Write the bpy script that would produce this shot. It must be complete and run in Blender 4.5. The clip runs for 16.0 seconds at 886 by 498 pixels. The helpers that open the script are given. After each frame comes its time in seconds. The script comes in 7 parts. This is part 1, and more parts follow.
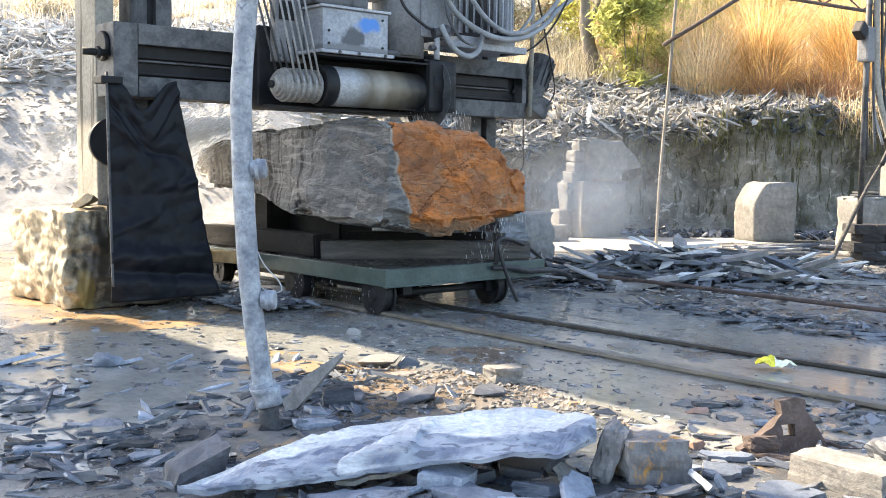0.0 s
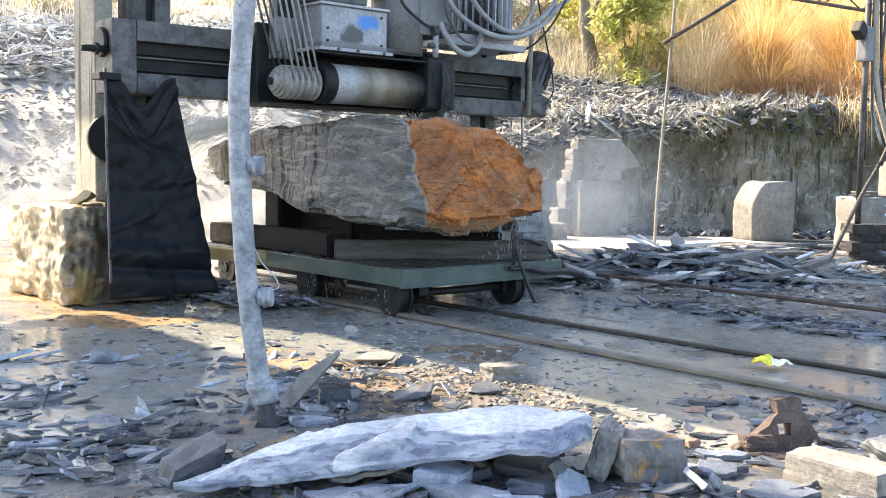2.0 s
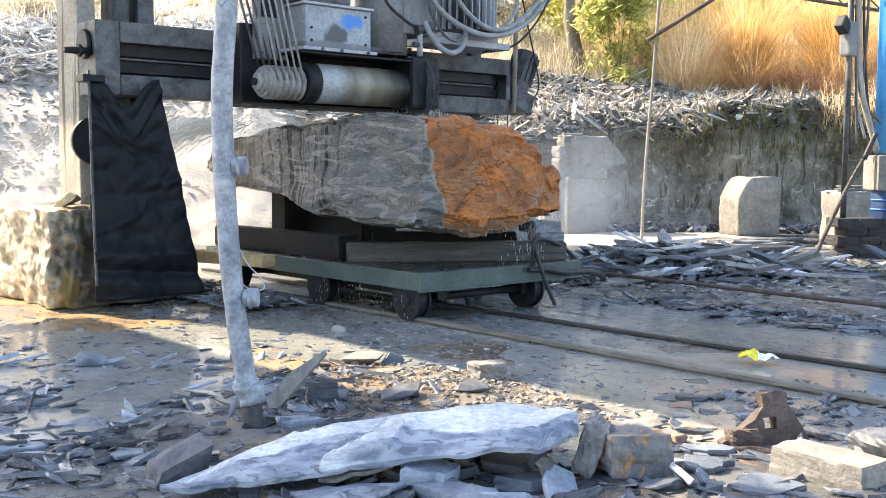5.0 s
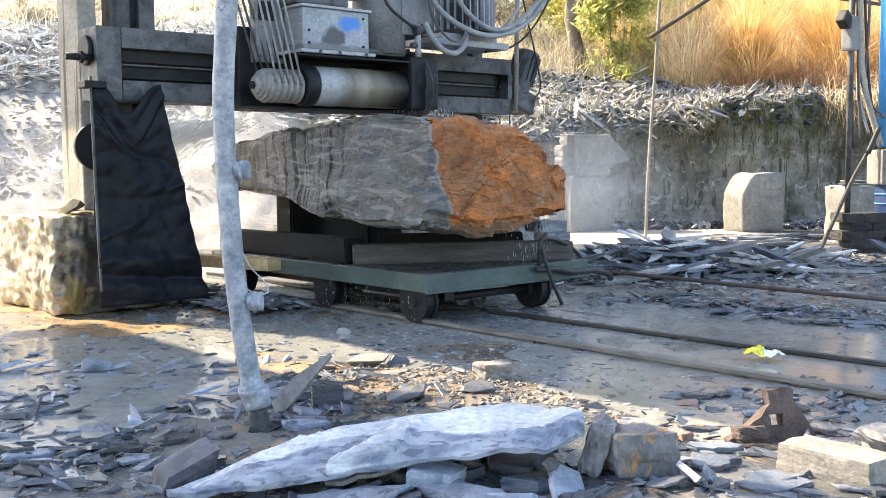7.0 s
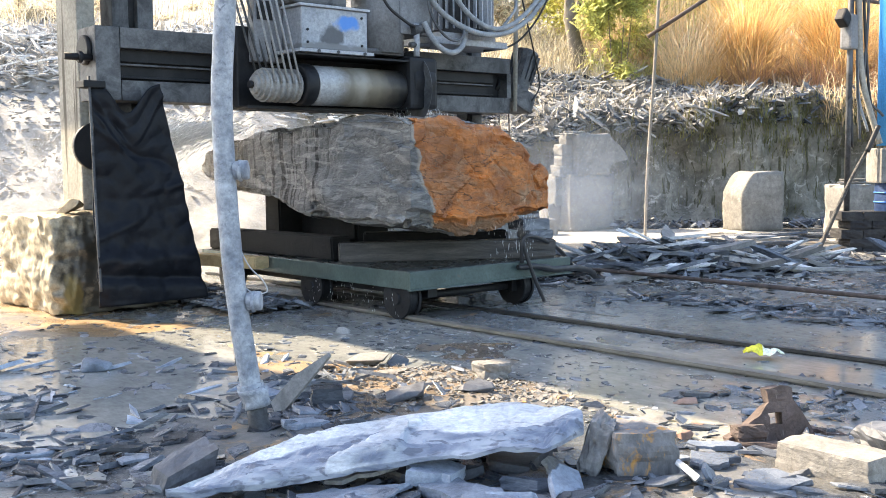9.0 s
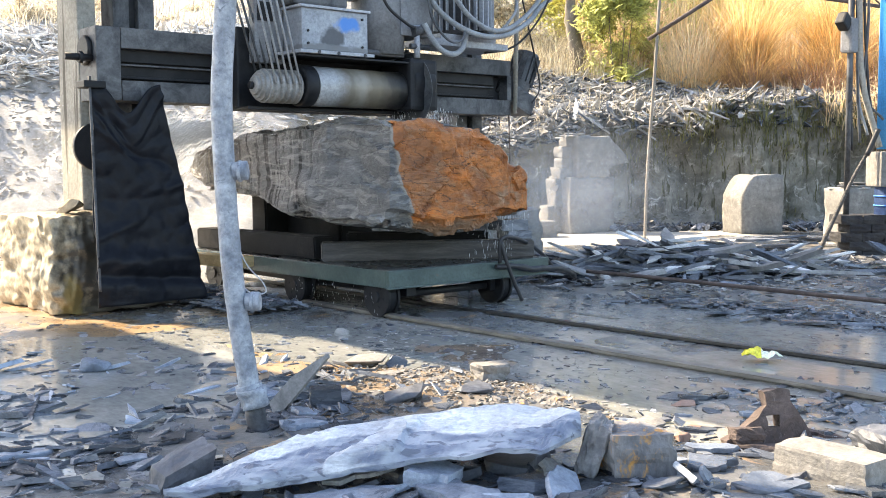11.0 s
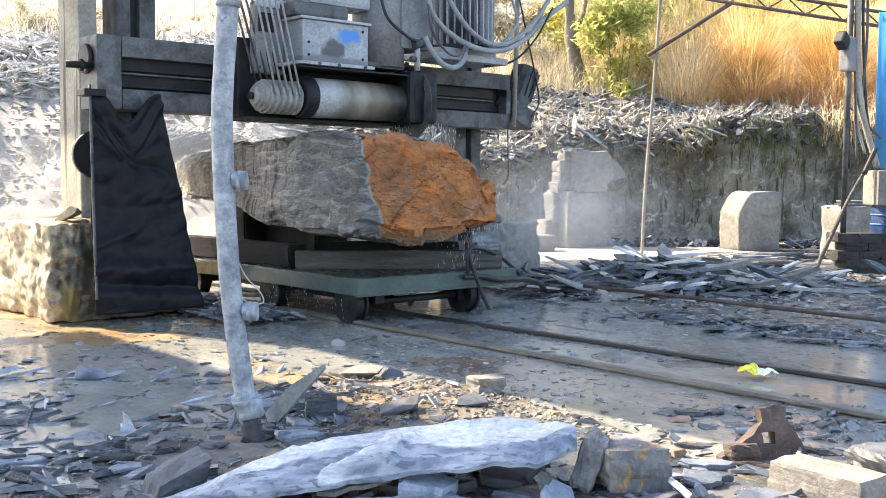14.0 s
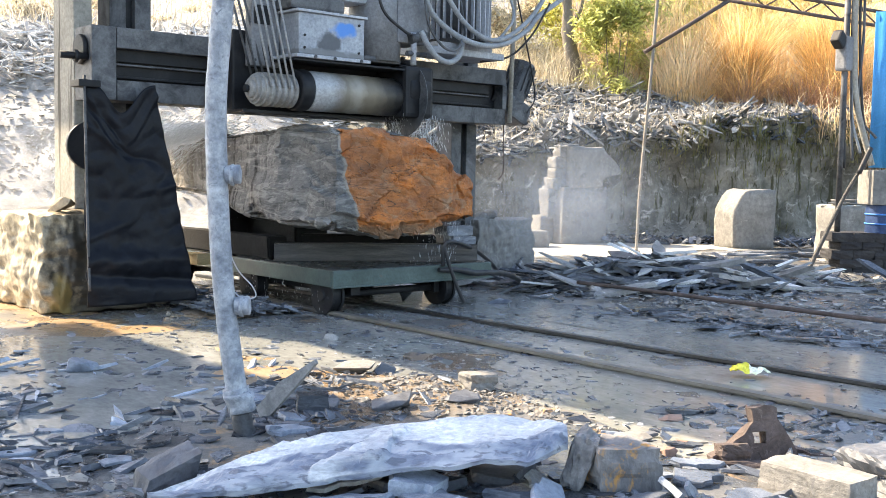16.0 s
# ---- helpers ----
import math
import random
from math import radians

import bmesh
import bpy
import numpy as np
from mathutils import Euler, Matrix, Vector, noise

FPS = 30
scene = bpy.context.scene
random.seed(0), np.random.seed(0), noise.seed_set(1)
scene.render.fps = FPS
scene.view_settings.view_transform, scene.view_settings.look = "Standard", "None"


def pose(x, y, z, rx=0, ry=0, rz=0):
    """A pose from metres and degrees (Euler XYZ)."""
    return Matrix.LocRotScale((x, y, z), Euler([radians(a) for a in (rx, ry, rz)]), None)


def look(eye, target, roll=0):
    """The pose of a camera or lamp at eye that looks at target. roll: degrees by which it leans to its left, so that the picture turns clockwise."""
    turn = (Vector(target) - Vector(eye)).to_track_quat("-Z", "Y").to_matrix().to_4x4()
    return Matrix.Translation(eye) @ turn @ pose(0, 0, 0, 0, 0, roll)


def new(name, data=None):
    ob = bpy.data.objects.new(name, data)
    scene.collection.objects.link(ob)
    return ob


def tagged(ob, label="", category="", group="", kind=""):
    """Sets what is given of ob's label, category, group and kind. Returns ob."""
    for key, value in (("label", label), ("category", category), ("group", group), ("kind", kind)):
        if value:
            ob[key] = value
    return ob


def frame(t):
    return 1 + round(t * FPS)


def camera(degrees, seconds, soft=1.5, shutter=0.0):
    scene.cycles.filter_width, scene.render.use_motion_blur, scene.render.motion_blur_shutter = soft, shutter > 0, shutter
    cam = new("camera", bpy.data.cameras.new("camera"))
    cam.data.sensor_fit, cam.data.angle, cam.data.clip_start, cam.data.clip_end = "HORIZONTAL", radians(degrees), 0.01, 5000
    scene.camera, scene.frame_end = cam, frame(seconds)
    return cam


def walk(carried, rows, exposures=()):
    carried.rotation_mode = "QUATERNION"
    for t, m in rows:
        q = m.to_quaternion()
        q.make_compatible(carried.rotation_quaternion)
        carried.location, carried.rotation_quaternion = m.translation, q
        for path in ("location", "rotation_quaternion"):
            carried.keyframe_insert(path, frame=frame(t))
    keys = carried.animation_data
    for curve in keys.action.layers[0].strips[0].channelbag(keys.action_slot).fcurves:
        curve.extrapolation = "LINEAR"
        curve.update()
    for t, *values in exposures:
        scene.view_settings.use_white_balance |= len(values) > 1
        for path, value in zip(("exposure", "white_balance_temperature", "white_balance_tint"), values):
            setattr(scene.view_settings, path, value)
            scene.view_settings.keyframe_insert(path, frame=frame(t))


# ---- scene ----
cam = camera(46.38, 16.0, soft=0.9)

# seconds, eye x, y, z, heading clockwise from +Y, tilt up, lean (degrees)
PATH = (
    (0.0, -0.024, 0.026, 1.497, 40.553, -4.499, 0.721),
    (0.5, -0.018, 0.018, 1.499, 40.378, -4.498, 0.710),
    (1.0, -0.012, 0.014, 1.497, 40.616, -4.529, 0.749),
    (1.5, -0.012, 0.010, 1.499, 40.685, -4.564, 0.658),
    (2.0, -0.018, 0.016, 1.497, 40.610, -4.614, 0.967),
    (2.5, -0.013, 0.016, 1.495, 40.515, -4.685, 1.074),
    (3.0, -0.013, 0.014, 1.495, 40.784, -4.693, 0.931),
    (3.5, -0.008, 0.014, 1.497, 41.047, -4.674, 0.846),
    (4.0, -0.011, 0.009, 1.496, 41.234, -4.665, 0.790),
    (6.5, 0.002, -0.001, 1.498, 41.008, -4.672, -0.403),
    (7.0, 0.000, 0.000, 1.500, 41.000, -4.650, -0.500),
    (7.5, 0.003, 0.001, 1.499, 40.942, -4.625, -0.583),
    (8.0, 0.001, -0.001, 1.500, 40.894, -4.665, -0.508),
    (8.5, 0.003, 0.002, 1.500, 40.940, -4.733, -0.455),
    (9.0, 0.003, -0.003, 1.499, 41.019, -4.689, -0.606),
    (11.5, 0.004, -0.012, 1.497, 41.041, -4.509, -0.143),
    (12.0, 0.000, -0.011, 1.498, 41.137, -4.233, 0.097),
    (12.5, -0.004, -0.014, 1.499, 41.241, -4.084, 0.249),
    (13.0, -0.006, -0.014, 1.501, 41.122, -4.061, 0.261),
    (13.5, -0.002, -0.014, 1.496, 41.129, -3.906, 0.360),
    (14.0, -0.006, -0.015, 1.497, 41.185, -3.888, 0.432),
    (14.5, 0.002, -0.011, 1.497, 41.396, -3.951, 0.557),
    (15.0, -0.004, -0.008, 1.496, 41.422, -4.103, 0.811),
    (15.5, 0.001, -0.011, 1.495, 41.508, -4.158, 0.856),
    (16.0, 0.009, -0.012, 1.510, 41.469, -4.224, 1.078),
)


def eye_pose(x, y, z, heading, tilt, lean):
    h, p = radians(heading), radians(tilt)
    way = Vector((math.sin(h) * math.cos(p), math.cos(h) * math.cos(p), math.sin(p)))
    e = Vector((x, y, z))
    return look(e, e + way, lean)


walk(cam, [(row[0], eye_pose(*row[1:])) for row in PATH], [(0.0, 1.90, 7150.0, 11.0), (16.0, 1.90, 7150.0, 11.0)])

# ---- daylight: high sun from beyond the yard, open sky ----
SUN_WAY = Vector((-0.40, 0.915, 1.0)).normalized()
world = bpy.data.worlds.new("sky")
scene.world = world
world.use_nodes = True
wn = world.node_tree.nodes
sky = wn.new("ShaderNodeTexSky")
sky.sky_type, sky.sun_disc = "NISHITA", False
sky.sun_elevation = math.asin(SUN_WAY.z)
sky.sun_rotation = math.atan2(SUN_WAY.x, SUN_WAY.y)
sky.dust_density = 1.5
world.node_tree.links.new(sky.outputs[0], wn["Background"].inputs[0])
wn["Background"].inputs[1].default_value = 0.15
sun = new("sun", bpy.data.lights.new("sun", "SUN"))
sun.data.energy, sun.data.angle, sun.data.color = 4.3, radians(0.6), (1.0, 0.86, 0.66)
sun.matrix_world = look(SUN_WAY * 30, (0, 0, 0))


# ---- materials ----
def material(name, dark, light, scale=4.0, rough=0.8, metal=0.0, bump=0.3, grain=60.0, stretch=(1, 1, 1), wear=None, wear_at=0.62,
             rough_low=None, vary=0.0, streak=None, streak_at=0.58, turn=(0, 0, 0), spec=0.5, translucent=0.0, wear_soft=0.1):
    """Two scales of noise between two colours; wear: a third colour in patches; streak: dark runs down the face; vary: lightness by piece."""
    m = bpy.data.materials.new(name)
    m.use_nodes = True
    t = m.node_tree
    n, link = t.nodes, t.links.new
    b = n["Principled BSDF"]
    tc = n.new("ShaderNodeTexCoord")
    oi = n.new("ShaderNodeObjectInfo")
    mp = n.new("ShaderNodeMapping")
    mp.inputs["Scale"].default_value = stretch
    mp.inputs["Rotation"].default_value = [radians(a) for a in turn]
    add = n.new("ShaderNodeVectorMath")
    add.operation = "MULTIPLY_ADD"
    add.inputs[1].default_value = (37.0, 53.0, 71.0)
    link(oi.outputs["Random"], add.inputs[0])
    link(tc.outputs["Object"], add.inputs[2])
    link(add.outputs[0], mp.inputs["Vector"])

    def noise_node(s, detail, r=0.6, distort=0.0, vec=mp):
        x = n.new("ShaderNodeTexNoise")
        x.inputs["Scale"].default_value, x.inputs["Detail"].default_value = s, detail
        x.inputs["Roughness"].default_value, x.inputs["Distortion"].default_value = r, distort
        link(vec.outputs[0], x.inputs["Vector"])
        return x

    def ramp(src, lo, hi, a=0.0, c=1.0):
        x = n.new("ShaderNodeMapRange")
        x.inputs[1].default_value, x.inputs[2].default_value = lo, hi
        x.inputs[3].default_value, x.inputs[4].default_value = a, c
        link(src, x.inputs[0])
        return x.outputs[0]

    def mix(fac, a, c, kind="MIX"):
        x = n.new("ShaderNodeMix")
        x.data_type, x.blend_type = "RGBA", kind
        for sock, v in ((0, fac), (6, a), (7, c)):
            if hasattr(v, "links"):
                link(v, x.inputs[sock])
            else:
                x.inputs[sock].default_value = v if isinstance(v, float) else (*v, 1.0)
        return x.outputs[2]

    big, fine = noise_node(scale, 6, 0.62, 0.4), noise_node(grain, 4, 0.7)
    col = mix(ramp(big.outputs[0], 0.32, 0.68), dark, light)
    g = ramp(fine.outputs[0], 0.3, 0.7, 0.72, 1.28)
    grey = n.new("ShaderNodeCombineColor")
    for k in range(3):
        link(g, grey.inputs[k])
    col = mix(1.0, col, grey.outputs[0], "MULTIPLY")
    if vary:
        isl = n.new("ShaderNodeNewGeometry")
        s = n.new("ShaderNodeMath")
        s.operation = "ADD"
        link(isl.outputs["Random Per Island"], s.inputs[0])
        link(oi.outputs["Random"], s.inputs[1])
        fr = n.new("ShaderNodeMath")
        fr.operation = "FRACT"
        link(s.outputs[0], fr.inputs[0])
        v = ramp(fr.outputs[0], 0, 1, 1 - vary, 1 + vary)
        gv = n.new("ShaderNodeCombineColor")
        for k in range(3):
            link(v, gv.inputs[k])
        col = mix(1.0, col, gv.outputs[0], "MULTIPLY")
    if wear:
        w = noise_node(scale * 2.3, 8, 0.7, 0.8)
        col = mix(ramp(w.outputs[0], wear_at, wear_at + wear_soft), col, wear)
    if streak:
        m2 = n.new("ShaderNodeMapping")
        m2.inputs["Scale"].default_value = (9.0, 9.0, 0.55)
        link(add.outputs[0], m2.inputs["Vector"])
        st = noise_node(1.0, 5, 0.6, 0.3, m2)
        col = mix(ramp(st.outputs[0], streak_at, streak_at + 0.07), col, streak)
    link(col, b.inputs["Base Color"])
    b.inputs["Metallic"].default_value = metal
    b.inputs["Specular IOR Level"].default_value = spec
    if rough_low is None:
        link(ramp(fine.outputs[0], 0.25, 0.75, max(rough - 0.12, 0.02), min(rough + 0.12, 1.0)), b.inputs["Roughness"])
    else:
        link(ramp(big.outputs[0], 0.4, 0.6, rough_low, rough), b.inputs["Roughness"])
    if bump:
        bp = n.new("ShaderNodeBump")
        bp.inputs["Strength"].default_value, bp.inputs["Distance"].default_value = bump, 0.02
        s = n.new("ShaderNodeMath")
        s.operation = "MULTIPLY_ADD"
        s.inputs[1].default_value = 0.35
        link(fine.outputs[0], s.inputs[0])
        link(big.outputs[0], s.inputs[2])
        link(s.outputs[0], bp.inputs["Height"])
        link(bp.outputs[0], b.inputs["Normal"])
    if translucent:
        tr = n.new("ShaderNodeBsdfTranslucent")
        link(col, tr.inputs[0])
        ms = n.new("ShaderNodeMixShader")
        ms.inputs[0].default_value = translucent
        link(b.outputs[0], ms.inputs[1])
        link(tr.outputs[0], ms.inputs[2])
        link(ms.outputs[0], n["Material Output"].inputs[0])
    return m


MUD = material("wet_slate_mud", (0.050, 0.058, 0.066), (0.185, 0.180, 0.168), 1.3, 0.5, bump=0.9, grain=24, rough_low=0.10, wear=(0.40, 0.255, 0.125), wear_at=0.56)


def add_sunlit_tan(m):
    """Sunlit tan put into the mud's colour, in a ragged band between the puddles and the rails."""
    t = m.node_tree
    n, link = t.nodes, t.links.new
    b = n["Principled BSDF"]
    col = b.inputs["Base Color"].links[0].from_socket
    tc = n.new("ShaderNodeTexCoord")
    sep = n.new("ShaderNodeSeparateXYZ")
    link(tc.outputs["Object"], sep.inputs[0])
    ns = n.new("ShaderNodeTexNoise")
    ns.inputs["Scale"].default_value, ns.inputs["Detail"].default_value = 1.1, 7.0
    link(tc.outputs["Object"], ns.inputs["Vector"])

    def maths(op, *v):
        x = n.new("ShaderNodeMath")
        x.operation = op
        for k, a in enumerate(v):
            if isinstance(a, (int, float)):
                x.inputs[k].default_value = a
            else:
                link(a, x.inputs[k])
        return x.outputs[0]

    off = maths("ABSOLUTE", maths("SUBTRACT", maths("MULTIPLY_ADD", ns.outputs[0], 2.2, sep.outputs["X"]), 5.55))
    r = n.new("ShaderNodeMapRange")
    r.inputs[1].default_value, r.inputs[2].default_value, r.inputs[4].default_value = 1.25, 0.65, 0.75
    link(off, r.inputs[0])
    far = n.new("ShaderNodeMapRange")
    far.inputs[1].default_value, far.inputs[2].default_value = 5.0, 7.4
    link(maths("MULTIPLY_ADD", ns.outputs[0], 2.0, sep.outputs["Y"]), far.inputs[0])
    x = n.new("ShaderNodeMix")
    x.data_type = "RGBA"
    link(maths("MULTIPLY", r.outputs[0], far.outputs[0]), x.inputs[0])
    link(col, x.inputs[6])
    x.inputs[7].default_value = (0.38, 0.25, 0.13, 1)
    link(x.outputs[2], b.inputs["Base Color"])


add_sunlit_tan(MUD)
WATER = material("muddy_water", (0.215, 0.228, 0.222), (0.32, 0.322, 0.30), 1.6, 0.14, bump=0.16, grain=16, rough_low=0.05, stretch=(1.0, 0.5, 1))
DUST = material("pale_stone_dust", (0.30, 0.28, 0.24), (0.46, 0.43, 0.37), 1.3, 0.95, bump=0.5, grain=20)
SLATE = material("grey_slate", (0.030, 0.038, 0.052), (0.155, 0.172, 0.198), 3.0, 0.42, bump=0.5, grain=45, vary=0.7, rough_low=0.10, stretch=(1, 1, 3))
OFFCUT = material("wet_dark_slate", (0.034, 0.040, 0.049), (0.17, 0.183, 0.20), 3.0, 0.42, bump=0.5, grain=45, vary=0.7, rough_low=0.2, stretch=(1, 1, 3))
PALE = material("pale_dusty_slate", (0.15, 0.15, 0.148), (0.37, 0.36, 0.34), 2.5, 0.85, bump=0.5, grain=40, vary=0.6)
# brighter copy of the pale dusty slate
BRIGHTSLATE = material("bright_pale_slate", (0.36, 0.36, 0.36), (0.64, 0.635, 0.615), 2.5, 0.85, bump=0.5, grain=40, vary=0.5)
BANK = material("grey_earth_bank", (0.075, 0.072, 0.056), (0.29, 0.275, 0.235), 1.5, 0.95, bump=1.0, grain=11, wear=(0.44, 0.42, 0.375), wear_at=0.555, streak=(0.07, 0.068, 0.04), streak_at=0.56)
SCREE = material("pale_scree_earth", (0.19, 0.19, 0.184), (0.37, 0.365, 0.35), 1.2, 0.95, bump=1.0, grain=7)
BLOCK = material("sawn_pale_stone", (0.15, 0.146, 0.136), (0.27, 0.262, 0.245), 1.8, 0.9, bump=1.0, grain=14, wear=(0.38, 0.365, 0.335), wear_at=0.60)
PIERSTONE = material("weathered_concrete", (0.19, 0.155, 0.105), (0.54, 0.465, 0.34), 2.2, 0.95, bump=0.9, grain=22, wear=(0.17, 0.15, 0.12), wear_at=0.6, streak=(0.20, 0.17, 0.12), streak_at=0.62)
STEEL = material("dusty_grey_steel", (0.065, 0.069, 0.074), (0.15, 0.154, 0.16), 1.3, 0.6, 0.15, bump=0.2, grain=35, wear=(0.010, 0.011, 0.014), wear_at=0.45, wear_soft=0.22)
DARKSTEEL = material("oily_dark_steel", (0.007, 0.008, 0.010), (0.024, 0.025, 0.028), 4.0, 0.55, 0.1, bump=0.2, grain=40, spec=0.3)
GREYPAINT = material("dull_grey_paint", (0.13, 0.135, 0.145), (0.24, 0.245, 0.255), 2.0, 0.6, bump=0.25, grain=30, wear=(0.05, 0.05, 0.053), wear_at=0.60, wear_soft=0.2)
LIGHTSTEEL = material("pale_grey_paint", (0.28, 0.30, 0.335), (0.46, 0.48, 0.51), 2.5, 0.55, bump=0.2, grain=30, wear=(0.12, 0.13, 0.15), wear_at=0.66)
SLEEVE = material("pale_spindle_sleeve", (0.21, 0.205, 0.195), (0.33, 0.325, 0.31), 3.0, 0.5, 0.15, bump=0.15, grain=25, wear=(0.18, 0.18, 0.17), wear_at=0.63)
DECK = material("wet_black_deck", (0.015, 0.018, 0.018), (0.05, 0.055, 0.052), 3.0, 0.4, bump=0.4, grain=30, rough_low=0.15)
GREEN = material("green_grey_paint", (0.035, 0.06, 0.056), (0.075, 0.115, 0.108), 3.0, 0.4, 0.1, bump=0.2, grain=40, wear=(0.10, 0.09, 0.075), wear_at=0.66)
RUBBER = material("black_rubber_sheet", (0.004, 0.005, 0.008), (0.013, 0.015, 0.020), 4.0, 0.42, bump=0.5, grain=20, wear=(0.06, 0.063, 0.068), wear_at=0.68, spec=0.16)
BLACK = material("black_cable", (0.012, 0.012, 0.014), (0.03, 0.03, 0.032), 6.0, 0.5, bump=0.1)
TIMBER = material("wet_old_timber", (0.022, 0.021, 0.02), (0.11, 0.10, 0.09), 3.0, 0.6, bump=1.0, grain=30, stretch=(0.5, 6, 6), rough_low=0.35)
# near-black colour holds the shade of the void under the boulder
DARKTIMBER = material("shade_black_timber", (0.003, 0.003, 0.003), (0.010, 0.009, 0.009), 2.0, 0.85, bump=0.8, grain=30, stretch=(6, 0.5, 6))
YELLOWTIMBER = material("new_pine_timber", (0.40, 0.28, 0.13), (0.58, 0.44, 0.24), 2.0, 0.7, bump=0.4, grain=30, stretch=(6, 0.6, 6))
RUST = material("rusty_iron", (0.062, 0.046, 0.04), (0.14, 0.106, 0.094), 6.0, 0.85, 0.1, bump=0.8, grain=50, wear=(0.21, 0.17, 0.15), wear_at=0.58)
BLUESLATE = material("blue_grey_slate", (0.15, 0.18, 0.235), (0.36, 0.41, 0.48), 5.0, 0.45, bump=0.7, grain=35, rough_low=0.28, vary=0.35)
DARKRAIL = material("dark_rail_steel", (0.02, 0.02, 0.02), (0.06, 0.055, 0.05), 5.0, 0.5, 0.4, bump=0.3, grain=40)
RAIL = material("worn_rail_steel", (0.09, 0.085, 0.075), (0.22, 0.20, 0.165), 5.0, 0.6, 0.2, bump=0.3, grain=40, stretch=(1, 0.3, 1))
PIPE = material("dusty_white_pipe", (0.15, 0.175, 0.215), (0.42, 0.45, 0.485), 9.0, 0.55, bump=0.4, grain=40, wear=(0.15, 0.17, 0.205), wear_at=0.57)
CREAM = material("cream_column_paint", (0.27, 0.255, 0.22), (0.43, 0.40, 0.34), 2.0, 0.85, bump=0.4, grain=25, streak=(0.12, 0.105, 0.085), streak_at=0.57)
WHITEHOSE = material("grey_plastic_hose", (0.20, 0.215, 0.23), (0.36, 0.375, 0.385), 5.0, 0.6, bump=0.15)
BELT = material("grey_dusty_belt", (0.22, 0.225, 0.23), (0.36, 0.365, 0.37), 8.0, 0.8, bump=0.2)
BLUE = material("blue_paint", (0.03, 0.16, 0.50), (0.06, 0.26, 0.70), 6.0, 0.6, bump=0.2)
BLUESHEET = material("blue_sheet_metal", (0.03, 0.22, 0.50), (0.06, 0.33, 0.66), 1.5, 0.5, bump=0.1)
YELLOWFILM = material("yellow_plastic_film", (0.75, 0.62, 0.02), (0.85, 0.80, 0.10), 18.0, 0.3, bump=0.4, grain=50)
GREENFILM = material("yellow_green_film", (0.70, 0.74, 0.40), (0.90, 0.90, 0.84), 14.0, 0.3, bump=0.4, grain=50)
STRAW = material("dry_golden_grass", (0.66, 0.48, 0.26), (0.92, 0.80, 0.58), 0.8, 0.8, bump=0, grain=9, vary=0.35, translucent=0.65)
GOLDSTRAW = material("orange_golden_grass", (0.58, 0.37, 0.14), (0.82, 0.60, 0.30), 0.8, 0.8, bump=0, grain=9, vary=0.4, translucent=0.6)
REDSTRAW = material("dry_red_brown_stems", (0.24, 0.13, 0.09), (0.44, 0.28, 0.18), 0.8, 0.85, bump=0, grain=9, vary=0.35, translucent=0.3)
LEAF = material("yellow_green_leaves", (0.42, 0.45, 0.15), (0.78, 0.76, 0.36), 0.7, 0.6, bump=0, grain=6, vary=0.4, translucent=0.68)
DRYLEAF = material("dry_scrub_twigs", (0.46, 0.40, 0.29), (0.76, 0.69, 0.54), 0.9, 0.85, bump=0, grain=8, vary=0.45, translucent=0.4)
BARK = material("grey_brown_bark", (0.12, 0.10, 0.08), (0.26, 0.23, 0.19), 3.0, 0.95, bump=0.9, grain=25, stretch=(1, 1, 0.3))
HILL = material("scrub_hillside", (0.28, 0.28, 0.10), (0.52, 0.46, 0.22), 0.5, 0.95, bump=0.6, grain=5)
BRICK = material("dark_sooty_stone", (0.013, 0.013, 0.016), (0.042, 0.041, 0.042), 4.0, 0.85, bump=0.6, grain=30)
TIN = material("corrugated_tin", (0.22, 0.22, 0.22), (0.36, 0.35, 0.34), 1.0, 0.6, 0.4, bump=0.1)
SPRAY = material("water_drops", (0.75, 0.78, 0.80), (0.9, 0.92, 0.94), 3.0, 0.25, bump=0, translucent=0.5)


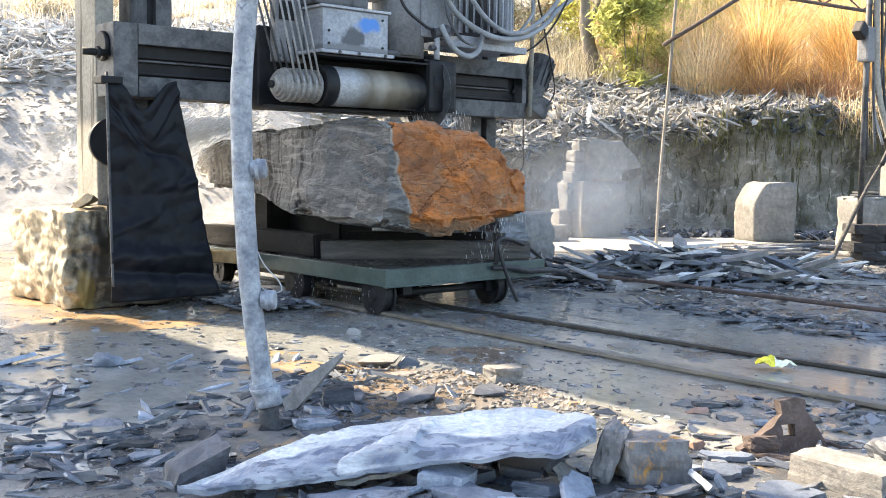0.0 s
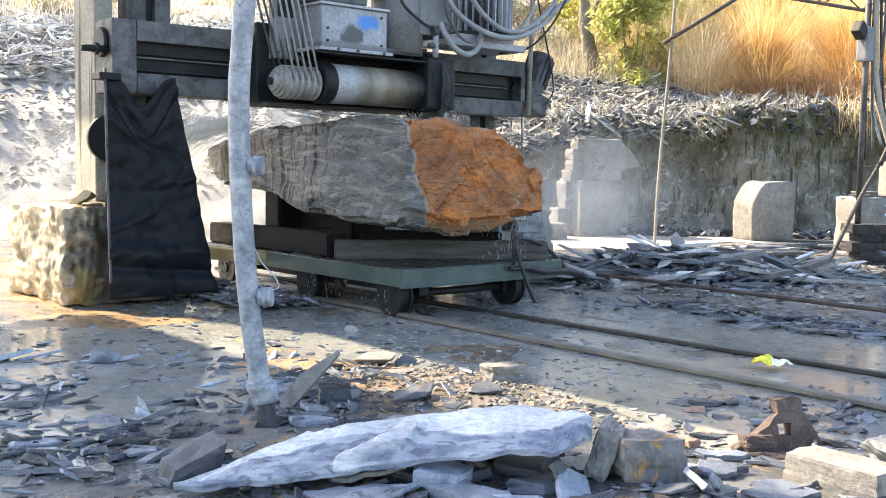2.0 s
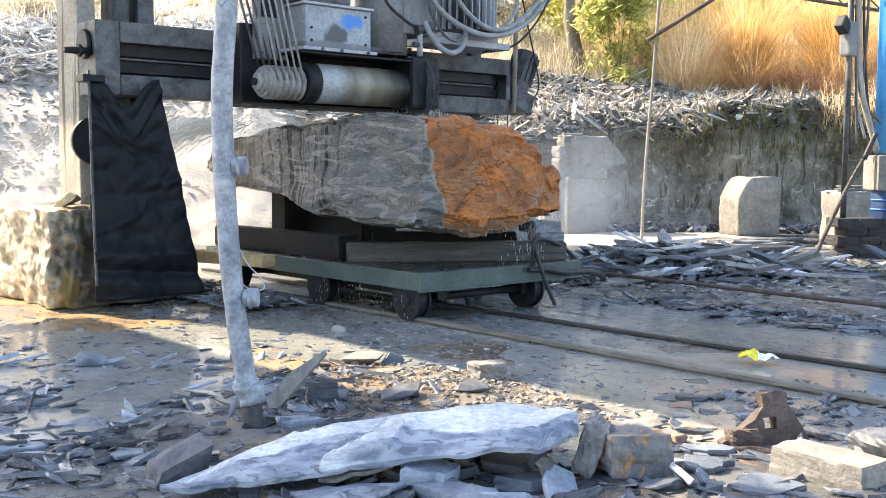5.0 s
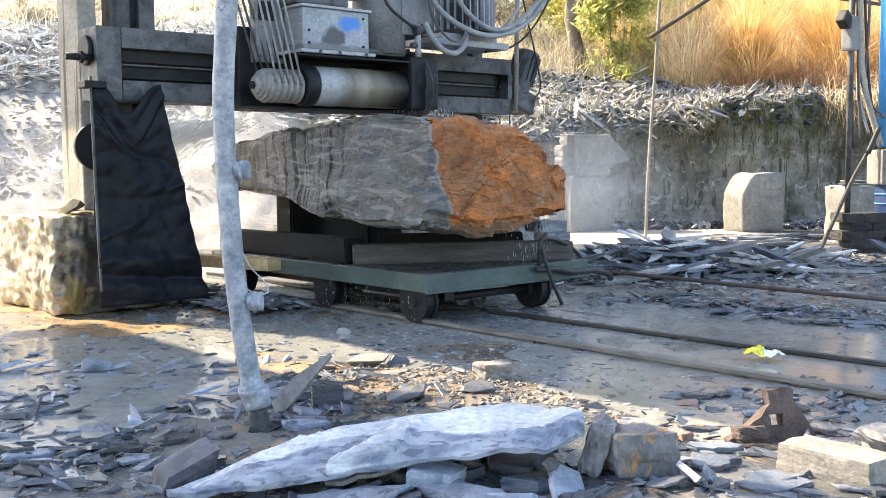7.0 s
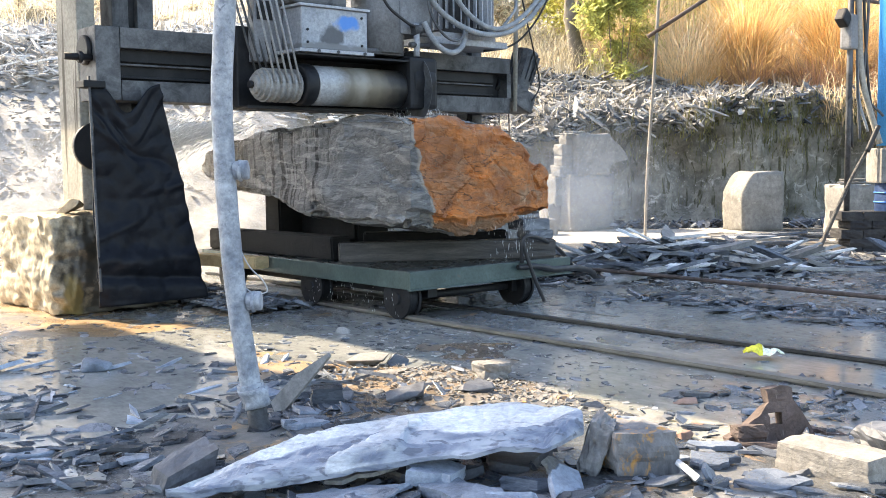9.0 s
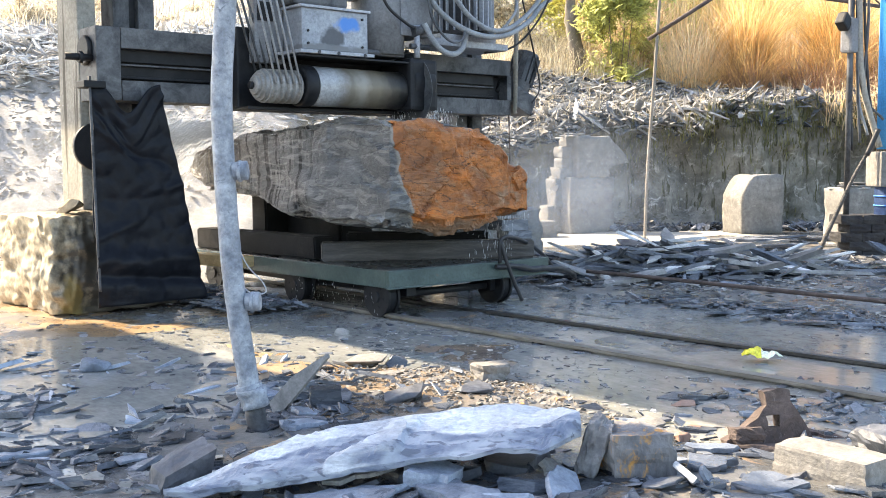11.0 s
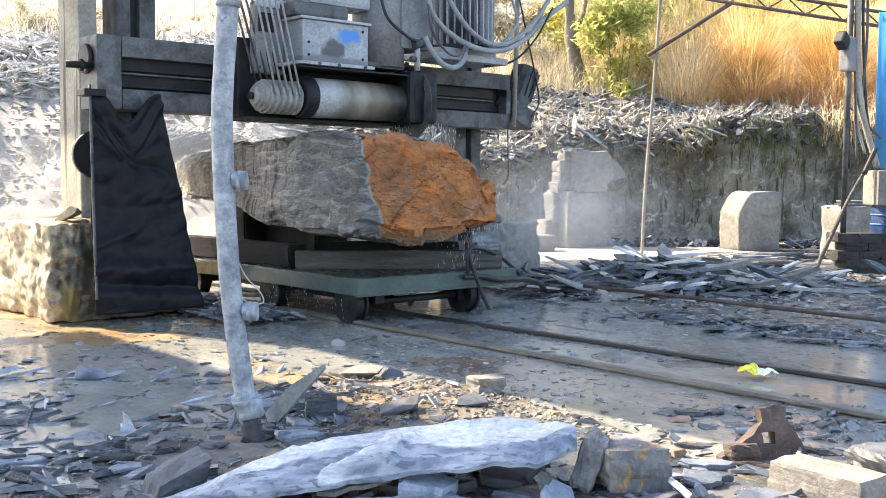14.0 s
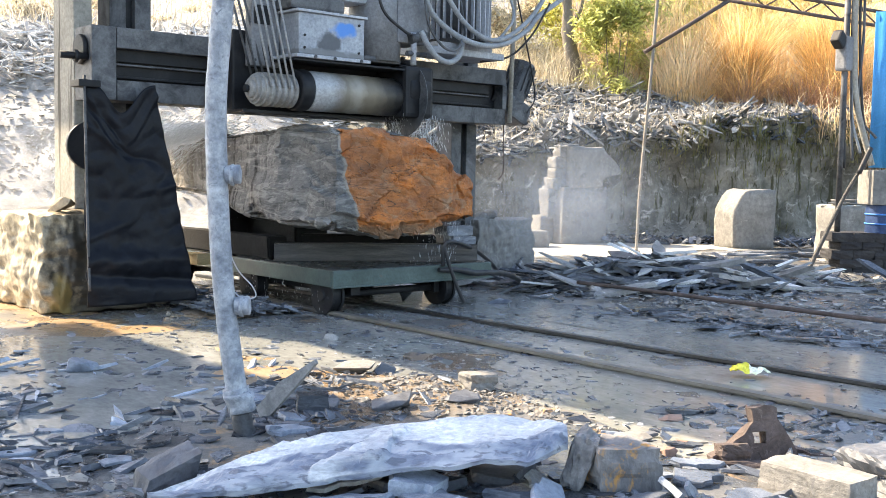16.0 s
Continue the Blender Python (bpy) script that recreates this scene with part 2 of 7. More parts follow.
def boulder_material():
    """Grey gneiss with dark water runs; a rust-orange skin on the broken end."""
    m = material("wet_grey_gneiss", (0.085, 0.087, 0.09), (0.205, 0.205, 0.20), 2.4, 0.55, bump=0.8, grain=20, rough_low=0.35, stretch=(1.0, 0.7, 2.6), turn=(18, 0, 0))
    t = m.node_tree
    n, link = t.nodes, t.links.new
    b = n["Principled BSDF"]
    grey = b.inputs["Base Color"].links[0].from_socket
    tc = n.new("ShaderNodeTexCoord")
    sep = n.new("ShaderNodeSeparateXYZ")
    link(tc.outputs["Object"], sep.inputs[0])

    def noi(scale, detail, stretch=(1, 1, 1), turn=(0, 0, 0), distort=0.3):
        mp = n.new("ShaderNodeMapping")
        mp.inputs["Scale"].default_value = stretch
        mp.inputs["Rotation"].default_value = [radians(a) for a in turn]
        link(tc.outputs["Object"], mp.inputs[0])
        x = n.new("ShaderNodeTexNoise")
        x.inputs["Scale"].default_value, x.inputs["Detail"].default_value, x.inputs["Distortion"].default_value = scale, detail, distort
        link(mp.outputs[0], x.inputs[0])
        return x.outputs[0]

    def maths(op, a, c, d=None):
        x = n.new("ShaderNodeMath")
        x.operation = op
        for k, v in enumerate((a, c, d)):
            if v is None:
                continue
            if isinstance(v, (int, float)):
                x.inputs[k].default_value = v
            else:
                link(v, x.inputs[k])
        return x.outputs[0]

    def rng(v, lo, hi):
        x = n.new("ShaderNodeMapRange")
        x.inputs[1].default_value, x.inputs[2].default_value = lo, hi
        link(v, x.inputs[0])
        return x.outputs[0]

    def mix(f, a, c):
        x = n.new("ShaderNodeMix")
        x.data_type = "RGBA"
        link(f, x.inputs[0])
        for sock, v in ((6, a), (7, c)):
            if hasattr(v, "links"):
                link(v, x.inputs[sock])
            else:
                x.inputs[sock].default_value = (*v, 1)
        return x.outputs[2]

    # dark runs on the long face, thickest away from the broken end
    runs = rng(noi(1.0, 2, (0.3, 15.0, 0.28), (-6, 0, 0), 0.25), 0.530, 0.555)
    ragged = maths("MULTIPLY_ADD", noi(1.0, 3, (0.3, 12.0, 0.3), (-6, 0, 0), 0.2), 0.9, sep.outputs["Y"])
    far_end = maths("MULTIPLY", rng(ragged, 1.75, 1.95), rng(ragged, 3.75, 3.45))
    col = mix(maths("MULTIPLY", far_end, 0.2), grey, (0.06, 0.06, 0.064))
    col = mix(maths("MULTIPLY", runs, far_end), col, (0.010, 0.010, 0.011))
    lobe = rng(maths("MULTIPLY_ADD", noi(1.6, 4), 0.5, sep.outputs["Y"]), 3.2, 3.5)
    col = mix(maths("MULTIPLY", lobe, 0.6), col, mix(rng(noi(1.0, 4, (0.3, 16.0, 0.6), (-6, 0, 0), 0.4), 0.42, 0.58), (0.05, 0.042, 0.03), (0.26, 0.22, 0.16)))
    pale = rng(noi(5.0, 12, (0.6, 0.5, 2.0), (22, 0, 0), 1.0), 0.54, 0.60)
    col = mix(maths("MULTIPLY", pale, 0.35), col, (0.46, 0.45, 0.42))
    orange = mix(rng(noi(2.6, 8, (1, 1, 1.9), (0, -26, 0), 0.8), 0.36, 0.62), (0.27, 0.092, 0.028), (0.66, 0.225, 0.052))
    orange = mix(rng(noi(3.4, 9, (1, 1, 2.4), (0, -26, 0), 1.0), 0.54, 0.68), orange, (0.44, 0.25, 0.14))
    def lines(scale, stretch, turn, width):
        d = maths("ABSOLUTE", maths("SUBTRACT", noi(scale, 4, stretch, turn, 0.25), 0.5), 0.0)
        return rng(d, width, width * 0.3)

    orange = mix(maths("MULTIPLY", rng(noi(1.1, 4, (1, 1, 1), (0, 0, 0), 0.4), 0.50, 0.64), 0.5), orange, (0.28, 0.14, 0.07))
    orange = mix(maths("MULTIPLY", rng(noi(16.0, 6, (1, 1, 1.8), (0, -26, 0), 0.5), 0.45, 0.7), 0.45), orange, (0.13, 0.055, 0.022))
    orange = mix(maths("MULTIPLY", lines(1.3, (0.8, 1, 3.2), (0, -28, 0), 0.005), 0.75), orange, (0.03, 0.016, 0.01))
    orange = mix(maths("MULTIPLY", lines(2.2, (2.4, 1, 0.9), (0, 10, 0), 0.004), 0.3), orange, (0.05, 0.025, 0.014))
    col = mix(maths("MULTIPLY", lines(1.6, (1, 0.8, 2.4), (20, 0, 0), 0.010), 0.6), col, (0.05, 0.05, 0.05))
    foot_grey = rng(maths("MULTIPLY_ADD", noi(2.5, 5), 0.22, sep.outputs["Z"]), 1.08, 1.0)
    orange = mix(maths("MULTIPLY", foot_grey, 0.75), orange, (0.22, 0.15, 0.095))
    at = n.new("ShaderNodeAttribute")
    at.attribute_name = "broken_end"
    skin = rng(maths("MULTIPLY_ADD", noi(3.2, 8, (1, 1, 1), (0, 0, 0), 0.8), 0.9, at.outputs["Fac"]), 1.06, 1.13)
    for x in n:
        if x.bl_idname == "ShaderNodeBump":
            x.inputs["Distance"].default_value = 0.06
    rim = rng(maths("MULTIPLY_ADD", noi(3.2, 8, (1, 1, 1), (0, 0, 0), 0.8), 0.9, at.outputs["Fac"]), 0.80, 0.98)
    col = mix(maths("MULTIPLY", rim, 0.55), col, (0.44, 0.39, 0.32))
    link(mix(skin, col, orange), b.inputs["Base Color"])
    return m


def marked_material(name, marks, base, bands=()):
    """Painted steel: soft-edged marks (x, z, half width, half height, colour) or bands along x (x, colour)."""
    m = material(name, *base, 2.5, 0.5, 0.15, bump=0.2, grain=30)
    t = m.node_tree
    n, link = t.nodes, t.links.new
    b = n["Principled BSDF"]
    col = b.inputs["Base Color"].links[0].from_socket
    tc = n.new("ShaderNodeTexCoord")
    sep = n.new("ShaderNodeSeparateXYZ")
    link(tc.outputs["Object"], sep.inputs[0])
    ns = n.new("ShaderNodeTexNoise")
    ns.inputs["Scale"].default_value, ns.inputs["Detail"].default_value = 9.0, 6.0
    link(tc.outputs["Object"], ns.inputs["Vector"])

    def maths(op, a, c):
        x = n.new("ShaderNodeMath")
        x.operation = op
        for k, v in enumerate((a, c)):
            if isinstance(v, (int, float)):
                x.inputs[k].default_value = v
            else:
                link(v, x.inputs[k])
        return x.outputs[0]

    def blend(mask, lo, hi, colour, amount=1.0):
        nonlocal col
        r = n.new("ShaderNodeMapRange")
        r.inputs[1].default_value, r.inputs[2].default_value, r.inputs[4].default_value = lo, hi, amount
        link(mask, r.inputs[0])
        x = n.new("ShaderNodeMix")
        x.data_type = "RGBA"
        link(r.outputs[0], x.inputs[0])
        link(col, x.inputs[6])
        x.inputs[7].default_value = (*colour, 1)
        col = x.outputs[2]

    for x, z, rx, rz, colour in marks:
        dx = maths("DIVIDE", maths("SUBTRACT", sep.outputs["X"], x), rx)
        dz = maths("DIVIDE", maths("SUBTRACT", sep.outputs["Z"], z), rz)
        d = maths("ADD", maths("MULTIPLY", dx, dx), maths("MULTIPLY", dz, dz))
        blend(maths("ADD", d, maths("MULTIPLY", ns.outputs[0], 2.4)), 2.4, 1.7, colour, 0.9)
    for x, colour in bands:
        blend(maths("ADD", sep.outputs["X"], maths("MULTIPLY", ns.outputs[0], 0.22)), x + 0.02, x + 0.20, colour)
    link(col, b.inputs["Base Color"])
    return m


# ---- mesh tools ----
def part(name, bm, mat, parent=None, label=""):
    me = bpy.data.meshes.new(name)
    bm.to_mesh(me)
    bm.free()
    me.materials.append(mat)
    ob = new(name, me)
    if parent:
        ob.parent = parent
    if label:
        ob["label"] = label
    return ob


def empty(name, m=None):
    ob = new(name)
    ob.empty_display_size = 0.2
    if m is not None:
        ob.matrix_basis = m
    return ob


def box(lo, hi, bevel=0.0, bm=None, rot=None):
    bm = bm or bmesh.new()
    c = [(a + b) / 2 for a, b in zip(lo, hi)]
    s = [abs(b - a) for a, b in zip(lo, hi)]
    m = Matrix.Translation(c) @ (rot or Matrix()) @ Matrix.Diagonal((*s, 1))
    got = bmesh.ops.create_cube(bm, size=1, matrix=m)
    if bevel:
        edges = list({e for v in got["verts"] for e in v.link_edges})
        bmesh.ops.bevel(bm, geom=edges, offset=bevel, segments=2, affect="EDGES", profile=0.6)
    return bm


def rod(a, b, r, r2=None, seg=20, bm=None, bevel=0.0):
    bm = bm or bmesh.new()
    a, b = Vector(a), Vector(b)
    m = Matrix.Translation((a + b) / 2) @ (b - a).to_track_quat("Z", "Y").to_matrix().to_4x4()
    got = bmesh.ops.create_cone(bm, cap_ends=True, segments=seg, radius1=r, radius2=r if r2 is None else r2, depth=(b - a).length, matrix=m)
    if bevel:
        edges = [e for e in {e for v in got["verts"] for e in v.link_edges} if any(len(f.verts) > 4 for f in e.link_faces)]
        bmesh.ops.bevel(bm, geom=edges, offset=bevel, segments=2, affect="EDGES", profile=0.6)
    for f in bm.faces:
        f.smooth = len(f.verts) == 4
    return bm


def spline(points, steps=8):
    pts = [Vector(p) for p in points]
    pts = [pts[0] * 2 - pts[1]] + pts + [pts[-1] * 2 - pts[-2]]
    out = []
    for k in range(1, len(pts) - 2):
        a, b, c, d = pts[k - 1:k + 3]
        for s in range(steps):
            t = s / steps
            out.append(0.5 * (2 * b + (c - a) * t + (2 * a - 5 * b + 4 * c - d) * t * t + (3 * b - a - 3 * c + d) * t ** 3))
    return out + [pts[-2]]


def tube(points, r, seg=10, steps=8, bm=None, wobble=0.0):
    bm = bm or bmesh.new()
    line = spline(points, steps)
    rings = []
    for k, p in enumerate(line):
        way = (line[min(k + 1, len(line) - 1)] - line[max(k - 1, 0)]).normalized()
        u = way.cross(Vector((0.3, 0.9, 0.2))).normalized()
        v = way.cross(u)
        rr = (r[0] + (r[1] - r[0]) * k / (len(line) - 1)) if isinstance(r, tuple) else r
        ring = []
        for s in range(seg):
            a = 2 * math.pi * s / seg
            q = p + (u * math.cos(a) + v * math.sin(a)) * rr
            if wobble:
                q += (q - p) * wobble * noise.noise(q * 9)
            ring.append(bm.verts.new(q))
        rings.append(ring)
    for a, b in zip(rings, rings[1:]):
        for s in range(seg):
            f = bm.faces.new((a[s], a[(s + 1) % seg], b[(s + 1) % seg], b[s]))
            f.smooth = True
    bm.faces.new(rings[0][::-1])
    bm.faces.new(rings[-1])
    return bm


def stone(size, seed, cuts=5, rough=0.10, square=0.6, tilt=0.0):
    """A broken stone: a subdivided block with knocked-off corners and uneven faces."""
    bm = bmesh.new()
    bmesh.ops.create_cube(bm, size=2)
    bmesh.ops.subdivide_edges(bm, edges=bm.edges[:], cuts=cuts, use_grid_fill=True)
    off = Vector((seed * 7.3, seed * 3.1, seed * 1.7))
    for v in bm.verts:
        c = v.co
        ball = c.normalized() * 1.25
        p = c * square + ball * (1 - square)
        n1 = noise.noise(p * 1.1 + off)
        n2 = noise.noise(p * 3.1 + off)
        n3 = noise.noise(p * 7.0 + off)
        p = p * (1 + rough * (1.5 * n1 + 0.7 * n2 + 0.35 * n3))
        p.x += tilt * p.z
        v.co = Vector((p.x * size[0] / 2, p.y * size[1] / 2, p.z * size[2] / 2))
    low = min(v.co.z for v in bm.verts)
    for v in bm.verts:
        v.co.z -= low
    if cuts > 9:
        for f in bm.faces:
            f.smooth = True
    return bm


def shard(size, seed, points=16):
    """A broken angular stone: the hull of scattered points, resting on its lowest side."""
    rnd = random.Random(seed)
    bm = bmesh.new()
    for _ in range(points):
        d = Vector((rnd.gauss(0, 1), rnd.gauss(0, 1), rnd.gauss(0, 1))).normalized()
        k = max(abs(d.x), abs(d.y), abs(d.z))
        d = d.lerp(d / k, 0.55) * rnd.uniform(0.85, 1.1)
        bm.verts.new((d.x * size[0] / 2, d.y * size[1] / 2, d.z * size[2] / 2))
    got = bmesh.ops.convex_hull(bm, input=bm.verts[:])
    bmesh.ops.delete(bm, geom=[v for v in bm.verts if not v.link_faces], context="VERTS")
    bmesh.ops.bevel(bm, geom=bm.edges[:], offset=min(size) * 0.04, segments=1, affect="EDGES")
    low = min(v.co.z for v in bm.verts)
    for v in bm.verts:
        v.co.z -= low
    return bm


def slab(outline, thick, seed=1, rough=0.02, cell=0.08, bulge=0.0):
    """A split slate slab: an uneven plate with a ragged, layered rim over the given outline (x, y)."""
    rnd = random.Random(seed)
    pts = []
    n = len(outline)
    for k in range(n):
        a, b = Vector(outline[k]), Vector(outline[(k + 1) % n])
        steps = max(1, int((b - a).length / cell))
        for s in range(steps):
            p = a.lerp(b, s / steps)
            pts.append(p + Vector((rnd.uniform(-1, 1), rnd.uniform(-1, 1))) * cell * 0.38)
    c = sum(pts, Vector((0, 0))) / len(pts)
    bm = bmesh.new()
    layers = 4
    rings = []
    for L in range(layers):
        z = thick * L / (layers - 1)
        ring = []
        for p in pts:
            q = c + (p - c) * (1 - rnd.uniform(0.0, 0.05) - (0.03 if L in (0, layers - 1) else 0))
            ring.append(bm.verts.new((q.x, q.y, z + noise.noise(Vector((q.x * 3, q.y * 3, seed))) * rough)))
        rings.append(ring)
    m = len(pts)
    for a, b in zip(rings, rings[1:]):
        for k in range(m):
            bm.faces.new((a[k], a[(k + 1) % m], b[(k + 1) % m], b[k]))

    def cap(ring, z, flip):
        inner = ring
        for f in (0.75, 0.5, 0.25):
            new_ring = []
            for p in pts:
                q = c + (p - c) * f
                h = noise.noise(Vector((q.x * 2.2, q.y * 2.2, seed + 3))) * rough * 2 + noise.noise(Vector((q.x * 8, q.y * 8, seed))) * rough * 0.7
                new_ring.append(bm.verts.new((q.x, q.y, z + h + bulge * (1 - f))))
            for k in range(m):
                quad = (inner[k], inner[(k + 1) % m], new_ring[(k + 1) % m], new_ring[k])
                bm.faces.new(quad[::-1] if flip else quad)
            inner = new_ring
        mid = bm.verts.new((c.x, c.y, z + bulge))
        for k in range(m):
            tri = (inner[k], inner[(k + 1) % m], mid)
            bm.faces.new(tri[::-1] if flip else tri)

    cap(rings[-1], thick, False)
    cap(rings[0], 0.0, True)
    return bm


def lathe_x(profile, centre, seg=40):
    """A turned part about an axis along x, from (x, radius) pairs."""
    bm = bmesh.new()
    rings = []
    for x, r in profile:
        rings.append([bm.verts.new((x, centre[0] + r * math.cos(2 * math.pi * k / seg), centre[1] + r * math.sin(2 * math.pi * k / seg))) for k in range(seg)])
    for a, b in zip(rings, rings[1:]):
        for k in range(seg):
            bm.faces.new((a[k], b[k], b[(k + 1) % seg], a[(k + 1) % seg]))
    bm.faces.new(rings[0])
    bm.faces.new(rings[-1][::-1])
    bmesh.ops.recalc_face_normals(bm, faces=bm.faces[:])
    return bm


def mesh_object(name, verts, faces, mat, smooth=False, parent=None):
    me = bpy.data.meshes.new(name)
    me.from_pydata([tuple(v) for v in verts], [], faces)
    me.materials.append(mat)
    if smooth:
        me.polygons.foreach_set("use_smooth", [True] * len(me.polygons))
    ob = new(name, me)
    if parent:
        ob.parent = parent
    return ob


def flake(rnd, length, width, thick):
    """Points and faces of one broken slate flake about the origin, lying flat."""
    n = rnd.choice((4, 4, 5, 6))
    ring = []
    for k in range(n):
        a = 2 * math.pi * (k + rnd.uniform(-0.4, 0.4)) / n
        ring.append((math.cos(a) * length / 2 * rnd.uniform(0.6, 1.15), math.sin(a) * width / 2 * rnd.uniform(0.6, 1.25)))
    v = [Vector((x, y, -thick / 2)) for x, y in ring] + [Vector((x * 0.93, y * 0.93, thick / 2 * rnd.uniform(0.6, 1.3))) for x, y in ring]
    f = [tuple(range(n))[::-1], tuple(range(n, 2 * n))] + [(k, (k + 1) % n, n + (k + 1) % n, n + k) for k in range(n)]
    return v, f


def flakes(name, count, place, size, mat, seed, tilt=18.0, slim=0.4):
    """One object of many loose flakes; place(rnd) gives a point, size(rnd) a length."""
    rnd = random.Random(seed)
    V, F = [], []
    for _ in range(count):
        p = place(rnd)
        if p is None:
            continue
        L = size(rnd)
        v, f = flake(rnd, L, L * rnd.uniform(slim * 0.4, slim * 1.6), min(L * rnd.uniform(0.03, 0.09), 0.035))
        r = Euler((radians(rnd.gauss(0, tilt)), radians(rnd.gauss(0, tilt)), rnd.uniform(0, 6.28))).to_matrix()
        o = len(V)
        V += [r @ q + p for q in v]
        F += [tuple(i + o for i in g) for g in f]
    return mesh_object(name, V, F, mat)


HX, HY = math.sin(radians(41)), math.cos(radians(41))


def spot(side, ahead, z=0.0):
    """A place by metres to the side and ahead along the yard's view axis."""
    return Vector((HX * ahead + HY * side, HY * ahead - HX * side, z))


# ---- the yard's ground ----
def smooth(a, b, x):
    t = min(max((x - a) / (b - a), 0.0), 1.0)
    return t * t * (3 - 2 * t)


def ground_height(x, y):
    p = Vector((x, y, 0))
    wet = smooth(4.2, 5.0, x) * (1 - smooth(8.6, 9.6, x))        # flooded strip along the rails
    h = 0.022 + 0.035 * noise.noise(p * 0.8) + 0.020 * noise.noise(p * 2.3) + 0.010 * noise.noise(p * 6.1)
    h -= 0.034 * wet
    h -= 0.075 * math.exp(-((x - 3.0) / 1.15) ** 2 - ((y - 7.6) / 1.5) ** 2) + 0.02 * math.exp(-((x - 2.4) / 0.5) ** 2 - ((y - 6.0) / 0.6) ** 2)
    h += 0.05 * math.exp(-((x - 4.3) ** 2 / 0.5 + (y - 4.8) ** 2 / 0.9))      # low heap of rubble behind the slab
    h += 0.03 * smooth(9.2, 11.5, x)
    return h


def build_ground():
    xs = [-400, -120, -40, -14] + [-5 + 0.10 * k for k in range(171)] + [14, 18, 24, 40, 120, 400]
    ys = [-400, -120, -40, -10] + [-1 + 0.10 * k for k in range(151)] + [16, 19, 24, 40, 120, 400]
    V, F = [], []
    for y in ys:
        for x in xs:
            V.append((x, y, ground_height(x, y)))
    w = len(xs)
    for j in range(len(ys) - 1):
        for i in range(w - 1):
            F.append((j * w + i, j * w + i + 1, (j + 1) * w + i + 1, (j + 1) * w + i))
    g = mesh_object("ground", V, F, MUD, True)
    tagged(g, "wet grey slate mud with stones and puddles", "ground", kind="structure")
    V, F = [], []
    for j in range(41):
        for i in range(41):
            x, y = -4 + 18 * i / 40, 0.5 + 14 * j / 40
            V.append((x, y, 0.004))
    for j in range(40):
        for i in range(40):
            F.append((j * 41 + i, j * 41 + i + 1, (j + 1) * 41 + i + 1, (j + 1) * 41 + i))
    tagged(mesh_object("water", V, F, WATER, True), "shallow muddy water standing between the rails", "water", kind="structure")


build_ground()


def dusty_floor():
    V, F = [], []
    for j in range(15):
        for i in range(31):
            s, d = -1 + 10 * i / 30, 16.5 + 8 * j / 14
            edge = min(i, 30 - i, j * 1.5, 15) / 6
            p = spot(s, d)
            V.append((p.x, p.y, -0.03 + 0.10 * min(edge, 1) + 0.03 * noise.noise(p * 0.9)))
    for j in range(14):
        for i in range(30):
            F.append((j * 31 + i, j * 31 + i + 1, (j + 1) * 31 + i + 1, (j + 1) * 31 + i))
    tagged(mesh_object("pavement", V, F, DUST, True), "pale trodden stone dust before the bank", "ground", kind="structure")


dusty_floor()


# ---- the quarry bank, its litter and the hill behind ----
def bank_shape(s, k):
    """Side s and height step k of 0..1 to a point of the bank and hill."""
    rough = noise.noise(Vector((s * 0.5, k * 5, 2))) * 0.4 + noise.noise(Vector((s * 1.7, k * 11, 7))) * 0.25 + noise.noise(Vector((s * 4.5, k * 25, 3))) * 0.10
    left = 1 - smooth(-5.5, 0.5, s)
    lip = 0.40 * smooth(4, 8, s) - 0.3 * (1 - smooth(0.5, 4.5, s)) + 0.35 * noise.noise(Vector((s * 0.45, 9, 4))) + 0.16 * noise.noise(Vector((s * 1.4, 2, 4)))
    steep = [(0, 23.1), (0.4, 23.5), (1.2, 23.7), (2.0 + lip * 0.7, 23.6), (2.5 + lip, 23.5), (2.75 + lip * 0.6, 24.4), (3.3, 26.0), (3.9, 27.4), (4.6, 29.5), (6.5, 34), (9.5, 40), (13, 50)]
    slope = [(0, 19.0), (0.5, 20.2), (1.2, 21.4), (2.0, 22.5), (2.8, 23.6), (3.5, 24.6), (4.2, 25.6), (4.8, 26.8), (5.3, 29.5), (7.0, 34), (9.8, 40), (13, 50)]
    f = k * 11
    i = min(int(f), 10)
    t = f - i

    def at(table):
        return (table[i][0] * (1 - t) + table[i + 1][0] * t, table[i][1] * (1 - t) + table[i + 1][1] * t)

    (z0, d0), (z1, d1) = at(steep), at(slope)
    z, d = z0 + (z1 - z0) * left, d0 + (d1 - d0) * left
    z *= 1 + 0.06 * noise.noise(Vector((s * 0.35, 3, 1)))
    return spot(s * d / 23.5, d + rough * (1.5 + 0.5 * noise.noise(Vector((s * 2.6, 1, 1)))) + (0.12 * noise.noise(Vector((s * 3.5, k * 6, 8))) if k < 0.4 else 0), z + (0.12 * rough if k > 0.01 else 0))


